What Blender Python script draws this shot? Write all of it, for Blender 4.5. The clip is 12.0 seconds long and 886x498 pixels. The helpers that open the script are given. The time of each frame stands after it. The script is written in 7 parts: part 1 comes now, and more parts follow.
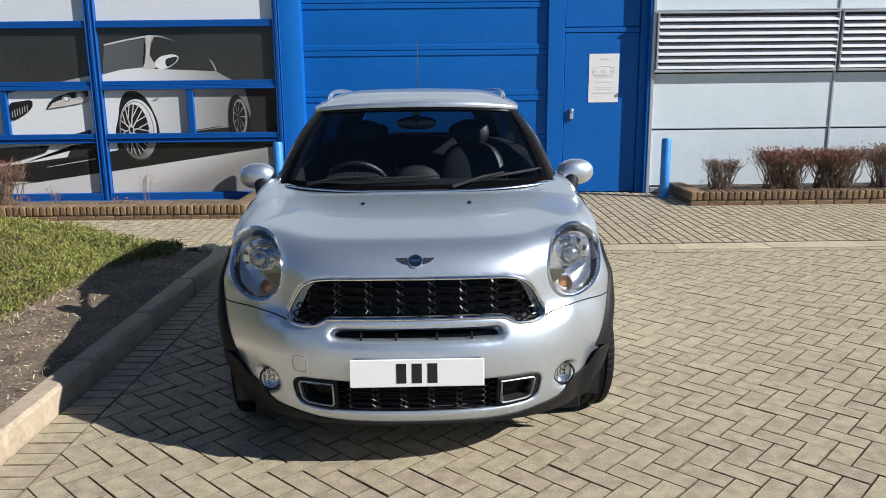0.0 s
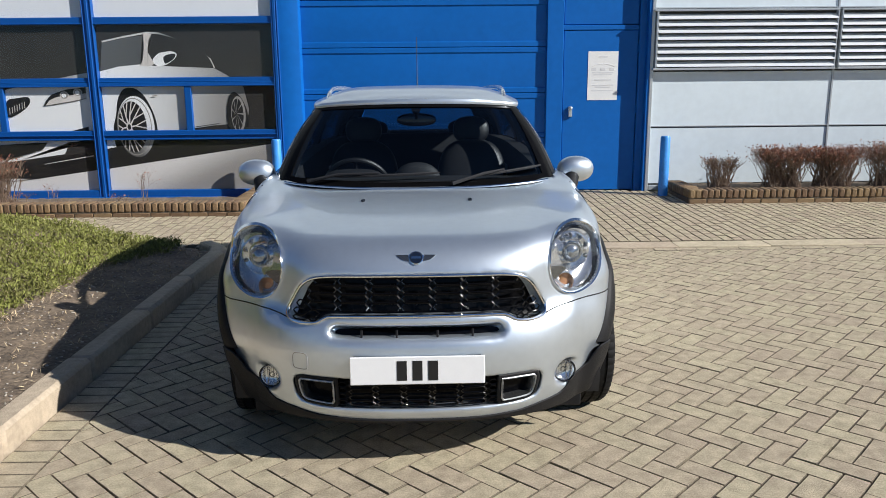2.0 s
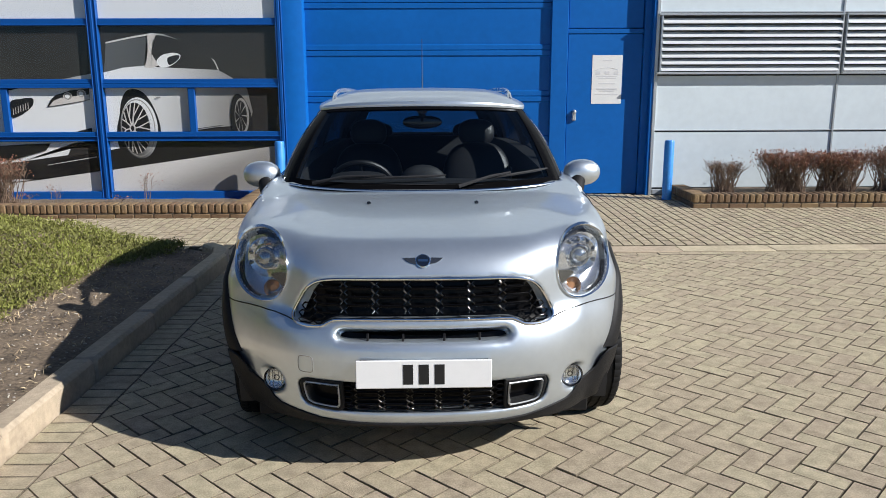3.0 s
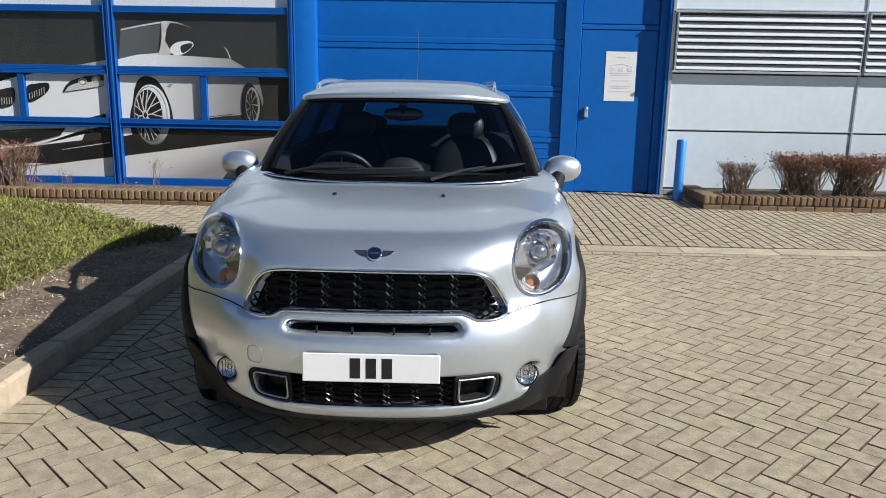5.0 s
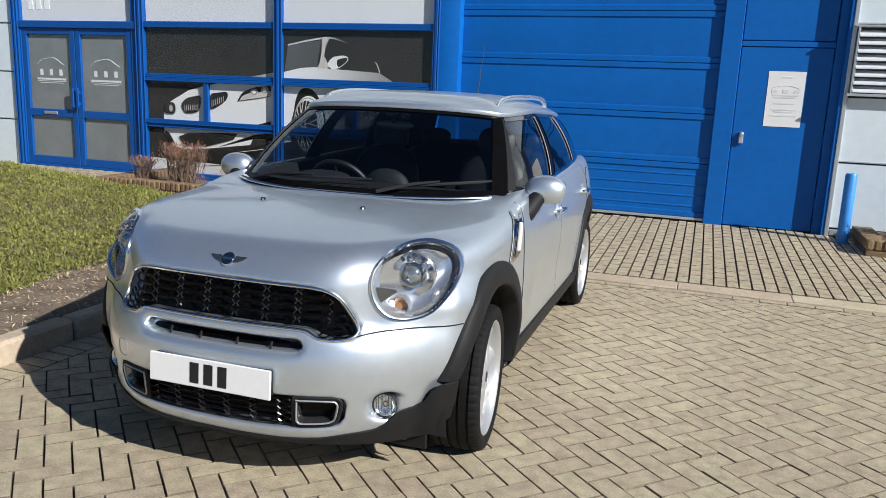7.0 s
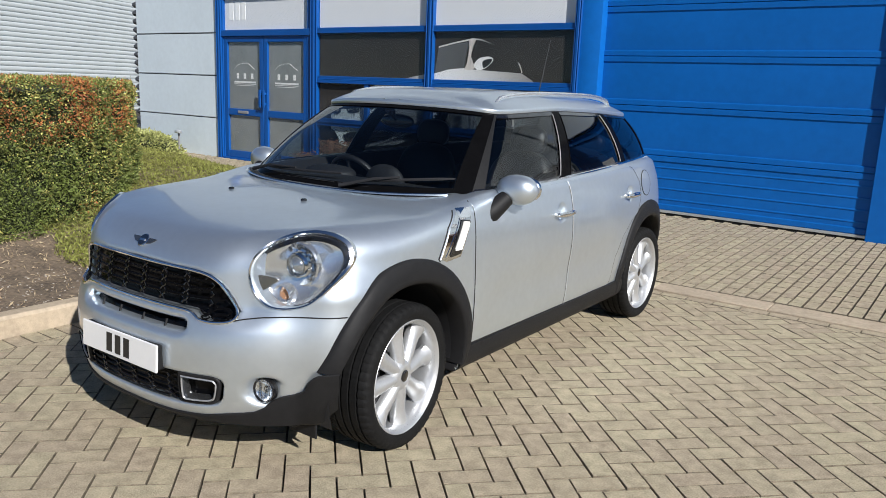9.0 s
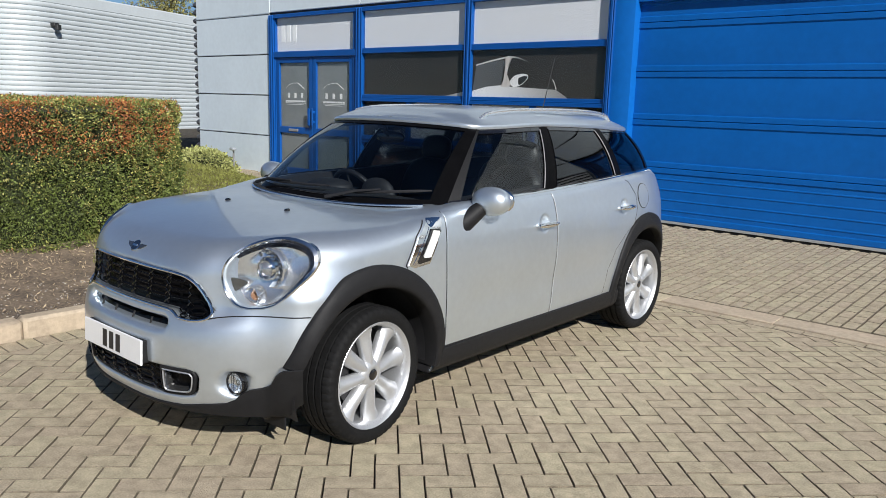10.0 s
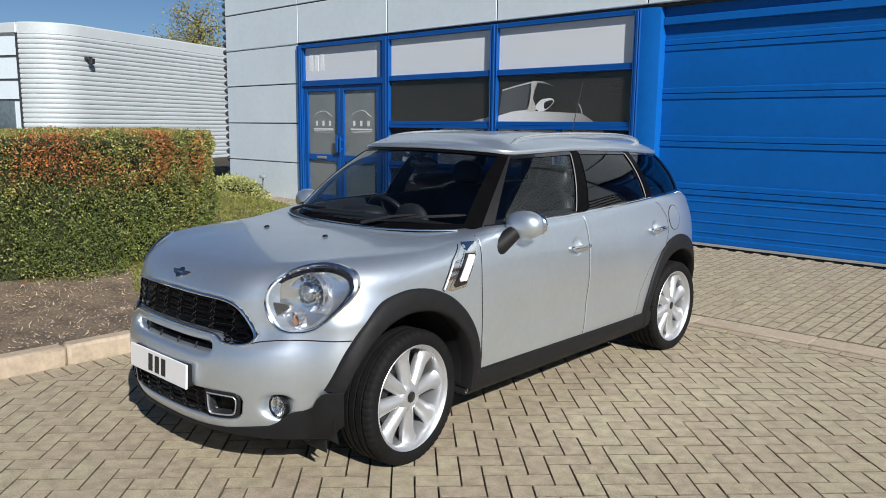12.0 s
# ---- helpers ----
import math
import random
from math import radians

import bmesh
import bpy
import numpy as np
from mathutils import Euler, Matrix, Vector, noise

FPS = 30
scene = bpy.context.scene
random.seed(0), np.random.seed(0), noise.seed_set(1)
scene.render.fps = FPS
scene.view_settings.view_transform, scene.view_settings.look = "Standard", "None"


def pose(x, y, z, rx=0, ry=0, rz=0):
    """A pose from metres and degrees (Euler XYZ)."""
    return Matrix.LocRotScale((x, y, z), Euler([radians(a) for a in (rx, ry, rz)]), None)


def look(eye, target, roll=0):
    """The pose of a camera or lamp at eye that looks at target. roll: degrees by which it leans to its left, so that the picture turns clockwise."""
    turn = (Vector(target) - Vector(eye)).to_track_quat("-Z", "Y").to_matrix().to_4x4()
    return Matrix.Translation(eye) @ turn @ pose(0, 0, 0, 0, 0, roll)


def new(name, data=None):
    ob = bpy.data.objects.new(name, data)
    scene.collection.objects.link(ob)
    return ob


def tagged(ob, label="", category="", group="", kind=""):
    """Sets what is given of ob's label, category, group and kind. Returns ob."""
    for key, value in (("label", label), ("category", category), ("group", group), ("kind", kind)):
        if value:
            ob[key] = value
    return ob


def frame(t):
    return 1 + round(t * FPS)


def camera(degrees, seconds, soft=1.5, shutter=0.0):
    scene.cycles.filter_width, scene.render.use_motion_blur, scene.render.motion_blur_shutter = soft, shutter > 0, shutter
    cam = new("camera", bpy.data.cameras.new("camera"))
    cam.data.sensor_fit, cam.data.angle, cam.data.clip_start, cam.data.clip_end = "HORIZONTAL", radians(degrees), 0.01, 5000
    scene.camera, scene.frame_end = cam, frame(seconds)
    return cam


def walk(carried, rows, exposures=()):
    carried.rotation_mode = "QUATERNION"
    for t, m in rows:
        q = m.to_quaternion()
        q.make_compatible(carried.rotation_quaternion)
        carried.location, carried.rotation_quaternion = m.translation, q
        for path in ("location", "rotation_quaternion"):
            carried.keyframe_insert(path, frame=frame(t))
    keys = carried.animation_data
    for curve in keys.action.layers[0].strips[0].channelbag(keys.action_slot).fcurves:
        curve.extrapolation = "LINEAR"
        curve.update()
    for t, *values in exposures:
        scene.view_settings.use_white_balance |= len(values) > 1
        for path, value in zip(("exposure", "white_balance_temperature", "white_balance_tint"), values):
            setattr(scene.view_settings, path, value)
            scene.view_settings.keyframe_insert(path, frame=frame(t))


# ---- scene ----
cam = camera(60.1, 12.0, 0.4)
PATH = [
    (0, (0.082, 0.22, 1.547), (0.097, 2.175, 1.125), -0.6),
    (0.5, (0.079, 0.207, 1.547), (0.093, 2.162, 1.122), -0.6),
    (1, (0.079, 0.216, 1.539), (0.095, 2.169, 1.112), -0.6),
    (1.5, (0.08, 0.221, 1.536), (0.099, 2.175, 1.109), -0.6),
    (2, (0.07, 0.231, 1.54), (0.091, 2.185, 1.113), -0.5),
    (2.5, (0.053, 0.249, 1.535), (0.073, 2.204, 1.113), -0.3),
    (3, (0.047, 0.252, 1.535), (0.065, 2.208, 1.116), -0.2),
    (4.8, (0.193, 0.277, 1.532), (0.169, 2.23, 1.099), 0.8),
    (5, (0.337, 0.3, 1.524), (0.282, 2.252, 1.091), 1.0),
    (5.5, (0.64, 0.394, 1.519), (0.482, 2.341, 1.089), 1.7),
    (6, (0.94, 0.594, 1.52), (0.631, 2.525, 1.1), 2.1),
    (6.5, (1.353, 0.663, 1.514), (0.871, 2.561, 1.105), 2.3),
    (7, (1.672, 0.777, 1.507), (1.023, 2.627, 1.108), 2.4),
    (7.2, (1.789, 0.849, 1.514), (1.08, 2.675, 1.113), 2.4),
    (8.8, (2.681, 1.374, 1.517), (1.552, 2.972, 1.103), 2.2),
    (9, (2.776, 1.424, 1.521), (1.612, 2.996, 1.107), 2.2),
    (9.5, (3.128, 1.522, 1.532), (1.879, 3.032, 1.134), 1.8),
    (10, (3.254, 1.541, 1.538), (1.949, 3.009, 1.16), 1.6),
    (10.5, (3.268, 1.521, 1.545), (1.933, 2.966, 1.187), 1.4),
    (11, (3.265, 1.496, 1.545), (1.915, 2.932, 1.207), 1.0),
    (11.5, (3.261, 1.473, 1.547), (1.903, 2.906, 1.223), 0.8),
    (12, (3.258, 1.462, 1.546), (1.897, 2.893, 1.229), 0.6),
]
walk(cam, [(t, look(eye, target, roll)) for t, eye, target, roll in PATH], [(0, 0.42), (7, 0.37), (9, 0.28), (12, 0.18)])

# ---- world, sun, exposure ----
SUN = Vector((1.40, -0.56, 0.95)).normalized()
world = bpy.data.worlds.new("sky")
scene.world = world
world.use_nodes = True
wn = world.node_tree.nodes
sky = wn.new("ShaderNodeTexSky")
sky.sky_type, sky.sun_disc = "NISHITA", False
sky.sun_elevation = math.asin(SUN.z)
sky.sun_rotation = math.atan2(SUN.x, SUN.y)
sky.air_density, sky.dust_density, sky.ozone_density = 1.0, 0.0, 6.0
sky.altitude = 1800
wn["Background"].inputs["Strength"].default_value = 0.055
world.node_tree.links.new(sky.outputs[0], wn["Background"].inputs["Color"])
sun_data = bpy.data.lights.new("sun", "SUN")
sun_data.energy, sun_data.angle, sun_data.color = 5.0, radians(0.53), (1.0, 0.98, 0.95)
sun = new("sun", sun_data)
sun.matrix_world = look(SUN * 60, (0, 0, 0))

# ---- materials ----
MATS = {}


def mat(name, col, rough=0.5, metal=0.0, var=0.0, scale=8.0, bump=0.0, bscale=60.0, coat=0.0, col2=None, rand=0.0, island=0.0, spec=0.5,
        rvar=0.0, detail=6.0, stretch=(1, 1, 1), coat_rough=0.03):
    """A Principled surface: base colour with large and fine variation, optional relief, per-object or per-piece tint."""
    if name in MATS:
        return MATS[name]
    m = bpy.data.materials.new(name)
    m.use_nodes = True
    nt = m.node_tree
    N, L = nt.nodes, nt.links.new
    p = N["Principled BSDF"]
    p.inputs["Roughness"].default_value = rough
    p.inputs["Metallic"].default_value = metal
    p.inputs["Coat Weight"].default_value = coat
    p.inputs["Coat Roughness"].default_value = coat_rough
    p.inputs["Specular IOR Level"].default_value = spec
    c = (*col, 1)
    p.inputs["Base Color"].default_value = c
    m.diffuse_color = c
    out = None
    tc = N.new("ShaderNodeTexCoord")
    mp = N.new("ShaderNodeMapping")
    mp.inputs["Scale"].default_value = stretch
    geo = N.new("ShaderNodeNewGeometry")
    L(geo.outputs["Position"], mp.inputs["Vector"])
    if var or col2:
        n1 = N.new("ShaderNodeTexNoise")
        n1.inputs["Scale"].default_value, n1.inputs["Detail"].default_value = scale, detail
        n2 = N.new("ShaderNodeTexNoise")
        n2.inputs["Scale"].default_value, n2.inputs["Detail"].default_value = scale * 9, 3.0
        L(mp.outputs[0], n1.inputs["Vector"])
        L(mp.outputs[0], n2.inputs["Vector"])
        ad = N.new("ShaderNodeMath")
        ad.operation = "ADD"
        L(n1.outputs["Fac"], ad.inputs[0])
        L(n2.outputs["Fac"], ad.inputs[1])
        rg = N.new("ShaderNodeMapRange")
        rg.inputs["From Min"].default_value, rg.inputs["From Max"].default_value = 0.72, 1.28
        L(ad.outputs[0], rg.inputs["Value"])
        mx = N.new("ShaderNodeMix")
        mx.data_type = "RGBA"
        lo = col2 if col2 else tuple(max(0, v * (1 - var)) for v in col)
        hi = col if col2 else tuple(min(1, v * (1 + var)) for v in col)
        mx.inputs["A"].default_value = (*lo, 1)
        mx.inputs["B"].default_value = (*hi, 1)
        L(rg.outputs[0], mx.inputs["Factor"])
        out = mx.outputs["Result"]
        if rvar:
            rr = N.new("ShaderNodeMapRange")
            rr.inputs["To Min"].default_value, rr.inputs["To Max"].default_value = max(0.02, rough - rvar), min(1, rough + rvar)
            L(n1.outputs["Fac"], rr.inputs["Value"])
            L(rr.outputs[0], p.inputs["Roughness"])
    if rand or island:
        hs = N.new("ShaderNodeHueSaturation")
        if out:
            L(out, hs.inputs["Color"])
        else:
            hs.inputs["Color"].default_value = c
        if island:
            src = geo.outputs["Random Per Island"]
        else:
            src = N.new("ShaderNodeObjectInfo").outputs["Random"]
        amt = island or rand
        r2 = N.new("ShaderNodeMapRange")
        r2.inputs["To Min"].default_value, r2.inputs["To Max"].default_value = 1 - amt, 1 + amt
        L(src, r2.inputs["Value"])
        L(r2.outputs[0], hs.inputs["Value"])
        r3 = N.new("ShaderNodeMath")
        r3.operation = "MULTIPLY_ADD"
        r3.inputs[1].default_value, r3.inputs[2].default_value = 0.02, 0.49
        L(src, r3.inputs[0])
        L(r3.outputs[0], hs.inputs["Hue"])
        out = hs.outputs["Color"]
    if out:
        L(out, p.inputs["Base Color"])
    if bump:
        nb = N.new("ShaderNodeTexNoise")
        nb.inputs["Scale"].default_value, nb.inputs["Detail"].default_value = bscale, 5.0
        L(mp.outputs[0], nb.inputs["Vector"])
        bp = N.new("ShaderNodeBump")
        bp.inputs["Strength"].default_value, bp.inputs["Distance"].default_value = min(1, bump), 0.01
        L(nb.outputs["Fac"], bp.inputs["Height"])
        L(bp.outputs[0], p.inputs["Normal"])
    MATS[name] = m
    return m


def pane_mat(name, tint, gloss=1.0, rough=0.0):
    """Thin glass: clear or tinted see-through with a mirror sheen that grows at grazing angles."""
    if name in MATS:
        return MATS[name]
    m = bpy.data.materials.new(name)
    m.use_nodes = True
    nt = m.node_tree
    N, L = nt.nodes, nt.links.new
    N.remove(N["Principled BSDF"])
    tr = N.new("ShaderNodeBsdfTransparent")
    tr.inputs["Color"].default_value = (*tint, 1)
    gl = N.new("ShaderNodeBsdfGlossy")
    gl.inputs["Roughness"].default_value = rough
    fr = N.new("ShaderNodeLayerWeight")
    fr.inputs["Blend"].default_value = 0.5
    pw = N.new("ShaderNodeMath")
    pw.operation = "POWER"
    pw.inputs[1].default_value = 5.0
    mu = N.new("ShaderNodeMath")
    mu.operation, mu.use_clamp = "MULTIPLY_ADD", True
    mu.inputs[1].default_value, mu.inputs[2].default_value = 0.9 * gloss, 0.045 * gloss
    mi = N.new("ShaderNodeMixShader")
    L(fr.outputs["Facing"], pw.inputs[0])
    L(pw.outputs[0], mu.inputs[0])
    L(mu.outputs[0], mi.inputs[0])
    L(tr.outputs[0], mi.inputs[1])
    L(gl.outputs[0], mi.inputs[2])
    L(mi.outputs[0], N["Material Output"].inputs["Surface"])
    m.diffuse_color = (*tint, 0.4)
    MATS[name] = m
    return m


PAINT = mat("silver_metallic_paint", (0.65, 0.715, 0.78), 0.385, 0.87, var=0.03, scale=3, coat=0.7, coat_rough=0.06, bump=0.012, bscale=1800)
RINGCHROME = mat("satin_chrome", (0.82, 0.83, 0.84), 0.13, 1.0, var=0.02, scale=20)
CHROME = mat("chrome", (0.85, 0.86, 0.87), 0.06, 1.0, var=0.02, scale=20)
ALLOY = mat("alloy_silver", (0.55, 0.56, 0.575), 0.42, 0.7, var=0.04, scale=12, coat=0.25, coat_rough=0.1)
RAILSILVER = mat("satin_rail_silver", (0.78, 0.80, 0.82), 0.24, 0.85, var=0.03, scale=15)
CLAD = mat("black_plastic_cladding", (0.012, 0.012, 0.013), 0.55, var=0.2, scale=30, bump=0.12, bscale=900, spec=0.22)
GLOSSBLACK = mat("gloss_black", (0.008, 0.008, 0.009), 0.12, coat=1.0, var=0.2, scale=15)
PILLARBLACK = mat("pillar_black", (0.004, 0.004, 0.0045), 0.14, var=0.2, scale=15, spec=0.02)
GRILLERIB = mat("grille_gloss_rib", (0.004, 0.004, 0.0045), 0.16, spec=0.5, var=0.2, scale=15, coat=1.0, coat_rough=0.08)
GRILLEBLACK = mat("grille_satin_black", (0.0025, 0.0025, 0.003), 0.22, spec=0.14, var=0.2, scale=15)
RUBBER = mat("tyre_rubber", (0.007, 0.007, 0.0073), 0.72, var=0.3, scale=14, bump=0.2, bscale=300, spec=0.2)
GAP = mat("panel_gap", (0.01, 0.01, 0.011), 0.8)
DARK = mat("interior_dark", (0.013, 0.013, 0.015), 0.65, var=0.3, scale=20, bump=0.15, bscale=400)
SEAT = mat("seat_leather", (0.013, 0.013, 0.015), 0.42, var=0.25, scale=15, bump=0.2, bscale=250)
TRIMGREY = mat("grey_trim", (0.25, 0.25, 0.26), 0.5, var=0.1, scale=20)
PLATE = mat("plate_white", (0.80, 0.80, 0.80), 0.3, var=0.02, scale=30, coat=0.4)
INK = mat("plate_ink", (0.01, 0.01, 0.011), 0.45)
REFLECTOR = mat("lamp_reflector", (0.76, 0.77, 0.785), 0.15, 0.88, var=0.06, scale=30)
AMBER = mat("amber_lens", (0.50, 0.24, 0.12), 0.22, 0.4, var=0.2, scale=40, coat=1.0)
LAMPGREY = mat("lamp_inner_grey", (0.22, 0.225, 0.23), 0.14, 0.9, var=0.1, scale=30)
PROJECTOR = mat("projector_lens", (0.42, 0.44, 0.46), 0.12, 0.75, var=0.1, scale=30, coat=1.0)
WHITELENS = mat("white_lens", (0.75, 0.74, 0.72), 0.3, var=0.1, scale=40, coat=0.6)
REDLENS = mat("tail_lamp_red", (0.25, 0.01, 0.01), 0.2, coat=1.0)
BRAKE = mat("brake_metal", (0.16, 0.16, 0.165), 0.4, 0.8, var=0.2, scale=25)
BADGEBLUE = mat("badge_dark_blue", (0.006, 0.010, 0.022), 0.25, coat=1.0)
SCREEN = pane_mat("windscreen_glass", (0.58, 0.66, 0.70), 1.15)
SIDEGLASS = pane_mat("side_glass", (0.55, 0.60, 0.60), 1.6)
REARGLASS = pane_mat("rear_glass", (0.50, 0.54, 0.56), 0.5)
PRIVACY = pane_mat("privacy_glass", (0.10, 0.11, 0.12), 1.6)
LENS = pane_mat("lamp_lens", (0.93, 0.95, 0.96), 1.0)
MIRRORGLASS = mat("mirror_glass", (0.8, 0.8, 0.8), 0.02, 1.0)

BLUE = mat("blue_powder_coat", (0.002, 0.112, 0.42), 0.45, spec=0.25, var=0.07, scale=1.3, bump=0.04, bscale=120, rvar=0.06)
BLUEFRAME = mat("blue_frame", (0.003, 0.076, 0.31), 0.40, spec=0.3, var=0.08, scale=4, bump=0.04, bscale=150)
BOLLARD = mat("bollard_light_blue", (0.045, 0.27, 0.72), 0.42, var=0.15, scale=9, bump=0.05, bscale=80)
CLADGREY = mat("cladding_panel_grey", (0.66, 0.74, 0.785), 0.40, 0.0, var=0.04, scale=1.2, bump=0.012, bscale=2)
CLADJOINT = mat("cladding_joint", (0.035, 0.036, 0.04), 0.6, var=0.2, scale=10)
ALUTRIM = mat("aluminium_trim", (0.50, 0.53, 0.55), 0.35, 0.5, var=0.06, scale=8)
LOUVRE = mat("louvre_silver", (0.84, 0.86, 0.87), 0.35, 0.3, var=0.05, scale=7)
FILMLIGHT = mat("pale_window_film", (0.76, 0.77, 0.80), 0.4, var=0.02, scale=2)
FILMDARK = mat("printed_dark_grey", (0.038, 0.035, 0.033), 0.45, var=0.14, scale=1.2, spec=0.1)
PRINTWHITE = mat("printed_white", (0.86, 0.855, 0.85), 0.35, var=0.07, scale=1.4)
PRINTMID = mat("printed_mid_grey", (0.30, 0.28, 0.26), 0.35, var=0.18, scale=1.6)
PRINTSHADE = mat("printed_pale_grey", (0.62, 0.575, 0.54), 0.35, var=0.12, scale=1.4)
PRINTBLACK = mat("printed_black", (0.018, 0.017, 0.017), 0.35, var=0.3, scale=3)
DOORFILM = mat("door_glass_film", (0.21, 0.225, 0.228), 0.3, var=0.15, scale=2.5)
SIGNWHITE = mat("sign_white", (0.78, 0.78, 0.77), 0.5, var=0.03, scale=6)
NUMBERWHITE = mat("number_white", (0.95, 0.95, 0.95), 0.5)
SIGNGREY = mat("sign_grey_print", (0.66, 0.66, 0.67), 0.6)
WINPANE = pane_mat("window_pane", (0.97, 0.98, 0.98), 0.45)
CORR = mat("corrugated_white_metal", (0.56, 0.60, 0.61), 0.38, 0.1, var=0.05, scale=1.5)
CORRGREY = mat("corrugated_grey_metal", (0.075, 0.078, 0.085), 0.4, 0.2, var=0.08, scale=3)

PAVER = mat("block_paver", (0.440, 0.372, 0.265), 0.92, spec=0.15, var=0.27, scale=15, bump=0.7, bscale=230, rand=0.05)
PAVERS = mat("block_paver_field", (0.440, 0.372, 0.265), 0.92, spec=0.15, var=0.27, scale=15, bump=0.7, bscale=230, island=0.05)
# block sides: dirt tone, darkened further to paint the joints' shade
PAVEREDGE = mat("paver_dirty_edge", (0.20, 0.165, 0.115), 0.95, var=0.5, scale=22, bump=0.4, bscale=160)
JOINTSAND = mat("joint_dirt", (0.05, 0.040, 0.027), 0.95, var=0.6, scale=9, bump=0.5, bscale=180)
CONCRETE = mat("kerb_concrete", (0.48, 0.40, 0.29), 0.92, spec=0.2, var=0.16, scale=4, bump=0.5, bscale=150, rand=0.06)
ASPHALT = mat("yard_ground", (0.33, 0.29, 0.23), 0.92, var=0.15, scale=3, bump=0.4, bscale=90)
SOIL = mat("bare_soil", (0.24, 0.18, 0.125), 0.97, col2=(0.085, 0.064, 0.046), scale=5, bump=1.0, bscale=45)
BRICK = mat("planter_brick", (0.19, 0.122, 0.066), 0.9, var=0.22, scale=9, bump=0.5, bscale=120, rand=0.22)
MORTAR = mat("mortar", (0.085, 0.068, 0.048), 0.95, var=0.2, scale=20, bump=0.4, bscale=150)
GRASS = mat("ground_cover_leaf", (0.235, 0.250, 0.050), 0.7, col2=(0.13, 0.125, 0.036), scale=2.2, island=0.42)
GRASSBASE = mat("ground_cover_base", (0.06, 0.062, 0.018), 0.95, var=0.4, scale=12, bump=0.8, bscale=60)
HEDGELEAF = mat("hedge_leaf", (0.118, 0.148, 0.032), 0.6, var=0.25, scale=1.6, island=0.4)
# yellowish leaf, brightened so that it also paints the leaf highlights
HEDGEHIGHLIGHT = mat("hedge_leaf_light", (0.33, 0.31, 0.09), 0.55, var=0.2, scale=2, island=0.45)
HEDGERED = mat("hedge_leaf_russet", (0.36, 0.125, 0.04), 0.6, var=0.25, scale=2, island=0.35)
# near-black green: the shade deep among the leaves, put into the colour
HEDGECORESHADE = mat("hedge_core", (0.024, 0.032, 0.009), 0.95, var=0.4, scale=8)
VARIEG = mat("variegated_leaf", (0.33, 0.34, 0.12), 0.55, var=0.2, scale=3, island=0.4)
TWIG = mat("bare_twig", (0.19, 0.13, 0.09), 0.85, var=0.3, scale=20)
TWIGRED = mat("russet_twig_leaf", (0.28, 0.115, 0.07), 0.7, var=0.3, scale=9, island=0.4)
STRAW = mat("dry_litter", (0.40, 0.31, 0.20), 0.9, var=0.3, scale=15, island=0.4)
STONE = mat("pale_pebble", (0.36, 0.32, 0.27), 0.85, var=0.2, scale=20, island=0.3)
BARK = mat("tree_bark", (0.11, 0.085, 0.06), 0.9, var=0.3, scale=8, bump=0.6, bscale=40)
TREELEAF = mat("tree_leaf", (0.26, 0.235, 0.07), 0.6, var=0.25, scale=1, island=0.45)
LAMPBLACK = mat("lamp_black", (0.02, 0.02, 0.02), 0.5)
FARGLASS = mat("far_window_glass", (0.10, 0.13, 0.15), 0.08, 0.0, var=0.3, scale=0.8, coat=1.0)


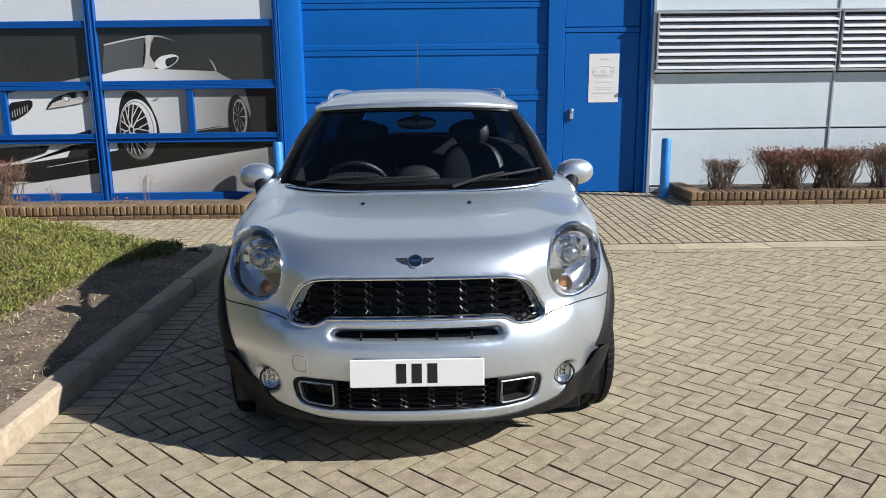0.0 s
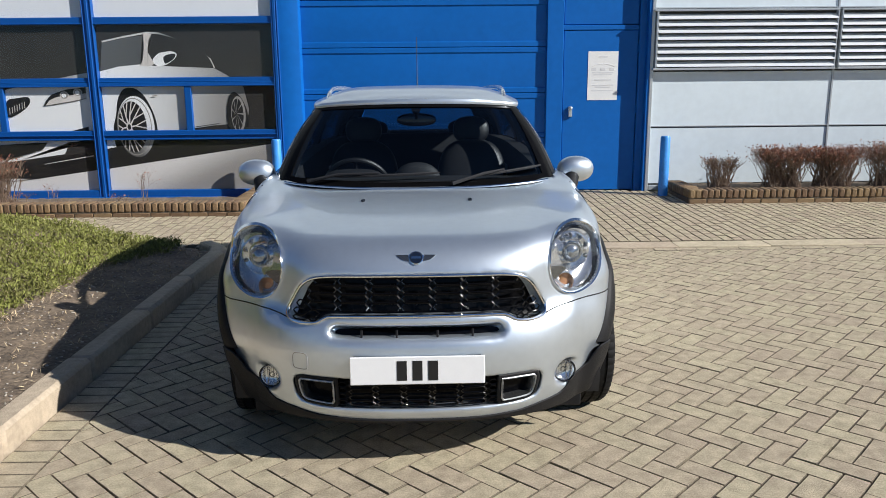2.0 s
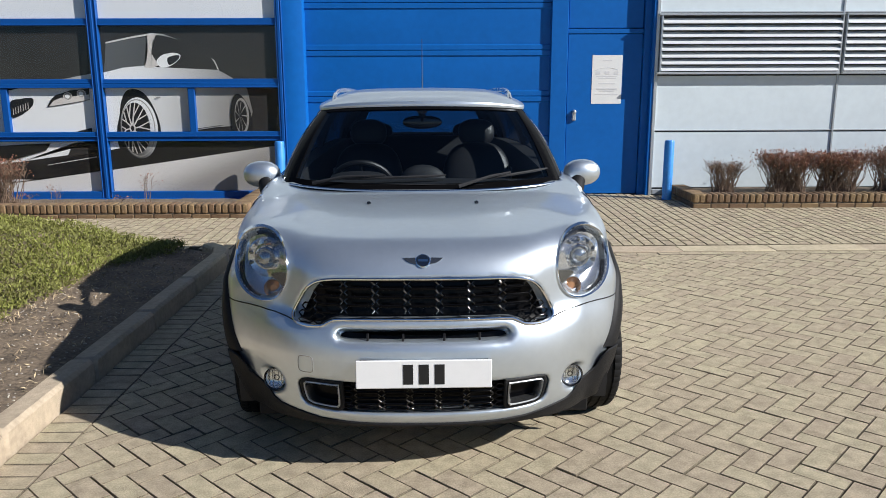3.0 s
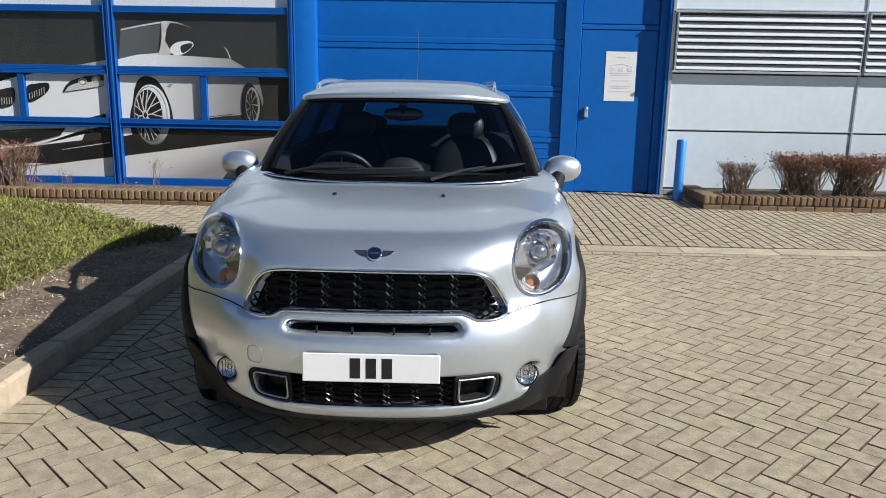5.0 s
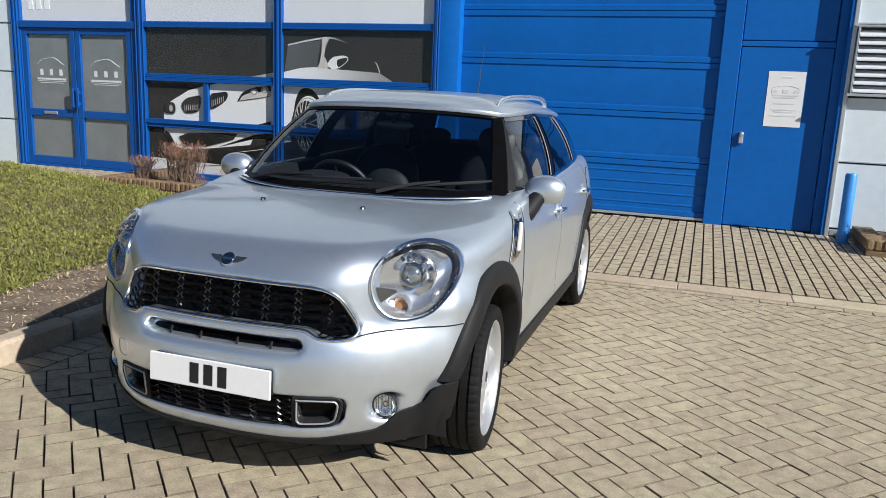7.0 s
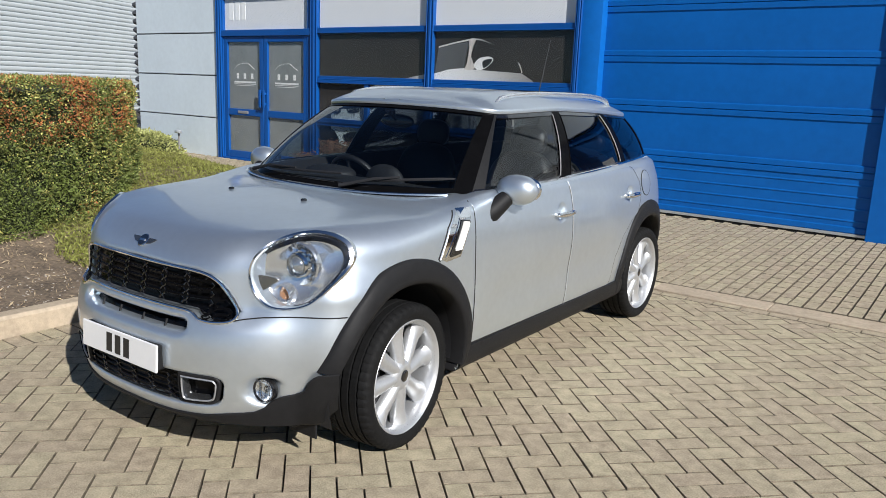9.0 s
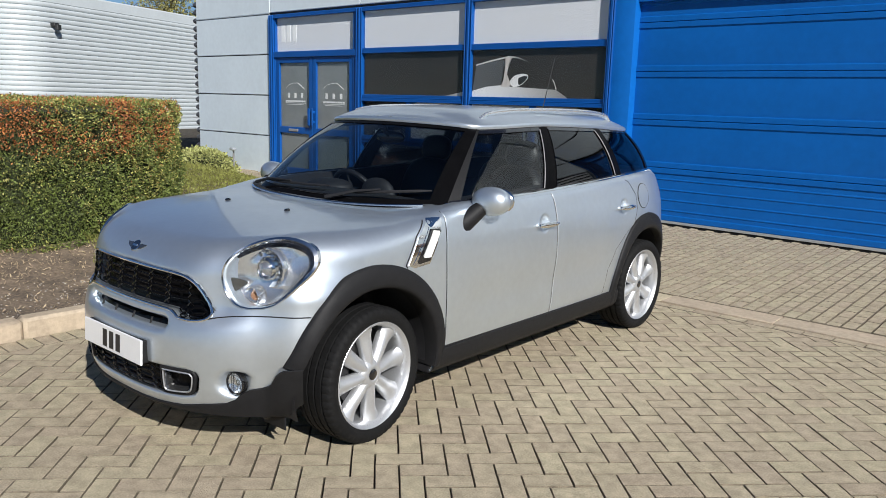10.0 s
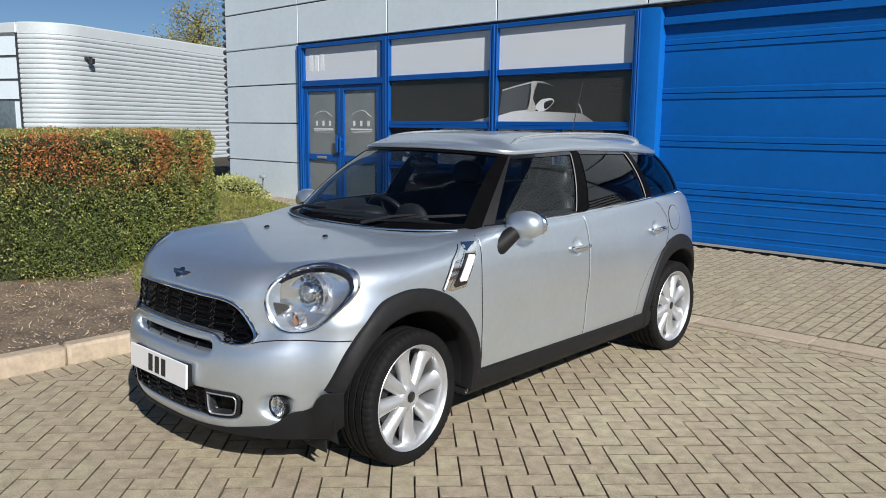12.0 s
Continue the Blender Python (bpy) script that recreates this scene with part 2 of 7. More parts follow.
# ---- mesh helpers ----
class Mesh:
    """Collects vertices and faces of one part."""

    def __init__(self):
        self.v, self.f = [], []

    def add(self, vs, fs):
        o = len(self.v)
        self.v += [tuple(map(float, p)) for p in vs]
        self.f += [tuple(i + o for i in q) for q in fs]
        return self

    def box(self, x0, x1, y0, y1, z0, z1, c=0.0, m=None):
        xs, ys, zs = (min(x0, x1), max(x0, x1)), (min(y0, y1), max(y0, y1)), (min(z0, z1), max(z0, z1))
        if c <= 0:
            vs = [(xs[i], ys[j], zs[k]) for i in (0, 1) for j in (0, 1) for k in (0, 1)]
            fs = [(0, 1, 3, 2), (4, 6, 7, 5), (0, 4, 5, 1), (2, 3, 7, 6), (0, 2, 6, 4), (1, 5, 7, 3)]
        else:
            c = min(c, 0.45 * min(xs[1] - xs[0], ys[1] - ys[0], zs[1] - zs[0]))
            vs, fs = [], []
            ix = {}
            for i in (0, 1):
                for j in (0, 1):
                    for k in (0, 1):
                        X, Y, Z = xs[i], ys[j], zs[k]
                        x_, y_, z_ = X + (c if i == 0 else -c), Y + (c if j == 0 else -c), Z + (c if k == 0 else -c)
                        ix[i, j, k] = len(vs)
                        vs += [(X, y_, z_), (x_, Y, z_), (x_, y_, Z)]
            I = ix
            for i in (0, 1):
                fs += [tuple(I[i, j, k] for j, k in ((0, 0), (1, 0), (1, 1), (0, 1))), tuple(I[j, i, k] + 1 for j, k in ((0, 0), (1, 0), (1, 1), (0, 1))),
                       tuple(I[j, k, i] + 2 for j, k in ((0, 0), (1, 0), (1, 1), (0, 1)))]
                for j in (0, 1):
                    fs += [(I[i, j, 0], I[i, j, 1], I[i, j, 1] + 1, I[i, j, 0] + 1), (I[i, 0, j], I[i, 1, j], I[i, 1, j] + 2, I[i, 0, j] + 2),
                           (I[0, i, j] + 1, I[1, i, j] + 1, I[1, i, j] + 2, I[0, i, j] + 2)]
                    for k in (0, 1):
                        fs.append((I[i, j, k], I[i, j, k] + 1, I[i, j, k] + 2))
        if m is not None:
            vs = [m @ Vector(p) for p in vs]
        return self.add(vs, fs)

    def grid(self, P, close_u=False, close_v=False):
        """P: array nu x nv x 3."""
        P = np.asarray(P)
        nu, nv = P.shape[:2]
        fs = [(i * nv + j, (i + 1) % nu * nv + j, (i + 1) % nu * nv + (j + 1) % nv, i * nv + (j + 1) % nv)
              for i in range(nu if close_u else nu - 1) for j in range(nv if close_v else nv - 1)]
        return self.add(P.reshape(-1, 3), fs)

    def tube(self, path, r, n=8, closed=False, flat=1.0, cap=True):
        path = [Vector(p) for p in path]
        m = len(path)
        rs = r if hasattr(r, "__len__") else [r] * m
        rings = []
        up = None
        for i, p in enumerate(path):
            a = path[(i - 1) % m] if closed or i else p
            b = path[(i + 1) % m] if closed or i < m - 1 else p
            d = (b - a).normalized()
            if up is None:
                up = d.orthogonal().normalized()
            up = (up - d * up.dot(d)).normalized()
            s = d.cross(up)
            rings.append([p + rs[i] * (up * math.cos(k * math.tau / n) + s * flat * math.sin(k * math.tau / n)) for k in range(n)])
        self.grid(np.array([[tuple(q) for q in g] for g in rings]), close_u=closed, close_v=True)
        if cap and not closed:
            o = len(self.v) - m * n
            self.f.append(tuple(o + k for k in range(n)))
            self.f.append(tuple(o + (m - 1) * n + k for k in range(n)))
        return self

    def lathe(self, prof, n=32, axis="x", at=(0, 0, 0), arc=math.tau, start=0.0):
        """prof: (along the axis, radius) rows."""
        full = arc > math.tau - 1e-6
        k = n if full else n + 1
        P = np.zeros((k, len(prof), 3))
        for i in range(k):
            a = start + arc * i / n
            for j, (h, r) in enumerate(prof):
                c, s = r * math.cos(a), r * math.sin(a)
                P[i, j] = {"x": (h, c, s), "y": (c, h, s), "z": (c, s, h)}[axis]
        return self.grid(P + np.array(at), close_u=full)

    def blob(self, c, r, n=2.5, nu=24, nv=16, m=None):
        """A rounded box or ellipsoid (superellipsoid)."""
        P = np.zeros((nu, nv + 1, 3))
        e = 2.0 / n
        for i in range(nu):
            for j in range(nv + 1):
                a, b = math.tau * i / nu, math.pi * (j / nv - 0.5)
                g = lambda t: math.copysign(abs(t) ** e, t)
                q = Vector((r[0] * g(math.cos(b)) * g(math.cos(a)), r[1] * g(math.cos(b)) * g(math.sin(a)), r[2] * g(math.sin(b))))
                if m is not None:
                    q = m @ q
                P[i, j] = (q.x + c[0], q.y + c[1], q.z + c[2])
        return self.grid(P, close_u=True)

    def poly(self, pts, back=None):
        """A flat polygon, or a slab when back (an offset vector) is given."""
        n = len(pts)
        if back is None:
            return self.add(pts, [tuple(range(n))])
        q = [tuple(a + b for a, b in zip(p, back)) for p in pts]
        return self.add(list(pts) + q, [tuple(range(n)), tuple(range(2 * n - 1, n - 1, -1))] + [(i, (i + 1) % n, n + (i + 1) % n, n + i) for i in range(n)])

    def data(self, name, material, sharp=32, weld=True):
        me = bpy.data.meshes.new(name)
        me.from_pydata(self.v, [], self.f)
        bm = bmesh.new()
        bm.from_mesh(me)
        if weld:
            bmesh.ops.remove_doubles(bm, verts=bm.verts, dist=1e-5)
        bmesh.ops.recalc_face_normals(bm, faces=bm.faces)
        bm.to_mesh(me)
        bm.free()
        me.materials.append(material)
        me.shade_smooth()
        me.set_sharp_from_angle(angle=radians(sharp))
        return me


def part(name, mesh, material, parent=None, label="", sharp=32, shadow=True):
    ob = new(name, mesh.data(name, material, sharp) if isinstance(mesh, Mesh) else mesh)
    ob.parent = parent
    if label:
        ob["label"] = label
    if not shadow:
        ob.visible_shadow = False
    return ob


def thing(name, label, category, at=(0, 0, 0), rz=0.0, group="", kind=""):
    ob = new(name)
    ob.empty_display_size = 0.1
    ob.matrix_world = pose(*at, 0, 0, rz)
    return tagged(ob, label, category, group, kind)


def raw(name, verts, faces, material, smooth=False):
    """A large mesh straight from arrays."""
    me = bpy.data.meshes.new(name)
    me.from_pydata(np.asarray(verts).tolist(), [], faces if isinstance(faces, list) else np.asarray(faces).tolist())
    me.materials.append(material)
    if smooth:
        me.shade_smooth()
    return me

# ---- ground ----
FY = 10.585          # facade plane
DY = 10.70           # recessed doors
rng = random.Random(7)


def lift(y):
    """Height of the apron in front of the building."""
    return 0.012 + max(0.0, min(1.0, (y - 7.3) / 3.3)) * 0.05


g = Mesh()
ys = [-700, -60, -8, 0, 3, 5, 7.0, 7.28, 7.32, 9, 10.7, 14, 60, 900]
xs = [-900, -60, -14, -8, -4, -1.9, 0, 4, 9, 20, 80, 900]
g.grid([[(x, y, -0.026 + (lift(y) if y > 7.3 else 0.0)) for y in ys] for x in xs])
tagged(part("ground", g, JOINTSAND), "dirt joints and subsoil under the paving of the yard", "ground", kind="structure")
g = Mesh()
for x0, x1, y0, y1 in ((-60, 60, -60, -2.86), (7.61, 60, -2.86, 10.4), (-60, -9.2, -2.86, 9.0)):
    g.grid([[(x, y, -0.002) for y in np.linspace(y0, y1, 6)] for x in np.linspace(x0, x1, 6)])
tagged(part("road", g, ASPHALT), "pale worn yard surface beyond the paved bay", "road", kind="structure")

# ---- main building ----
m = Mesh()
m.box(-12.0, -9.36, FY + 0.03, FY + 0.4, 0, 6.6)
m.box(-9.36, -1.86, FY + 0.12, FY + 0.4, 0, 3.06)
m.box(-9.36, 14.0, FY + 0.03, FY + 0.4, 3.06, 6.6)
m.box(-1.86, 2.92, DY + 0.05, DY + 0.4, 0, 3.06)
m.box(2.92, 14.0, FY + 0.03, FY + 0.4, 0, 3.06)
m.box(-12.0, 14.0, FY + 0.4, FY + 9, 6.5, 6.6)
m.box(-12.0, -11.7, FY + 0.4, FY + 9, 0, 6.6)
m.box(13.7, 14.0, FY + 0.4, FY + 9, 0, 6.6)
m.box(-12.0, 14.0, FY + 8.7, FY + 9, 0, 6.6)
WALL = tagged(part("wall_north", m, CLADJOINT), "metal-clad front wall of the industrial unit", "wall", kind="structure")


def clad(x0, x1, z0, z1, parent=WALL):
    """One grey flat cladding panel with a folded edge."""
    p = Mesh().box(x0 + 0.012, x1 - 0.012, FY, FY + 0.028, z0 + 0.012, z1 - 0.012, 0.006)
    part("panel", p, CLADGREY, parent)


cols_up = [-12.0, -9.36, -6.80, -4.36, -1.86, 0.55, 2.93, 5.36, 7.8, 10.2, 12.6, 14.0]
for a, b in zip(cols_up, cols_up[1:]):
    for z0, z1 in ((3.09, 3.83), (3.83, 4.57), (4.57, 5.3), (5.3, 6.05), (6.05, 6.6)):
        clad(a, b, z0, z1)
for z0, z1 in ((0.0, 0.79), (0.79, 1.57), (1.57, 2.34), (2.34, 3.09)):
    clad(-12.0, -9.36, z0, z1)
cols_r = [2.93, 5.37, 7.81, 10.2, 12.6, 14.0]
for a, b in zip(cols_r, cols_r[1:]):
    clad(a, b, 0.15, 0.92)
    clad(a, b, 0.92, 1.655)
    clad(a, b, 2.44, 3.09)
t = Mesh()
for a in cols_r[1:-1]:
    t.box(a - 0.014, a + 0.014, FY - 0.014, FY + 0.01, 0.05, 3.09, 0.004)
for z in (0.92, 1.66, 2.44):
    t.box(2.94, 14.0, FY - 0.012, FY + 0.01, z + 0.002, z + 0.018, 0.003)
t.box(2.93, 2.975, FY - 0.03, FY + 0.02, 0.05, 6.6, 0.006)
t.box(2.98, 14.0, FY - 0.03, FY + 0.02, 0.07, 0.14, 0.006)
for z in (0.79, 1.57, 2.34, 3.08, 3.83, 4.57, 5.3):
    t.box(-12.0, -9.38, FY - 0.010, FY + 0.01, z + 0.003, z + 0.020, 0.003)
for z in (3.10, 3.83, 4.57, 5.3):
    t.box(-9.36, 14.0, FY - 0.010, FY + 0.01, z + 0.003, z + 0.020, 0.003)
tagged(part("trim", t, ALUTRIM), "aluminium cover strips over the cladding joints", "trim", kind="structure")

# louvre vents
for a, b in zip(cols_r[:3], cols_r[1:4]):
    lv = thing("louvre_vent", "silver horizontal louvre vent set in the grey cladding", "vent", (a, FY, 1.66), group="louvre vents")
    w = b - a
    fr = Mesh()
    fr.box(0.05 if a < 3 else 0.018, 0.075 if a < 3 else 0.036, -0.075, 0.0, 0.03, 0.76, 0.004).box(w - 0.036, w - 0.018, -0.075, 0.0, 0.03, 0.76, 0.004)
    fr.box(0.018, w - 0.018, -0.08, 0.0, 0.745, 0.77, 0.004).box(0.018, w - 0.018, -0.09, 0.0, 0.0, 0.03, 0.004)
    part("frame", fr, ALUTRIM, lv)
    part("backing", Mesh().box(0.022, w - 0.022, -0.006, 0.01, 0.02, 0.76), LAMPBLACK, lv)
    sl = Mesh()
    xa = 0.075 if a < 3 else 0.036
    sl.add([(xa, -0.012, 0.062), (xa, -0.078, 0.012), (xa, -0.082, -0.006), (xa, -0.070, -0.010), (xa, -0.008, 0.048),
            (w - 0.036, -0.012, 0.062), (w - 0.036, -0.078, 0.012), (w - 0.036, -0.082, -0.006), (w - 0.036, -0.070, -0.010), (w - 0.036, -0.008, 0.048)],
           [(0, 1, 6, 5), (1, 2, 7, 6), (2, 3, 8, 7), (3, 4, 9, 8), (4, 0, 5, 9), (0, 1, 2, 3, 4), (5, 6, 7, 8, 9)])
    sd = sl.data("slat", LOUVRE, 20)
    for i in range(8):
        o = part("slat", sd, None, lv)
        o.location = (0, 0, 0.05 + i * 0.086)

# ---- window wall with printed film ----
SILL, R3a, R3b, R2a, R2b, R1a, R1b, TOP = 0.145, 0.815, 0.94, 1.51, 1.625, 2.30, 2.39, 2.99
cx = [(-6.70, -4.45), (-4.305, -2.03)]
wf = thing("window_1", "blue-framed glazed shopfront with a printed film of a white car", "window", (0, 0, 0), kind="structure")
fr = Mesh()


def rail(x0, x1, z0, z1, d=0.0, deep=0.10, fb=fr):
    fb.box(x0, x1, FY - 0.02 + d, FY + deep, z0, z1, 0.007)
    if z1 - z0 < 0.1:
        fb.box(x0, x1, FY - 0.029 + d, FY, z0 + 0.002, z0 + 0.016, 0.004)


for x0, x1 in ((-6.87, -6.72), (-4.445, -4.31), (-2.02, -1.93), (-9.36, -9.22)):
    fr.box(x0, x1, FY - 0.035, FY + 0.10, 0.03, 3.06, 0.010)
    fr.box((x0 + x1) / 2 - 0.02, (x0 + x1) / 2 + 0.02, FY - 0.05, FY, 0.03, 3.05, 0.006)
    for xe in (x0 + 0.008, x1 - 0.008):
        fr.box(xe - 0.007, xe + 0.007, FY - 0.044, FY, 0.03, 3.05, 0.004)
for x0, x1 in cx:
    x0, x1 = x0 - 0.02, x1 + 0.02
    rail(x0, x1, 0.03, SILL, -0.02)
    rail(x0, x1, R3a, R3a + 0.06)
    rail(x0, x1, R3a + 0.055, R3b, -0.012)
    rail(x0, x1, R2a, R2a + 0.055, -0.012)
    rail(x0, x1, R2a + 0.055, R2b)
    rail(x0, x1, R1a, R1b, -0.005)
    rail(x0, x1, TOP, 3.06, -0.01)
for x in (-5.62, -3.165):
    rail(x - 0.045, x + 0.045, R3b - 0.01, R2a + 0.01, -0.008)
part("window_frame", fr, BLUEFRAME, wf)
sb = Mesh()
for x0, x1 in cx:
    sb.box(x0 - 0.06, x1 + 0.06, FY - 0.07, FY + 0.02, 0.02, 0.055, 0.008)
part("window_sill", sb, BLUEFRAME, wf)
panes = [(a, b, R1b, TOP) for a, b in cx] + [(a, b, R2b, R1a) for a, b in cx] + [(a, b, SILL, R3a) for a, b in cx]
panes += [(-6.70, -5.665, R3b, R2a), (-5.575, -4.45, R3b, R2a), (-4.305, -3.21, R3b, R2a), (-3.12, -2.03, R3b, R2a)]
for a, b, z0, z1 in panes:
    part("pane", Mesh().box(a - 0.01, b + 0.01, FY + 0.000, FY + 0.004, z0 - 0.01, z1 + 0.01), WINPANE, wf, shadow=False)
    upper = z0 > 2.35
    part("film", Mesh().box(a - 0.01, b + 0.01, FY + 0.024, FY + 0.029, z0 - 0.01, z1 + 0.01), FILMLIGHT if upper else FILMDARK, wf)


# printed car picture on the film: flat tones, cut to the panes
def curve_pts(pts, n=6):
    """Smooth closed outline through a few points."""
    out = []
    k = len(pts)
    for i in range(k):
        p0, p1, p2, p3 = (Vector(pts[(i + d) % k]) for d in (-1, 0, 1, 2))
        for j in range(n):
            t = j / n
            out.append(0.5 * ((2 * p1) + (p2 - p0) * t + (2 * p0 - 5 * p1 + 4 * p2 - p3) * t * t + (3 * p1 - p0 - 3 * p2 + p3) * t ** 3))
    return [(v.x, v.y) for v in out]


def clip_poly(poly, a, b, lo, hi):
    for ax, lim, sign in ((0, a, 1), (0, b, -1), (1, lo, 1), (1, hi, -1)):
        res = []
        for i in range(len(poly)):
            p, q = poly[i], poly[(i + 1) % len(poly)]
            dp, dq = sign * (p[ax] - lim), sign * (q[ax] - lim)
            if dp >= 0:
                res.append(p)
            if (dp >= 0) != (dq >= 0):
                t = dp / (dp - dq)
                res.append((p[0] + t * (q[0] - p[0]), p[1] + t * (q[1] - p[1])))
        poly = res
        if len(poly) < 3:
            return []
    return poly


layer = [0]


def printed(pts, material, smooth=True):
    """A flat printed shape, cut at the window bars."""
    layer[0] += 1
    poly = curve_pts(pts) if smooth else pts
    y = FY + 0.0236 - 0.00014 * layer[0]
    me = bmesh.new()
    for a, b, z0, z1 in panes[2:]:
        q = clip_poly(poly, a, b, z0, z1)
        if len(q) > 2:
            f = me.faces.new([me.verts.new((x, y, z)) for x, z in q])
            if f.normal.y > 0:
                f.normal_flip()
    bmesh.ops.triangulate(me, faces=me.faces)
    d = bpy.data.meshes.new("print")
    me.to_mesh(d)
    me.free()
    d.materials.append(material)
    part("print", d, None, wf)


def ring(c, rx, rz, n=20):
    return [(c[0] + rx * math.cos(k * math.tau / n), c[1] + rz * math.sin(k * math.tau / n)) for k in range(n)]


def print_tone(name, c0, c1, p0, p1):
    """Ink that runs from one printed grey to another between two places of the picture."""
    m_ = mat(name, c0, 0.35)
    N, L = m_.node_tree.nodes, m_.node_tree.links.new
    tc, dt, mr, rp = (N.new("ShaderNode" + k) for k in ("TexCoord", "VectorMath", "MapRange", "ValToRGB"))
    d_ = Vector((p1[0] - p0[0], 0, p1[1] - p0[1]))
    dt.operation = "DOT_PRODUCT"
    dt.inputs[1].default_value = d_ / d_.length
    o_ = Vector((p0[0], 0, p0[1])).dot(d_) / d_.length
    mr.inputs["From Min"].default_value, mr.inputs["From Max"].default_value = o_, o_ + d_.length
    rp.color_ramp.interpolation = "EASE"
    rp.color_ramp.elements[0].color, rp.color_ramp.elements[1].color = (*c0, 1), (*c1, 1)
    L(tc.outputs["Object"], dt.inputs[0])
    L(dt.outputs["Value"], mr.inputs["Value"])
    L(mr.outputs[0], rp.inputs[0])
    L(rp.outputs[0], N["Principled BSDF"].inputs["Base Color"])
    return m_


BODYTONE = print_tone("printed_body", (0.86, 0.855, 0.85), (0.20, 0.185, 0.17), (-4.25, 1.2), (-2.25, 1.0))
GROUNDTONE = print_tone("printed_floor", (0.30, 0.28, 0.265), (0.70, 0.67, 0.65), (-3.3, 0.10), (-3.5, 0.55))
ROOFTONE = print_tone("printed_roof", (0.66, 0.64, 0.62), (0.06, 0.055, 0.05), (-3.70, 2.1), (-3.20, 2.1))
LIPTONE = print_tone("printed_rim_lip", (0.10, 0.098, 0.095), (0.82, 0.815, 0.81), (-4.10, 0.80), (-3.70, 1.15))
BONNETTONE = print_tone("printed_bonnet", (0.16, 0.15, 0.14), (0.62, 0.60, 0.58), (-5.10, 1.62), (-4.30, 1.70))
SCREENTONE = print_tone("printed_windscreen", (0.045, 0.044, 0.044), (0.11, 0.112, 0.115), (-3.0, 1.8), (-4.2, 2.1))
# floor and the shadow under the car
printed([(-6.70, 0.14), (-6.70, 0.34), (-5.288, 0.30), (-4.517, 0.41), (-4.316, 0.43), (-2.738, 0.655), (-2.03, 0.755), (-2.03, 0.14)], GROUNDTONE, False)
printed([(-6.70, 0.40), (-5.637, 0.491), (-4.502, 0.665), (-4.302, 0.69), (-3.627, 0.83), (-2.407, 0.90), (-2.03, 0.91), (-2.03, 0.765), (-2.738, 0.663), (-4.316, 0.435), (-5.288, 0.303), (-6.47, 0.344), (-6.70, 0.35)],
        PRINTBLACK, False)
printed([(-5.17, 0.496), (-4.50, 0.600), (-4.50, 0.614), (-5.17, 0.503)], PRINTSHADE, False)
# glass, body
printed([(-4.30, 1.70), (-4.243, 2.07), (-3.952, 2.13), (-3.70, 2.16), (-3.76, 1.79)], SCREENTONE, False)
printed([(-6.43, 1.0), (-6.38, 1.16), (-6.258, 1.231), (-5.961, 1.389), (-5.675, 1.464), (-4.971, 1.60), (-4.479, 1.69), (-4.303, 1.71), (-4.048, 1.771), (-3.759, 1.797), (-3.587, 1.776), (-2.808, 1.739),
         (-2.64, 1.647), (-2.44, 1.50), (-2.38, 1.2), (-2.42, 1.03), (-2.788, 1.0), (-3.194, 0.95), (-3.61, 0.90), (-3.75, 0.80), (-4.30, 0.70), (-4.50, 0.80), (-4.80, 0.79), (-4.88, 0.633), (-5.5, 0.55),
         (-6.065, 0.487), (-6.263, 0.546), (-6.429, 0.732)], BODYTONE, False)
printed([(-5.10, 1.56), (-4.971, 1.606), (-4.479, 1.694), (-4.45, 1.60), (-4.9, 1.56)], BONNETTONE, False)
printed([(-4.243, 2.075), (-3.952, 2.135), (-3.645, 2.185), (-3.494, 2.178), (-3.307, 2.125), (-3.307, 2.132), (-3.494, 2.196), (-3.645, 2.207), (-3.952, 2.157), (-4.243, 2.096)], ROOFTONE, False)
printed([(-3.70, 2.19), (-3.698, 2.08), (-3.706, 1.98), (-3.73, 1.86), (-3.768, 1.775), (-3.672, 1.765), (-3.664, 1.88), (-3.654, 1.998), (-3.632, 2.10), (-3.585, 2.18)], PRINTSHADE, False)
printed([(-3.655, 1.945), (-3.61, 1.86), (-3.575, 1.80), (-3.672, 1.765)], PRINTSHADE, False)
printed([(-3.60, 1.85), (-3.524, 1.929), (-3.43, 1.952), (-3.351, 1.958), (-3.284, 1.927), (-3.317, 1.862), (-3.434, 1.787), (-3.549, 1.777)], PRINTWHITE)
printed([(-3.455, 1.89), (-3.36, 1.925), (-3.298, 1.922), (-3.326, 1.862), (-3.436, 1.803)], PRINTBLACK)
printed([(-2.889, 1.893), (-2.845, 1.865), (-2.815, 1.80), (-2.793, 1.743), (-2.812, 1.745), (-2.83, 1.80), (-2.86, 1.86)], PRINTSHADE, False)
# wheels
printed([(-4.15, 1.12), (-4.11, 1.33), (-4.04, 1.46), (-3.945, 1.497), (-3.83, 1.465), (-3.73, 1.35), (-3.64, 1.13), (-3.615, 0.92), (-3.66, 0.72), (-3.78, 0.57), (-3.92, 0.53), (-4.12, 0.60), (-4.20, 0.80), (-4.19, 1.0)], PRINTBLACK)
printed(ring((-3.898, 0.986), 0.247, 0.402, 28), LIPTONE)
printed(ring((-3.912, 0.986), 0.226, 0.378, 28), PRINTMID)
printed(ring((-3.914, 0.986), 0.216, 0.366, 28), LIPTONE)
printed(ring((-3.940, 0.986), 0.186, 0.335, 28), PRINTBLACK)
hub_ = (-3.985, 0.985)
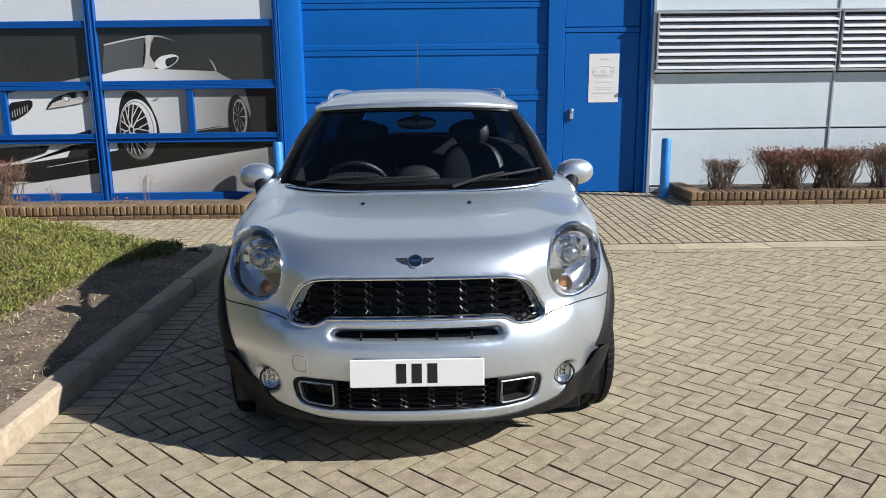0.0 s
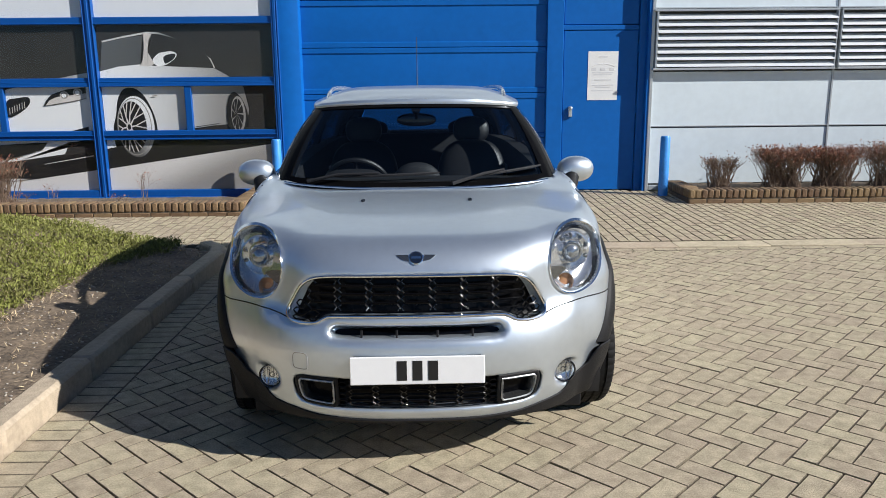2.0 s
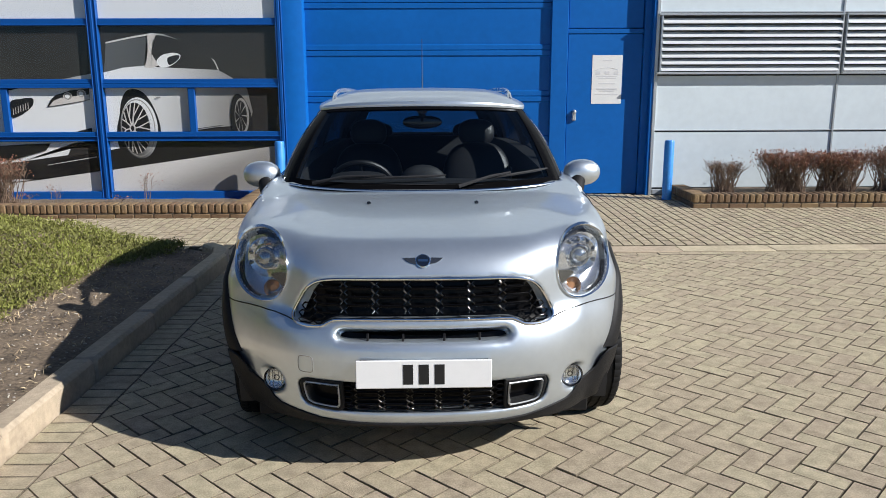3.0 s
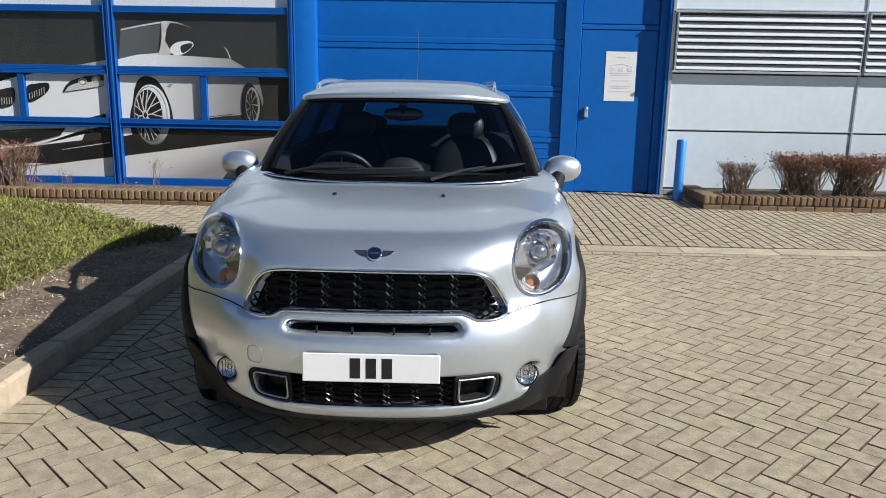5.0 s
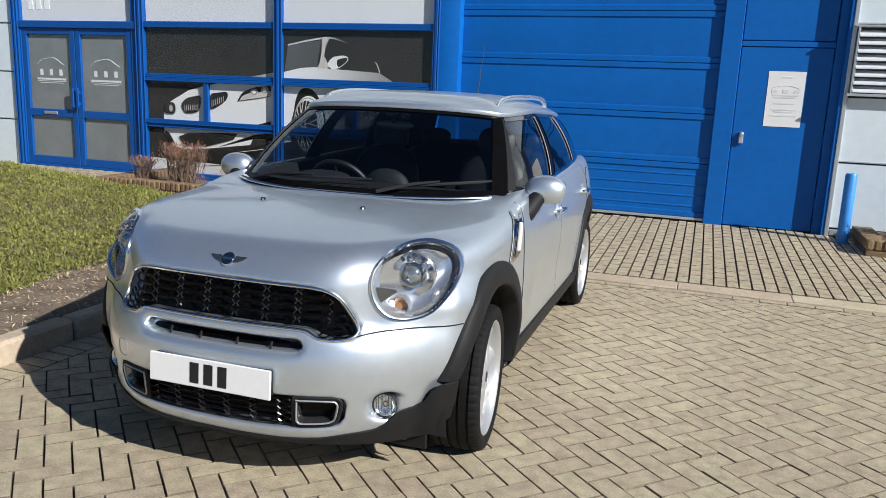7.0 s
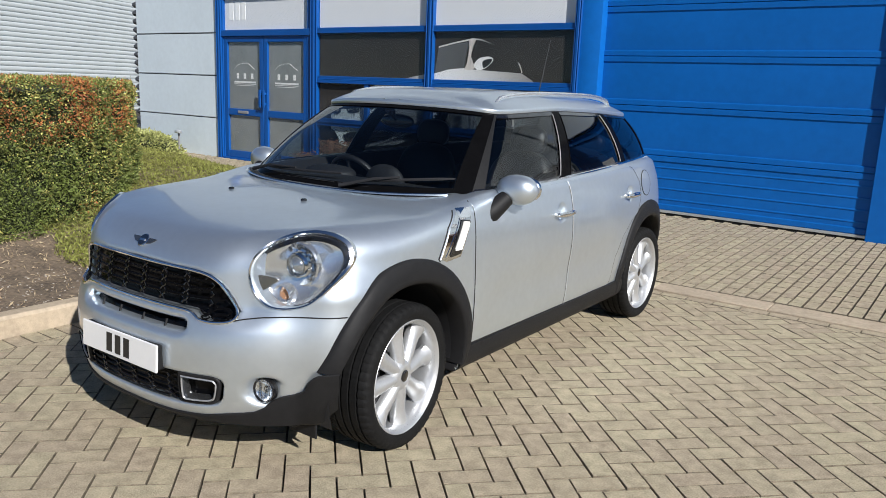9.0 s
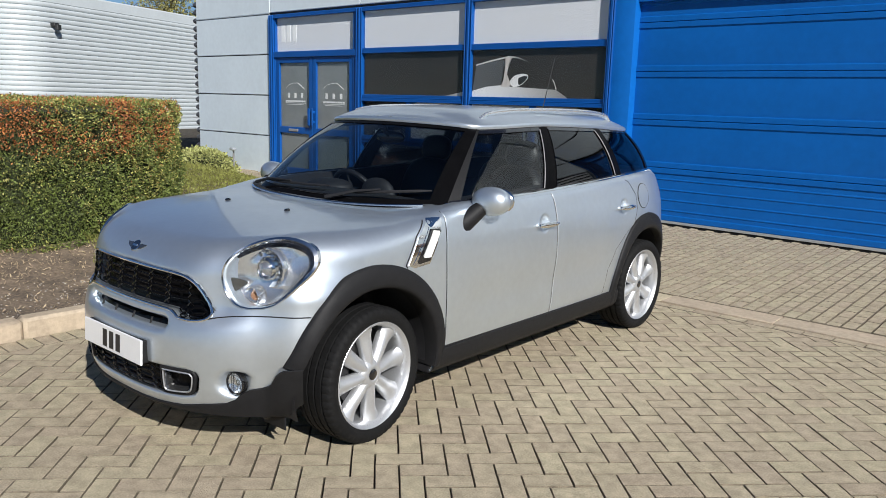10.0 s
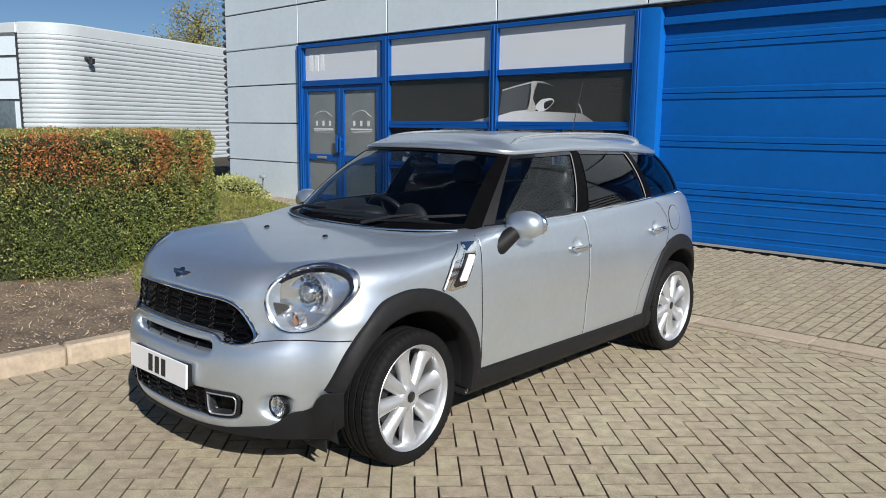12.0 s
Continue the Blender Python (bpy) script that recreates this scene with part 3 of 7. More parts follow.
for k in range(10):
    a = math.tau * k / 10 + 0.1
    fork = (hub_[0] + 0.085 * math.cos(a), hub_[1] + 0.155 * math.sin(a))
    for e in (-0.16, 0.16):
        tip = (-3.940 + 0.188 * math.cos(a + e), 0.986 + 0.337 * math.sin(a + e))
        for p, q, w0, w1 in ((hub_, fork, 0.011, 0.008), (fork, tip, 0.008, 0.007)):
            n_ = Vector((-(q[1] - p[1]), q[0] - p[0]))
            n_ = n_ / n_.length
            if e < 0 or q is tip:
                printed([(p[0] + n_.x * w0, p[1] + n_.y * w0), (q[0] + n_.x * w1, q[1] + n_.y * w1), (q[0] - n_.x * w1, q[1] - n_.y * w1), (p[0] - n_.x * w0, p[1] - n_.y * w0)], PRINTSHADE, False)
printed(ring(hub_, 0.040, 0.062, 14), PRINTSHADE)
printed(ring(hub_, 0.022, 0.036, 12), PRINTBLACK)
printed([(-2.67, 1.0), (-2.675, 1.2), (-2.63, 1.38), (-2.56, 1.43), (-2.48, 1.36), (-2.41, 1.20), (-2.39, 1.0), (-2.45, 0.93), (-2.6, 0.93)], PRINTBLACK)
printed(ring((-2.525, 1.14), 0.095, 0.235), PRINTMID)
printed(ring((-2.535, 1.14), 0.078, 0.205), PRINTBLACK)
for k in range(9):
    a = math.tau * k / 9
    printed([(-2.548 + 0.01 * math.cos(a + 1.6), 1.14 + 0.012 * math.sin(a + 1.6)), (-2.535 + 0.08 * math.cos(a - 0.05), 1.14 + 0.21 * math.sin(a - 0.05)), (-2.535 + 0.08 * math.cos(a + 0.05), 1.14 + 0.21 * math.sin(a + 0.05))], PRINTMID, False)
# front of the printed car
printed([(-5.088, 1.266), (-5.03, 1.36), (-4.967, 1.418), (-4.766, 1.482), (-4.51, 1.507), (-4.515, 1.36), (-4.698, 1.322), (-4.9, 1.29)], PRINTBLACK, False)
printed([(-5.06, 1.275), (-5.0, 1.345), (-4.90, 1.385), (-4.76, 1.40), (-4.515, 1.43), (-4.517, 1.366), (-4.698, 1.330), (-4.9, 1.298)], PRINTSHADE, False)
for xk, zk in ((-4.80, 1.405), (-4.62, 1.440)):
    printed(ring((xk, zk), 0.060, 0.052, 16), PRINTSHADE)
    printed(ring((xk, zk), 0.050, 0.043, 16), PRINTMID)
    printed(ring((xk - 0.005, zk), 0.030, 0.028, 14), PRINTWHITE)
printed([(-5.56, 1.335), (-5.42, 1.375), (-5.275, 1.385), (-5.268, 1.30), (-5.379, 1.201), (-5.564, 1.132)], PRINTBLACK)
printed([(-6.091, 1.161), (-6.014, 1.257), (-5.88, 1.30), (-5.749, 1.31), (-5.745, 1.171), (-5.809, 1.075), (-6.013, 1.05)], PRINTBLACK)
for x0, z0, n, tilt in ((-5.545, 1.165, 7, 0.16), (-6.035, 1.085, 8, 0.03)):
    for k in range(n):
        x, z = x0 + 0.034 * k, z0 + tilt * 0.034 * k * 2.4
        printed([(x, z), (x + 0.004, z + 0.085), (x + 0.013, z + 0.085), (x + 0.010, z)], PRINTSHADE, False)
printed([(-6.40, 1.04), (-6.39, 1.18), (-6.30, 1.20), (-6.221, 1.185), (-6.20, 1.10), (-6.235, 1.03)], PRINTBLACK)
printed(ring((-6.285, 1.11), 0.040, 0.055, 12), PRINTMID)
printed(ring((-6.285, 1.11), 0.024, 0.034, 12), PRINTSHADE)
printed([(-6.15, 0.69), (-5.98, 0.747), (-5.5, 0.775), (-5.091, 0.79), (-5.158, 0.699), (-5.631, 0.568), (-6.059, 0.545)], PRINTBLACK, False)
printed([(-6.41, 0.74), (-6.34, 0.74), (-6.24, 0.60), (-6.27, 0.555)], PRINTBLACK)
printed([(-4.802, 0.925), (-4.521, 0.996), (-4.525, 0.936)], PRINTBLACK, False)
printed([(-4.874, 0.747), (-4.62, 0.815), (-4.45, 0.815), (-4.45, 0.76)], PRINTBLACK, False)
printed([(-3.642, 1.378), (-3.58, 1.384), (-3.582, 1.398), (-3.645, 1.394)], PRINTMID, False)
printed([(-3.194, 0.962), (-2.788, 1.016), (-2.788, 1.026), (-3.194, 0.970)], PRINTBLACK, False)

# ---- glazed entrance ----
en = thing("door_1", "pair of blue-framed glazed entrance doors with grey film", "door", (0, 0, 0), kind="structure")
ef = Mesh()
rail(-9.24, -6.85, 2.99, 3.06, -0.01, 0.10, ef)
rail(-9.24, -6.85, 2.27, 2.38, -0.012, 0.10, ef)
rail(-9.24, -6.85, 0.03, 0.09, -0.02, 0.10, ef)
ef.box(-9.24, -9.19, FY - 0.01, FY + 0.1, 0.03, 3.0, 0.008).box(-6.98, -6.86, FY - 0.01, FY + 0.1, 0.03, 3.0, 0.008)
part("door_frame", ef, BLUEFRAME, en)
for x0, x1 in ((-9.19, -8.10), (-8.09, -6.98)):
    lf = Mesh()
    lf.box(x0, x0 + 0.10, FY + 0.0, FY + 0.06, 0.09, 2.27, 0.006).box(x1 - 0.10, x1, FY + 0.0, FY + 0.06, 0.09, 2.27, 0.006)
    lf.box(x0 + 0.10, x1 - 0.10, FY + 0.002, FY + 0.058, 2.17, 2.27, 0.006).box(x0 + 0.10, x1 - 0.10, FY + 0.002, FY + 0.058, 0.09, 0.22, 0.006)
    lf.box(x0 + 0.10, x1 - 0.10, FY + 0.002, FY + 0.058, 0.87, 0.99, 0.006)
    leaf = part("leaf", lf, BLUEFRAME, en)
    for z0, z1 in ((0.21, 0.88), (0.98, 2.18)):
        part("pane", Mesh().box(x0 + 0.09, x1 - 0.09, FY + 0.025, FY + 0.031, z0, z1), WINPANE, leaf, shadow=False)
        part("film", Mesh().box(x0 + 0.09, x1 - 0.09, FY + 0.040, FY + 0.045, z0, z1), DOORFILM, leaf)
    xc = (x0 + x1) / 2
    arc = Mesh().tube([(xc + 0.28 * u, FY + 0.0375, 1.70 + 0.10 * (1 - u * u) * (1.15 if u < 0 else 1.0) + 0.012 * math.sin(6 * u)) for u in np.linspace(-1, 1, 15)], 0.0045, 6, flat=0.4)
    for k in (-1, 0, 1):
        arc.box(xc + 0.20 * k - 0.032, xc + 0.20 * k + 0.032, FY + 0.0375, FY + 0.0395, 1.53, 1.625, 0.0)
    arc.box(xc - 0.30, xc + 0.30, FY + 0.0375, FY + 0.0395, 1.455, 1.485).box(xc - 0.30, xc + 0.30, FY + 0.0375, FY + 0.0395, 1.432, 1.440).box(xc - 0.24, xc + 0.24, FY + 0.0375, FY + 0.0395, 1.405, 1.414)
    part("lettering", arc, SIGNWHITE, leaf, "white plain bars and a curved line on the glass")
hd = Mesh()
for x in (-8.145, -8.045):
    hd.box(x - 0.03, x + 0.03, FY - 0.06, FY - 0.035, 1.03, 1.35, 0.012).box(x - 0.02, x + 0.02, FY - 0.04, FY + 0.01, 1.08, 1.12).box(x - 0.02, x + 0.02, FY - 0.04, FY + 0.01, 1.26, 1.30)
part("door_handle", hd, BLUEFRAME, en)
part("letter_plate", Mesh().box(-8.80, -8.52, FY - 0.012, FY + 0.01, 0.905, 0.955, 0.006), TRIMGREY, en)
part("film", Mesh().box(-9.20, -6.95, FY + 0.045, FY + 0.05, 2.37, 3.0), FILMLIGHT, en)
part("pane", Mesh().box(-9.20, -6.95, FY + 0.02, FY + 0.026, 2.37, 3.0), WINPANE, en, shadow=False)
nb = Mesh()
for k in range(3):
    nb.box(-9.06 + 0.17 * k, -8.95 + 0.17 * k, FY + 0.041, FY + 0.0445, 2.56, 2.86)
part("lettering", nb, NUMBERWHITE, en, "three white plain bars above the door")

# ---- blue column, shutter, personnel door ----
co = Mesh()
co.add([(-1.93, FY - 0.02, 0.0), (-1.80, FY - 0.02, 0.0), (-1.675, FY + 0.022, 0.0), (-1.66, FY + 0.075, 0.0), (-1.66, FY + 0.2, 0.0), (-1.93, FY + 0.2, 0.0),
        (-1.93, FY - 0.02, 3.06), (-1.80, FY - 0.02, 3.06), (-1.675, FY + 0.022, 3.06), (-1.66, FY + 0.075, 3.06), (-1.66, FY + 0.2, 3.06), (-1.93, FY + 0.2, 3.06)],
       [(0, 1, 7, 6), (1, 2, 8, 7), (2, 3, 9, 8), (3, 4, 10, 9), (4, 5, 11, 10), (5, 0, 6, 11), (0, 1, 2, 3, 4, 5), (6, 7, 8, 9, 10, 11)])
co.box(1.58, 1.80, DY - 0.035, DY + 0.1, 0.03, 3.0, 0.006)
co.box(2.80, 2.925, DY - 0.05, DY + 0.1, 0.03, 3.0, 0.006).box(2.89, 2.935, FY - 0.02, DY + 0.1, 0.03, 3.06, 0.006)
co.box(-1.66, 2.89, FY + 0.066, DY + 0.1, 2.836, 2.932, 0.006).box(-1.66, 2.89, FY + 0.10, DY + 0.1, 2.930, 3.075, 0.006)
co.box(1.80, 2.80, DY - 0.02, DY + 0.08, 2.19, 2.25, 0.005)
tagged(part("trim", co, BLUE), "blue steel posts and lintel round the loading door", "trim", kind="structure")
tagged(part("trim", Mesh().box(1.807, 2.794, DY - 0.005, DY + 0.04, 2.258, 2.834, 0.008), BLUE), "blue panel above the personnel door", "panel", kind="structure")

sh = thing("roller_shutter", "closed blue sectional loading door with ribbed panels", "shutter", (0, DY + 0.02, 0), kind="structure")
edges = [0.115, 0.785, 1.385, 1.985, 2.588, 2.87]
for i, (z0, z1) in enumerate(zip(edges, edges[1:])):
    lo, hi = z0 + 0.0018, z1 - 0.0018
    prof = [(0.002, lo), (-0.008, lo + 0.006), (-0.008, lo + 0.064), (0.0, lo + 0.070), (0.005, lo + 0.074), (0.004, lo + 0.084)]
    if i == 0:
        for z in (0.25, 0.38, 0.51, 0.64):
            prof += [(0.004, z - 0.012), (-0.002, z - 0.004), (-0.002, z + 0.006), (0.004, z + 0.014)]
    prof += [(0.004, hi - 0.084), (0.005, hi - 0.074), (0.0, hi - 0.070), (-0.008, hi - 0.064), (-0.008, hi - 0.006), (0.002, hi)]
    q = Mesh().grid([[(x, y, z) for y, z in prof] for x in (-1.66, -0.6, 0.5, 1.58)])
    part("panel", q, BLUE, sh, sharp=20)
part("seal", Mesh().box(-1.66, 1.58, -0.014, 0.02, 0.082, 0.115, 0.004), ALUTRIM, sh, "pale aluminium bottom rail")
part("seal", Mesh().box(-1.66, 1.58, -0.008, 0.02, 0.045, 0.082), RUBBER, sh, "black rubber bottom seal")

pd = thing("door_2", "closed blue steel personnel door with a paper notice", "door", (0, DY, 0), kind="structure")
part("leaf", Mesh().box(1.807, 2.794, -0.012, 0.04, 0.07, 2.184, 0.006), BLUE, pd)
hn = Mesh().box(1.885, 1.935, -0.045, -0.01, 1.06, 1.20, 0.008)
hn.blob((1.91, -0.055, 1.175), (0.026, 0.022, 0.026), 2.4, 14, 8)
part("door_handle", hn, ALUTRIM, pd, "grey metal lock case and knob")
part("notice", Mesh().box(2.135, 2.535, -0.016, -0.0125, 1.28, 1.915), SIGNWHITE, pd, "white paper notice with grey print")
nt_ = Mesh()
nt_.tube([(2.335 + 0.15 * u, -0.0165, 1.72 + 0.035 * (1 - u * u)) for u in np.linspace(-1, 1, 9)], 0.003, 5)
for k in (-1, 0, 1):
    nt_.box(2.335 + 0.12 * k - 0.03, 2.335 + 0.12 * k + 0.03, -0.018, -0.0165, 1.665, 1.705)
for z, w in ((1.84, 0.06), (1.635, 0.14), (1.61, 0.12), (1.54, 0.11), (1.47, 0.14), (1.445, 0.10), (1.40, 0.15)):
    nt_.box(2.335 - w, 2.335 + w, -0.018, -0.0165, z, z + 0.014)
part("lettering", nt_, SIGNGREY, pd, "plain grey bars of print")
for z in (0.35, 1.1, 1.9):
    part("hinge", Mesh().lathe([(z, 0.001), (z, 0.012), (z + 0.11, 0.012), (z + 0.11, 0.001)], 10, "z", (2.80, -0.018, 0)), BLUE, pd)

# ---- bollards ----
for x, y in ((3.076, 10.20), (-1.98, 10.28)):
    bo = thing("bollard", "light blue steel bollard in front of the loading bay post", "bollard", (x, y, lift(y) - 0.005), group="bay bollards")
    part("post", Mesh().lathe([(0.0, 0.001), (0.0, 0.062), (0.755, 0.062), (0.775, 0.052), (0.78, 0.001)], 24, "z"), BOLLARD, bo)

# ---- kerbs ----
def kerb_run(p, q, width, z0, z1, length=0.914, name="kerb_stone", label="pale concrete kerb stone", chamfer=0.02):
    p, q = Vector(p), Vector(q)
    d = q - p
    n = max(1, round(d.length / length))
    ang = math.degrees(math.atan2(d.y, d.x))
    L = d.length / n
    ms = Mesh().box(0.003, L - 0.003, 0, width, z0, z1, chamfer).data("kerb_stone", CONCRETE, 40)
    par = thing("kerb", label + "s laid end to end", "kerb", (0, 0, 0), kind="structure")
    for i in range(n):
        o = part(name, ms, None, par)
        s = p + d * (i / n)
        o.matrix_basis = pose(s.x, s.y, rng.uniform(-0.003, 0.003), 0, 0, ang + rng.uniform(-0.25, 0.25))
    return par


kerb_run((-1.765, -2.0), (-1.765, 6.75), 0.135, -0.1, 0.125)
arc_pts = [(-1.765, 6.75), (-1.83, 7.05), (-2.02, 7.28)]
for a, b in zip(arc_pts, arc_pts[1:]):
    kerb_run(a, b, 0.135, -0.1, 0.11, 0.32)
kerb_run((9.4, 7.318), (-2.05, 7.147), -0.243, -0.1, 0.012, 0.914, "kerb_stone", "flush concrete kerb stone", 0.004)

# ---- planting bed on the yard's edge ----
def bed(x, y):
    """Height of the bed: soil beside the kerb, rising to the mound of ground cover."""
    d = min(-1.9 - x, 9.0)
    z = 0.10 + 0.035 * min(max(d, 0), 1)
    mx = min(max((-2.5 - x) / 2.6, 0), 1)
    my = min(max((8.6 + 0.5 * min(max((-4.3 - x) / 2.2, 0), 1) - y) / 2.0, 0), 1) * min(max((y - 2.0) / 2.5, 0), 1)
    ux = min(max((-4.3 - x) / 2.2, 0), 1)
    return z + (0.30 + 0.07 * ux) * (mx * mx * (3 - 2 * mx)) * (my * my * (3 - 2 * my)) + 0.012 * noise.noise((x * 3, y * 3, 0)) + 0.01 * noise.noise((x * 11, y * 11, 1))


def back_edge(x):
    """Far edge of the bed."""
    return np.interp(-x, [1.9, 2.1, 2.7, 3.5, 4.5, 7.5, 12], [6.9, 7.0, 7.25, 7.75, 8.2, 8.9, 9.0])


V, F = [], []
NX, NY = 110, 120
for i in range(NX + 1):
    x = -1.89 - (i / NX) ** 1.4 * 8.2
    for j in range(NY + 1):
        y = -2 + (back_edge(x) + 2) * j / NY
        V.append((x, y, bed(x, y) if 0 < j < NY else 0.0 if j == NY else 0.08))
for i in range(NX):
    for j in range(NY):
        a = i * (NY + 1) + j
        F.append((a, a + NY + 1, a + NY + 2, a + 1))
tagged(new("soil", raw("soil", V, F, SOIL, True)), "bare brown soil of the planting bed behind the kerb", "soil", kind="stuff")


def in_cover(x, y):
    """Whether ground cover grows here."""
    edge = -2.58 - 0.12 * noise.noise((y * 1.3, 0, 5)) - 0.05 * noise.noise((y * 5, 0, 8))
    edge = edge + max(0, min(1, (y - 6.1) / 0.7)) * 0.38
    return x < edge and 4.25 + 0.1 * noise.noise((x * 2, 3, 3)) + 0.25 * max(0, -x - 3) < y < back_edge(x) - 0.02


def leaf_cloud(points, normals, size, jitter, seed, aspect=0.5, tilt=0.8):
    """Small pointed leaves (two triangles each) round the given points."""
    r = np.random.RandomState(seed)
    P, Nn = np.asarray(points), np.asarray(normals)
    n = len(P)
    d = r.normal(size=(n, 3)) * tilt + Nn
    d /= np.linalg.norm(d, axis=1)[:, None]
    s = np.cross(d, r.normal(size=(n, 3)))
    s /= np.linalg.norm(s, axis=1)[:, None] + 1e-9
    L = size * r.uniform(0.6, 1.4, (n, 1))
    C = P + r.normal(size=(n, 3)) * jitter
    u = np.cross(s, d)
    A = C - s * 0
    v = np.stack([A, A + d * L * 0.5 + s * L * aspect * 0.5, A + d * L, A + d * L * 0.5 - s * L * aspect * 0.5 + u * L * 0.12], 1).reshape(-1, 3)
    f = np.arange(n * 4).reshape(n, 4)
    return v, f


r_ = random.Random(3)
pts = []
while len(pts) < 85000:
    y = r_.uniform(4.0, 9.0)
    x = -2.1 - 7.0 * r_.random() ** 1.7
    if in_cover(x, y):
        pts.append((x, y, bed(x, y) + r_.random() * 0.05 + 0.03 * noise.noise((x * 4, y * 4, 2))))
cv, cf = leaf_cloud(pts, [(0.1, -0.1, 0.9)] * len(pts), 0.032, 0.008, 4, 0.32, 0.85)
tagged(new("ground_cover", raw("ground_cover", cv, cf, GRASS)), "low dense yellow-green ground cover on a mound", "ground cover", kind="stuff")

# dry litter and pebbles on the soil
pts = [(-1.92 - 1.6 * r_.random(), r_.uniform(2.6, 7.0)) for _ in range(2600)]
pts += [(-2.45 - 0.4 * r_.random(), r_.uniform(4.2, 6.4)) for _ in range(600)] + [(-3.2 + r_.uniform(-0.5, 0.4), r_.uniform(3.3, 4.6)) for _ in range(500)]
lt = np.array([(x, y, bed(x, y) + 0.008) for x, y in pts])
v1, f1 = leaf_cloud(lt, [(0, 0, 0.06)] * len(lt), 0.034, 0.002, 9, 0.16, 0.5)
v1[:, 2] = np.maximum(v1[:, 2], np.repeat(lt[:, 2], 4) - 0.004)
tagged(new("leaf_litter", raw("leaf_litter", v1, f1, STRAW)), "dry twigs and straw scattered on the soil", "litter", kind="stuff")
pb = Mesh()
for k in range(600):
    x, y = -1.93 - 0.75 * r_.random() ** 1.2, r_.uniform(2.6, 6.9)
    s = r_.uniform(0.003, 0.008)
    pb.blob((x, y, bed(x, y) + s * 0.3), (s * r_.uniform(0.8, 1.6), s, s * 0.6), 2.2, 6, 4)
o = new("pebbles", raw("pebbles", pb.v, pb.f, STONE, True))
tagged(o, "small pale pebbles on the soil", "pebbles", kind="stuff")

# ---- hedge ----
HP = [(-3.45, 4.30), (-4.65, 5.95), (-6.2, 6.3), (-8.6, 6.3), (-8.6, 1.2), (-5.2, 1.2), (-4.1, 2.6)]
hp = curve_pts(HP, 5)


def hedge_surface(n, seed, zlo=0.12, ztop=1.445):
    r = random.Random(seed)
    seg = [(hp[i], hp[(i + 1) % len(hp)]) for i in range(len(hp))]
    ln = [math.dist(a, b) for a, b in seg]
    P, Nn = [], []
    cxm, cym = sum(p[0] for p in hp) / len(hp), sum(p[1] for p in hp) / len(hp)
    while len(P) < n:
        (a, b) = r.choices(seg, ln)[0]
        t = r.random()
        x, y = a[0] + (b[0] - a[0]) * t, a[1] + (b[1] - a[1]) * t
        nx, ny = b[1] - a[1], a[0] - b[0]
        l = math.hypot(nx, ny)
        nx, ny = nx / l, ny / l
        if nx * (x - cxm) + ny * (y - cym) < 0:
            nx, ny = -nx, -ny
        if nx * 7.5 + ny * -3 < -3:
            continue
        if r.random() < 0.76:
            z = zlo + (ztop - zlo) * r.random()
            k = max(0, z - ztop + 0.12) / 0.12
            bulge = 0.06 * noise.noise((x * 2.2, y * 2.2, z * 2.2)) + 0.075 * noise.noise((x * 6, y * 6, z * 6)) + 0.05 * noise.noise((x * 15, y * 15, z * 15)) - 0.06 * k * k - 0.10 * max(0, 0.5 - z)
            if noise.noise((x * 4.5, y * 4.5, z * 6 + 3)) < -0.26 and r.random() < 0.45:
                continue
            P.append((x + nx * bulge, y + ny * bulge, z))
            Nn.append((nx, ny, 0.35))
        else:
            t = r.random() ** 1.3 * 0.95
            x, y = x + (cxm - x) * t * 0.8, y + (cym - y) * t * 0.8
            P.append((x, y, ztop + 0.03 * noise.noise((x * 3, y * 3, 0)) - 0.02 + 0.02 * r.random()))
            Nn.append((0, 0, 1))
    return P, Nn


hg = thing("hedge", "clipped dense hedge, dark green with russet and yellow tips", "hedge", (0, 0, 0))
# solid dark filler; its colour stands in for shade in the leaf gaps
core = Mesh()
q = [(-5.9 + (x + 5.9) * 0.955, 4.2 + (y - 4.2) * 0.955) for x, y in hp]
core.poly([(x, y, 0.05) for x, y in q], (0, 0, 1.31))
part("core", core, HEDGECORESHADE, hg)
P, Nn = hedge_surface(230000, 11)
P, Nn = np.array(P), np.array(Nn)
r = np.random.RandomState(5)
blot = np.array([noise.noise((p[0] * 1.7, p[1] * 1.7, p[2] * 2.2 + 9)) for p in P]) + r.normal(size=len(P)) * 0.22
high = np.clip((P[:, 2] - 0.55) / 0.6, 0, 1)
red = blot + 0.62 * high - 0.28 * np.clip((P[:, 1] - 4.7) / 1.2, 0, 1) > 0.76
# pale leaves in clumps, more towards the top: highlights painted by leaf colour
lit = np.array([noise.noise((p[0] * 3.1, p[1] * 3.1, p[2] * 3.4 + 4)) for p in P])
light = (~red) & (r.rand(len(P)) < 0.14 + 0.26 * high + 0.5 * lit)
for sel, mt_, nm in ((~(red | light), HEDGELEAF, "foliage"), (light, HEDGEHIGHLIGHT, "light_foliage"), (red, HEDGERED, "russet_foliage")):
    v, f = leaf_cloud(P[sel], Nn[sel], 0.0215, 0.013, 21, 0.55, 0.9)
    part(nm, raw(nm, v, f, mt_), None, hg)["kind"] = "stuff"

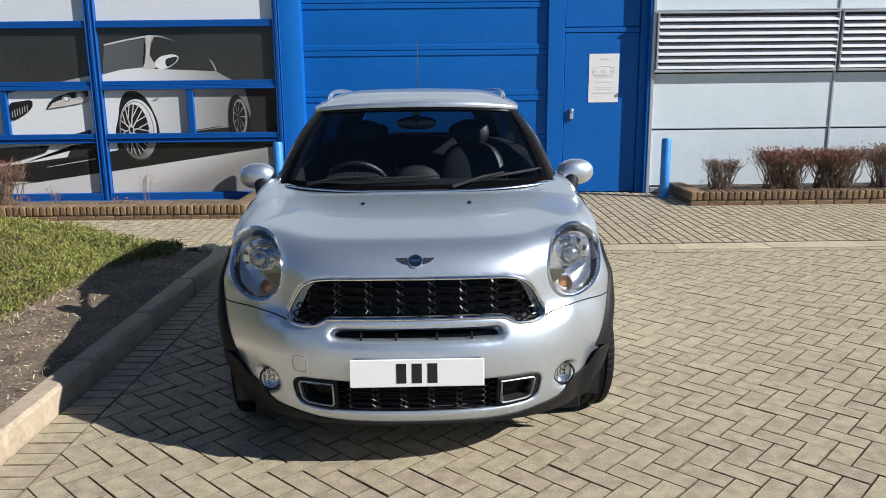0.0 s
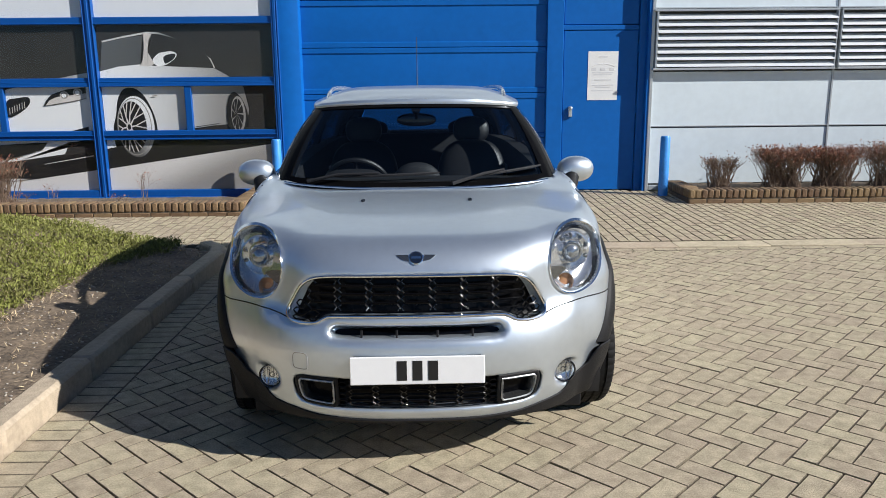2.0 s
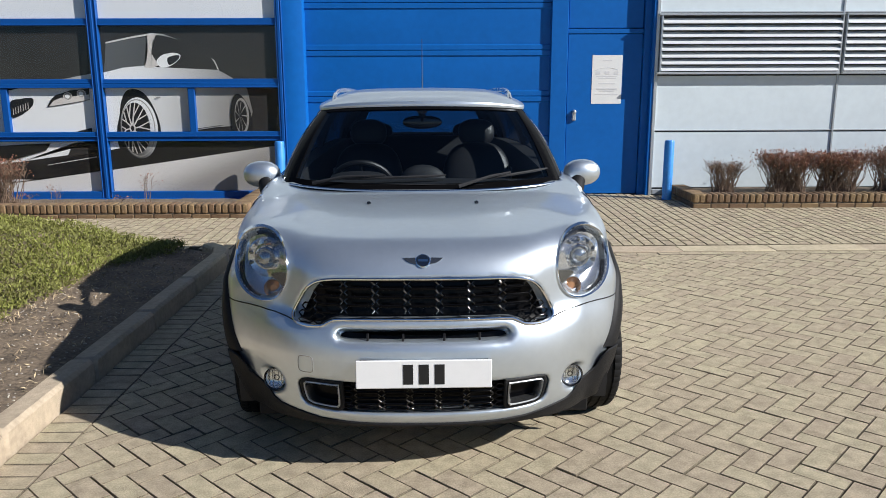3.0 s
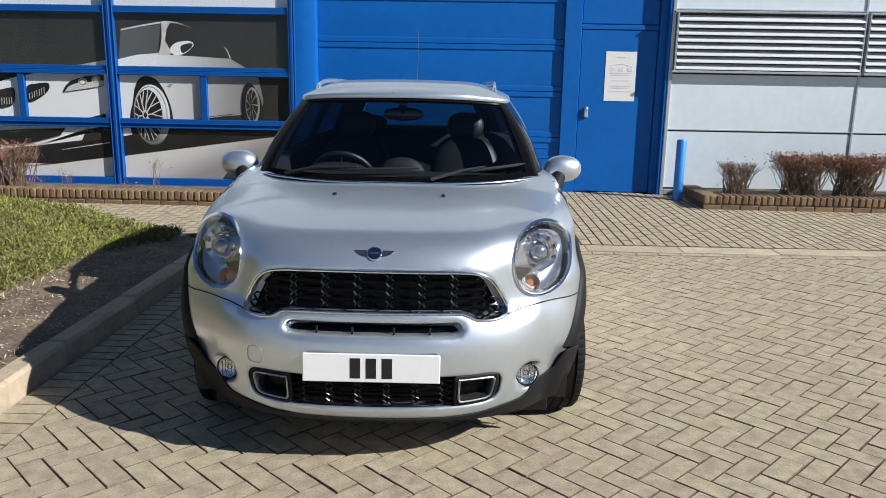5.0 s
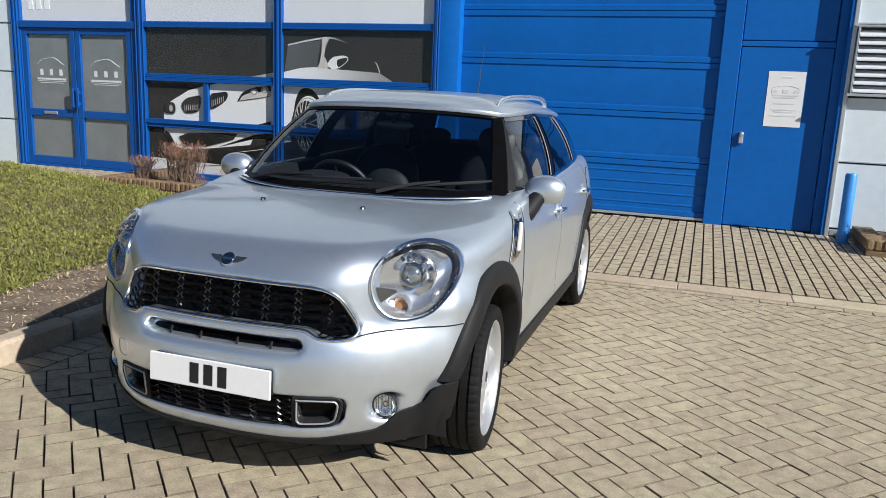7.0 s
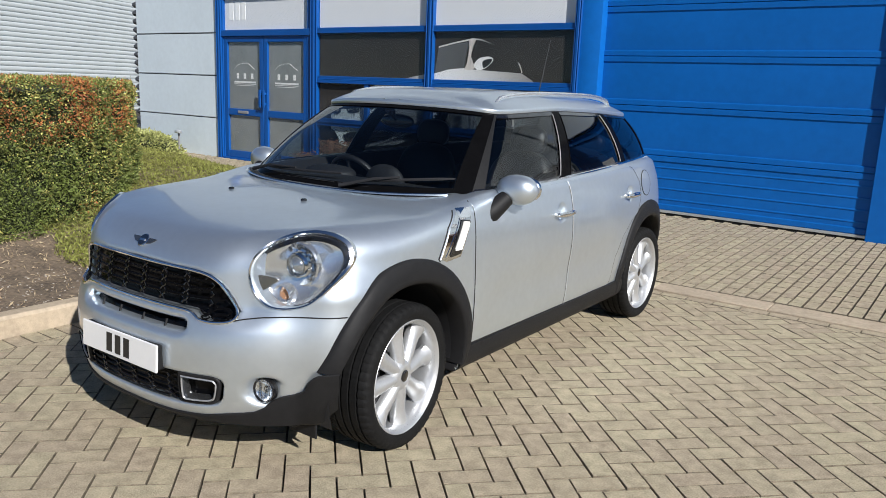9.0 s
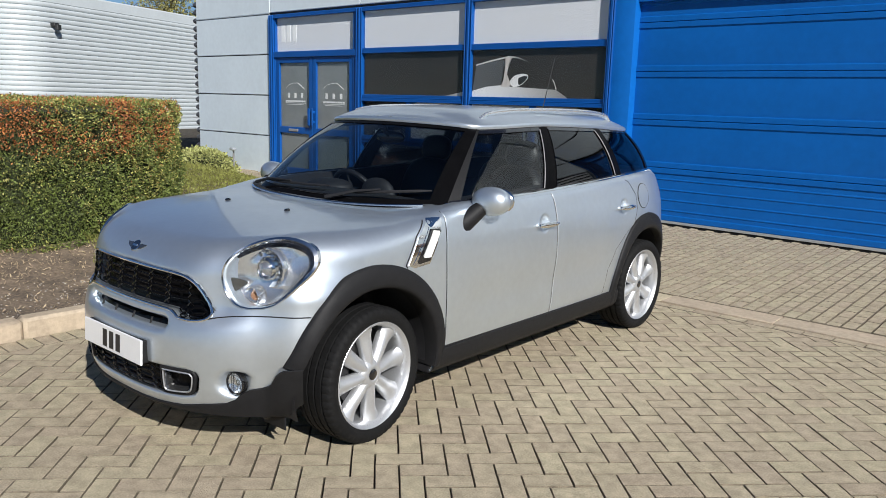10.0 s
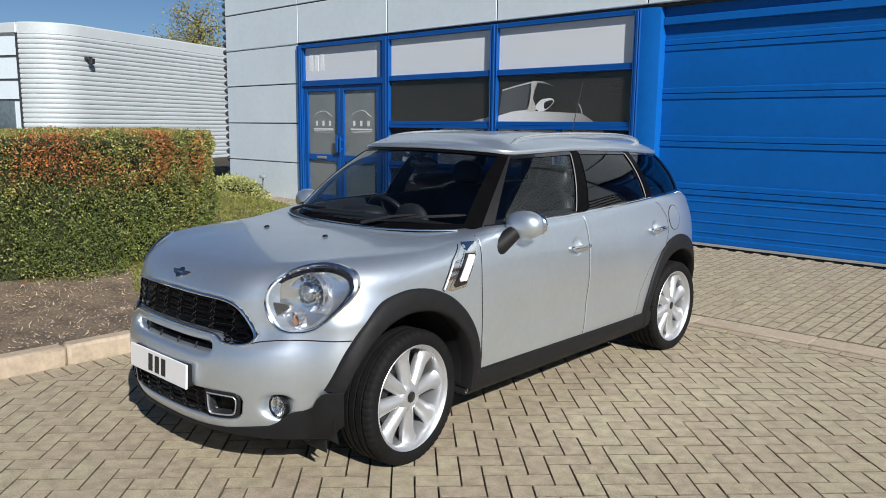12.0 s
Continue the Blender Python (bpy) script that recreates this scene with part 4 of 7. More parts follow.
# ---- variegated shrub and spot light by the wall ----
def leafy_shrub(name, label, c, rad, n, leafmat, seed, size=0.05):
    sb_ = thing(name, label, "shrub", (c[0], c[1], 0.0))
    r = np.random.RandomState(seed)
    d = r.normal(size=(n, 3))
    d /= np.linalg.norm(d, axis=1)[:, None]
    d[:, 2] = np.abs(d[:, 2]) * 0.98 + 0.02
    k = 0.86 + 0.14 * r.rand(n, 1) + 0.10 * np.array([[noise.noise((a * 2.5, b * 2.5, e * 2.5))] for a, b, e in d])
    pts = d * k * np.array(rad)
    v, f = leaf_cloud(pts, d, size, 0.02, seed + 1, 0.6, 0.7)
    part("foliage", raw("foliage", v, f, leafmat), None, sb_)["kind"] = "stuff"
    # same dark filler, painted shade behind the shrub's leaves
    part("core", Mesh().blob((0, 0, rad[2] * 0.38), (rad[0] * 0.8, rad[1] * 0.8, rad[2] * 0.42), 2.2, 14, 8), HEDGECORESHADE, sb_)
    return sb_


leafy_shrub("shrub", "low rounded variegated pale green shrub", (-10.65, 9.85), (0.92, 0.5, 0.47), 5000, VARIEG, 31, 0.055)
sp = thing("spot_light", "small grey spot light on a short post", "lamp", (-9.92, 10.08, 0.0))
part("post", Mesh().tube([(0, 0, 0), (0, 0, 0.40), (0.03, -0.02, 0.5)], 0.018, 8), TRIMGREY, sp)
part("lamp_head", Mesh().blob((0.06, -0.05, 0.52), (0.07, 0.06, 0.035), 3, 12, 8), ALUTRIM, sp)

# ---- brick planters ----
def planter(name, label, x0, x1, yf, zt, left_return, right_return, soil_z):
    pl = thing(name, label, "planter", (0, 0, 0), kind="structure")
    core = Mesh().box(x0 + 0.006, x1 - 0.006, yf + 0.008, yf + 0.205, -0.05, zt - 0.008)
    if left_return:
        core.box(x0 + 0.006, x0 + 0.205, yf + 0.205, FY - 0.05, -0.05, zt - 0.008)
    if right_return:
        core.box(x1 - 0.205, x1 - 0.006, yf + 0.205, FY - 0.05, -0.05, zt - 0.008)
    part("mortar", core, MORTAR, pl)
    sold = Mesh().box(-0.034, 0.034, 0, 0.212, 0, 0.105, 0.013).data("brick", BRICK, 40)
    stre = Mesh().box(-0.105, 0.105, 0, 0.10, 0, 0.062, 0.006).data("brick", BRICK, 40)
    n = round((x1 - x0) / 0.077)
    for i in range(n):
        o = part("brick", sold, None, pl)
        o.matrix_basis = pose(x0 + (i + 0.5) * (x1 - x0) / n, yf - 0.004 + rng.uniform(-0.004, 0.004), zt - 0.105 + rng.uniform(-0.003, 0.003), 0, 0, rng.uniform(-1.2, 1.2))
    n = round((x1 - x0) / 0.22)
    for i in range(n):
        o = part("brick", stre, None, pl)
        o.matrix_basis = pose(x0 + (i + 0.5) * (x1 - x0) / n, yf + rng.uniform(-0.002, 0.002), zt - 0.18, 0, 0, rng.uniform(-0.5, 0.5))
    for flag, xr, rz in ((left_return, x0, -90), (right_return, x1, 90)):
        if flag:
            n = int((FY - 0.08 - yf) / 0.077)
            for i in range(n):
                y = yf + 0.04 + i * 0.077
                o = part("brick", sold, None, pl)
                o.matrix_basis = pose(xr + (-0.005 if rz < 0 else 0.005), y, zt - 0.105 + rng.uniform(-0.003, 0.003), 0, 0, rz + rng.uniform(-1, 1))
                if i % 3 == 0:
                    o = part("brick", stre, None, pl)
                    o.matrix_basis = pose(xr, y + 0.07, zt - 0.18, 0, 0, rz)
    so = Mesh().grid([[(x, y, soil_z + 0.02 * noise.noise((x * 5, y * 5, 0))) for y in np.linspace(yf + 0.18, FY - 0.02, 8)] for x in np.linspace(x0 + 0.05, x1 - 0.05, 40)])
    part("soil", so, SOIL, pl)


planter("planter", "low brown brick planter with a soldier course", 3.20, 9.2, 9.52, 0.215, True, False, 0.16)
planter("planter", "long low brown brick planter under the shopfront window", -6.3, -2.12, 9.02, 0.20, True, True, 0.05)


def twiggy(name, label, at, w, d, h, n, seed, tips=0, stems=5, r0=0.007):
    """A bare clipped shrub: forked twigs fanning up from the base."""
    r = random.Random(seed)
    tw, tp = Mesh(), []
    for k in range(n):
        a = r.uniform(0, math.tau)
        bx, by = 0.25 * w * r.uniform(-1, 1), 0.25 * d * r.uniform(-1, 1)
        tx, ty = w * 0.5 * math.cos(a) * r.random() ** 0.5, d * 0.5 * math.sin(a) * r.random() ** 0.5
        tz = h * r.uniform(0.72, 1.0)
        mid = (bx * 0.6 + tx * 0.5 + r.uniform(-0.03, 0.03), by * 0.6 + ty * 0.5 + r.uniform(-0.03, 0.03), tz * r.uniform(0.35, 0.55))
        tw.tube([(bx, by, 0), mid, (tx, ty, tz)], [r0, r0 * 0.6, r0 * 0.25], 4, cap=False)
        for j in range(4):
            s = r.uniform(0.3, 0.9)
            b0 = Vector(mid).lerp(Vector((tx, ty, tz)), s)
            e = b0 + Vector((r.uniform(-0.1, 0.1), r.uniform(-0.1, 0.1), r.uniform(0.03, 0.14)))
            e.z = min(e.z, h)
            tw.tube([tuple(b0), tuple(e)], [r0 * 0.4, r0 * 0.2], 3, cap=False)
            tp.append(tuple(e))
    sh_ = thing(name, label, "shrub", at)
    part("twig_mass", tw, TWIG, sh_)["kind"] = "stuff"
    if tips:
        P = [(x + r.gauss(0, 0.025), y + r.gauss(0, 0.025), z + r.gauss(0, 0.02)) for x, y, z in r.choices([t for t in tp if t[2] > 0.55 * h], k=tips)]
        v, f = leaf_cloud(P, [(0, 0, 0.5)] * tips, 0.022, 0.004, seed, 0.6, 0.9)
        part("foliage", raw("foliage", v, f, TWIGRED), None, sh_)["kind"] = "stuff"


ps = 0.17
twiggy("shrub", "small bare twiggy shrub in the brick planter", (3.75, 10.02, ps), 0.52, 0.45, 0.40, 85, 1, 120)
twiggy("shrub", "clipped bare shrub with russet tips in the planter", (4.55, 10.02, ps), 0.85, 0.55, 0.50, 200, 2, 2600)
twiggy("shrub", "clipped bare shrub with russet tips in the planter", (5.20, 10.02, ps), 0.85, 0.55, 0.50, 200, 3, 2600)
twiggy("shrub", "clipped bare shrub with russet tips in the planter", (5.95, 10.02, ps), 0.90, 0.55, 0.55, 160, 4, 2400)
twiggy("shrub", "clipped bare shrub with russet tips in the planter", (6.75, 10.02, ps), 0.90, 0.55, 0.55, 150, 5, 2200)
twiggy("shrub", "bare brown clipped shrub under the window", (-5.30, 9.62, 0.05), 0.74, 0.5, 0.62, 130, 6, 1100)
twiggy("shrub", "small bare russet shrub under the window", (-6.0, 9.62, 0.05), 0.40, 0.35, 0.40, 55, 7, 300)
for i, (x, h) in enumerate(((-4.60, 0.30), (-3.75, 0.16), (-3.45, 0.46), (-4.95, 0.2))):
    twiggy("seedling", "thin bare twigs growing from the planter soil", (x, 9.55, 0.05), 0.16, 0.14, h, 5 if h > 0.4 else 4, 40 + i, 26, r0=0.005)

# ---- corrugated corner strip of this building ----
cs = Mesh()
for k in range(40):
    z = 0.05 + 0.164 * k
    cs.lathe([(-0.070, 0.02), (-0.055, 0.07), (-0.02, 0.11), (0.02, 0.11), (0.055, 0.07), (0.070, 0.02)], 12, "z", (-12.07, FY + 0.10, z + 0.08))
cs.box(-12.11, -12.0, FY + 0.08, FY + 0.3, 0, 6.6)
tagged(part("trim", cs, CORRGREY), "ribbed grey metal corner strip", "trim", kind="structure")

# ---- neighbouring unit ----
fb = thing("warehouse", "neighbouring white corrugated metal unit with a rounded corner", "building", (-26.1, 11.0, 0), 23.0)
BX, BYc, BH = 1.4, 0.0, 4.90
outline = [(BX, y) for y in np.linspace(26, BYc + 1.4, 12)] + [(BX - 1.4 + 1.4 * math.cos(a), BYc + 1.4 - 1.4 * math.sin(a)) for a in np.linspace(0.12, math.pi / 2, 10)]
nz = int((BH - 0.25) / 0.168)
rows = []
for k in range(nz):
    z = 0.168 * k
    rows += [(z, -0.015), (z + 0.012, 0.016), (z + 0.040, 0.034), (z + 0.084, 0.040), (z + 0.128, 0.034), (z + 0.146, 0.016), (z + 0.156, -0.015)]
nrm = []
for i in range(len(outline)):
    a, b = outline[max(0, i - 1)], outline[min(len(outline) - 1, i + 1)]
    dx, dy = b[0] - a[0], b[1] - a[1]
    l = math.hypot(dx, dy)
    nrm.append((-dy / l, dx / l))
w_ = Mesh().grid([[(p[0] + n[0] * o, p[1] + n[1] * o, z) for z, o in rows] for p, n in zip(outline, nrm)])
part("wall", w_, CORR, fb, sharp=25)
part("wall", Mesh().box(-14, 0, BYc + 0.02, BYc + 0.4, 0, BH - 0.3), CLADGREY, fb)
cap_ = Mesh().grid([[(p[0] + n[0] * o, p[1] + n[1] * o, z) for o, z in ((0.0, BH - 0.40), (0.036, BH - 0.36), (0.045, BH - 0.02), (0.0, BH + 0.03), (-0.5, BH + 0.02))] for p, n in zip(outline, nrm)])
cap_.box(-14, 0, BYc - 0.10, BYc + 0.5, BH - 0.35, BH + 0.01, 0.03)
part("roof_edge", cap_, CORR, fb)
part("roof", Mesh().box(-14, BX - 0.4, BYc + 0.4, 26, BH - 0.2, BH - 0.1), CORRGREY, fb)
js = Mesh()
for z in (1.25, 2.3, 3.0, 3.8):
    js.box(-14, -0.02, BYc - 0.01, BYc + 0.03, z - 0.03, z + 0.03)
js.box(-0.08, 0.0, BYc - 0.06, BYc + 0.03, 0, BH - 0.3)
part("trim", js, CLADJOINT, fb)
part("window", Mesh().box(-13, -0.4, BYc - 0.015, BYc + 0.03, 1.3, 2.25), FARGLASS, fb)
fl = Mesh().box(BX + 0.02, BX + 0.22, 1.44, 1.66, 3.74, 3.86, 0.02)
fl.box(BX + 0.18, BX + 0.34, 1.46, 1.64, 3.60, 3.80, 0.02)
part("floodlight", fl, LAMPBLACK, fb)

# unit across the yard
ob_ = thing("warehouse", "pale grey panelled unit across the yard", "building", (0, 0, 0))
part("wall", Mesh().box(24, 30, -30, 26, 0, 6.2), CLADJOINT, ob_)
for i in range(14):
    for z0, z1 in ((2.6, 3.7), (3.7, 4.8), (4.8, 6.2)):
        part("panel", Mesh().box(23.95, 24.02, -30 + 4 * i + 0.03, -26 + 4 * i - 0.03, z0 + 0.03, z1 - 0.03), CLADGREY, ob_)
    part("window", Mesh().box(23.96, 24.02, -30 + 4 * i + 0.1, -26 + 4 * i - 0.1, 0.9, 2.5), FARGLASS, ob_)
part("roof", Mesh().box(23.8, 30.2, -30, 26, 6.2, 6.4), CORRGREY, ob_)

# ---- tree behind the neighbouring unit ----
def tree(at, h, seed, spread):
    r = random.Random(seed)
    tr = thing("tree", "tall birch-like tree with thin yellow-green leaves", "tree", at)
    tk = Mesh()
    tk.tube([(0, 0, 0), (0.1, 0.05, h * 0.35), (0.0, 0.15, h * 0.7), (0.15, 0.1, h)], [0.22, 0.17, 0.09, 0.02], 8)
    ends = []
    for k in range(46):
        z = h * r.uniform(0.35, 0.97)
        a = r.uniform(0, math.tau)
        L = spread * (1.15 - z / h * 0.75) * r.uniform(0.5, 1.0)
        p0 = Vector((0.05, 0.1, z))
        p1 = p0 + Vector((math.cos(a) * L * 0.5, math.sin(a) * L * 0.5, L * 0.35))
        p2 = p0 + Vector((math.cos(a) * L, math.sin(a) * L, L * 0.35))
        tk.tube([p0, p1, p2], [0.05, 0.03, 0.008], 5, cap=False)
        for j in range(7):
            q = p1.lerp(p2, r.random()) + Vector((r.gauss(0, 0.3), r.gauss(0, 0.3), r.gauss(0.05, 0.3)))
            tk.tube([p1.lerp(p2, r.random()), q], [0.012, 0.004], 3, cap=False)
            ends.append(q)
    part("trunk", tk, BARK, tr)
    P = [(e.x + r.gauss(0, 0.22), e.y + r.gauss(0, 0.22), e.z + r.gauss(-0.05, 0.2)) for e in ends for _ in range(20)]
    v, f = leaf_cloud(P, [(0, 0, -0.3)] * len(P), 0.115, 0.03, seed, 0.65, 1.0)
    part("crown", raw("crown", v, f, TREELEAF), None, tr)


tree((-34.2, 22.2, 0), 6.9, 5, 3.4)
tree((-31.2, 25.9, 0), 7.5, 8, 3.2)

# ---- the car: origin on the ground under the middle of the front axle, nose towards -y ----
car = thing("car", "silver compact crossover car with black wheel-arch cladding, parked on block paving", "car", (-0.015, 3.84, 0.0), 0.9)
YF, WB, HUBZ, RT = -0.045, 2.555, 0.310, 0.316


def spline(xs, ys):
    """Natural cubic spline through rows, straight beyond the ends."""
    xs, ys = np.array(xs, float), np.array(ys, float)
    n = len(xs)
    h = np.diff(xs)
    A, b = np.eye(n), np.zeros(n)
    for i in range(1, n - 1):
        A[i, i - 1], A[i, i], A[i, i + 1] = h[i - 1], 2 * (h[i - 1] + h[i]), h[i]
        b[i] = 6 * ((ys[i + 1] - ys[i]) / h[i] - (ys[i] - ys[i - 1]) / h[i - 1])
    M = np.linalg.solve(A, b)

    def ev(x):
        x = np.asarray(x, float)
        c = np.clip(x, xs[0], xs[-1])
        i = np.clip(np.searchsorted(xs, c) - 1, 0, n - 2)
        a, d, H = xs[i + 1] - c, c - xs[i], h[i]
        y = (M[i] * a ** 3 + M[i + 1] * d ** 3) / (6 * H) + (ys[i] / H - M[i] * H / 6) * a + (ys[i + 1] / H - M[i + 1] * H / 6) * d
        return y
    return ev


def smax(a, b, k):
    h = np.clip(0.5 + 0.5 * (a - b) / k, 0, 1)
    return a * h + b * (1 - h) + k * h * (1 - h)


def sstep(a, b, x):
    t = np.clip((x - a) / (b - a), 0, 1)
    return t * t * (3 - 2 * t)


nose = spline([0.12, 0.20, 0.27, 0.35, 0.44, 0.53, 0.60, 0.66, 0.75, 0.85, 0.95, 1.10], [-0.70, -0.765, -0.797, -0.810, -0.814, -0.810, -0.790, -0.765, -0.745, -0.727, -0.70, -0.66])
halfw = spline([0.12, 0.22, 0.32, 0.45, 0.60, 0.75, 0.88, 0.98, 1.10], [0.80, 0.835, 0.856, 0.874, 0.880, 0.878, 0.870, 0.852, 0.815])
tail = spline([0.12, 0.3, 0.5, 0.7, 0.9, 1.10], [3.12, 3.22, 3.265, 3.25, 3.215, 3.13])
crown = spline([-1.0, -0.82, -0.72, -0.62, -0.48, -0.3, -0.1, 0.1, 0.28, 0.5, 1.0, 1.6, 2.4, 3.2], [0.70, 0.83, 0.893, 0.929, 0.956, 0.9775, 0.995, 1.0085, 1.019, 1.035, 1.050, 1.064, 1.088, 1.105])


def outer(x, y, z):
    """Distance-like field of the lower body without openings (negative inside)."""
    X = np.abs(x)
    W, N, T = halfw(z), nose(z), tail(z)
    yc, yr = 0.28, 2.32
    fy = np.maximum(yc - y, 0) / (yc - N)
    ry = np.maximum(y - yr, 0) / (T - yr)
    n1, n2 = 2.75 + 0.15 * sstep(0.62, 0.90, z), 3.15
    a = X / W
    f1 = ((a + 1e-9) ** n1 + fy ** n1) ** (1 / n1)
    f2 = ((a + 1e-9) ** n2 + ry ** n2) ** (1 / n2)
    side = (np.where(y < 1.2, f1, f2) - 1) * W
    side = side + 0.022 * np.exp(-((X - 0.545) / 0.085) ** 2) * sstep(-0.25, -0.5, y) * sstep(0.58, 0.68, z)
    side = side - 0.046 * sstep(0.66, 0.82, X) * np.exp(-((y + 0.37) / 0.20) ** 2) * sstep(0.86, 0.70, z) * (0.45 + 0.55 * sstep(0.22, 0.48, z))
    side = side + 0.014 * np.exp(-((z - 0.53) / 0.11) ** 2) * sstep(0.45, 0.75, y) * sstep(2.15, 1.85, y)
    drop = (0.014 * (X / 0.6) ** 2 + 0.30 * np.maximum(X - 0.62, 0) ** 2) * (1 - sstep(0.15, 0.60, y))
    lampup = 0.011 * np.exp(-((X - 0.67) / 0.115) ** 2) * np.exp(-((y + 0.38) / 0.25) ** 2)
    top = z - (crown(y) - drop + lampup)
    k = 0.05 + 0.06 * sstep(0.5, -0.35, y)
    f = smax(side, top, k)
    # bumper step above the seam, waist crease in the doors, tuck under
    return smax(f, 0.205 - z, 0.03)


def poly_dist(px, pz, poly):
    """Signed distance to a closed outline (negative inside)."""
    d = np.full(px.shape, 1e9)
    s = np.zeros(px.shape, bool)
    for (ax, az), (bx, bz) in zip(poly, poly[1:] + poly[:1]):
        ex, ez = bx - ax, bz - az
        t = np.clip(((px - ax) * ex + (pz - az) * ez) / (ex * ex + ez * ez + 1e-12), 0, 1)
        d = np.minimum(d, (px - ax - t * ex) ** 2 + (pz - az - t * ez) ** 2)
        c = (az > pz) != (bz > pz)
        s ^= c & (px < ex * (pz - az) / (ez if abs(ez) > 1e-12 else 1e-12) + ax)
    return np.where(s, -1, 1) * np.sqrt(d)


GRILLE = [(0, 0.806), (0.25, 0.805), (0.35, 0.802), (0.41, 0.791), (0.453, 0.762), (0.488, 0.707), (0.513, 0.66), (0.515, 0.638), (0.498, 0.624), (0.45, 0.619),
          (0.395, 0.625), (0.365, 0.640), (0.33, 0.650), (0.2, 0.653), (0, 0.653)]
GRILLE = GRILLE + [(-x, z) for x, z in GRILLE[-2:0:-1]]
SLOT = [(0.315, 0.611), (0.332, 0.603), (0.337, 0.589), (0.325, 0.575), (0.295, 0.570), (-0.295, 0.570), (-0.325, 0.575), (-0.337, 0.589), (-0.332, 0.603), (-0.315, 0.611)]
INTAKE = [(0.455, 0.408), (0.487, 0.399), (0.497, 0.380), (0.486, 0.325), (0.468, 0.302), (0.42, 0.290), (0.30, 0.284), (0, 0.281),
          (-0.30, 0.284), (-0.42, 0.290), (-0.468, 0.302), (-0.486, 0.325), (-0.497, 0.380), (-0.487, 0.399), (-0.455, 0.408)]
LAMPC = Vector((0.666, 0.815))


def lamp_outline(n=48, grow=0.0):
    """Pear-shaped headlamp outline in the front view."""
    base = [(0.665, 0.947), (0.72, 0.936), (0.766, 0.906), (0.788, 0.86), (0.785, 0.80), (0.765, 0.745), (0.725, 0.703), (0.67, 0.686), (0.61, 0.695), (0.567, 0.733), (0.545, 0.79), (0.545, 0.85), (0.565, 0.90), (0.61, 0.935)]
    pts = curve_pts(base, 8)
    return [(LAMPC.x + (x - LAMPC.x) * (1 + grow / math.hypot(x - LAMPC.x, z - LAMPC.y)), LAMPC.y + (z - LAMPC.y) * (1 + grow / math.hypot(x - LAMPC.x, z - LAMPC.y))) for x, z in pts]


LAMP = lamp_outline()


def body(x, y, z):
    f = outer(x, y, z)
    X = np.abs(x)
    sh = f.shape
    x1, y1, z1, X1, f1 = (np.broadcast_to(q, sh).ravel() for q in (x, y, z, X, f))
    f1 = f1.copy()
    # wheel wells and cabin
    for yc in (YF, WB):
        w = np.maximum(np.hypot(y1 - yc, z1 - HUBZ) - 0.412, 0.50 - X1)
        f1 = smax(f1, -w, 0.012)
    cab = np.maximum(np.maximum(np.maximum(X1 - 0.735, 0.46 - z1), 0.50 - y1 + 0.25 * np.maximum(z1 - 0.98, 0)), y1 - 2.92)
    f1 = smax(f1, -cab, 0.02)
    for hy, hz in ((1.268, 0.877), (2.205, 0.895)):
        f1 = smax(f1, 0.060 - np.sqrt((X1 - 0.900) ** 2 + (y1 - hy) ** 2 + (z1 - hz) ** 2), 0.004)
    s = np.nonzero((y1 < -0.2) & (z1 < 1.0) & (np.abs(f1) < 0.2))[0]
    xs_, ys_, zs_, Xs_, fs_ = x1[s], y1[s], z1[s], X1[s], f1[s]
    gr = np.maximum(poly_dist(Xs_, zs_, GRILLE), ys_ + 0.655 - 0.30 * Xs_ ** 2)
    fs_ = smax(fs_, -gr, 0.012)
    sl = np.maximum(poly_dist(Xs_, zs_, SLOT), ys_ + 0.70)
    fs_ = smax(fs_, -sl, 0.030)
    it = np.maximum(poly_dist(Xs_, zs_, INTAKE), ys_ + 0.69 - 0.35 * Xs_ ** 2)
    fs_ = smax(fs_, -it, 0.016)
    lp = np.maximum(np.maximum(poly_dist(Xs_, zs_, LAMP) + 0.003, -(outer(xs_, ys_, zs_) + 0.095)), ys_ + 0.12)
    fs_ = smax(fs_, -lp, 0.008)
    fg = np.maximum(np.hypot(Xs_ - 0.616, zs_ - 0.360) - 0.052, ys_ + 0.575)
    fs_ = smax(fs_, -fg, 0.022)
    f1[s] = fs_
    return f1.reshape(sh)


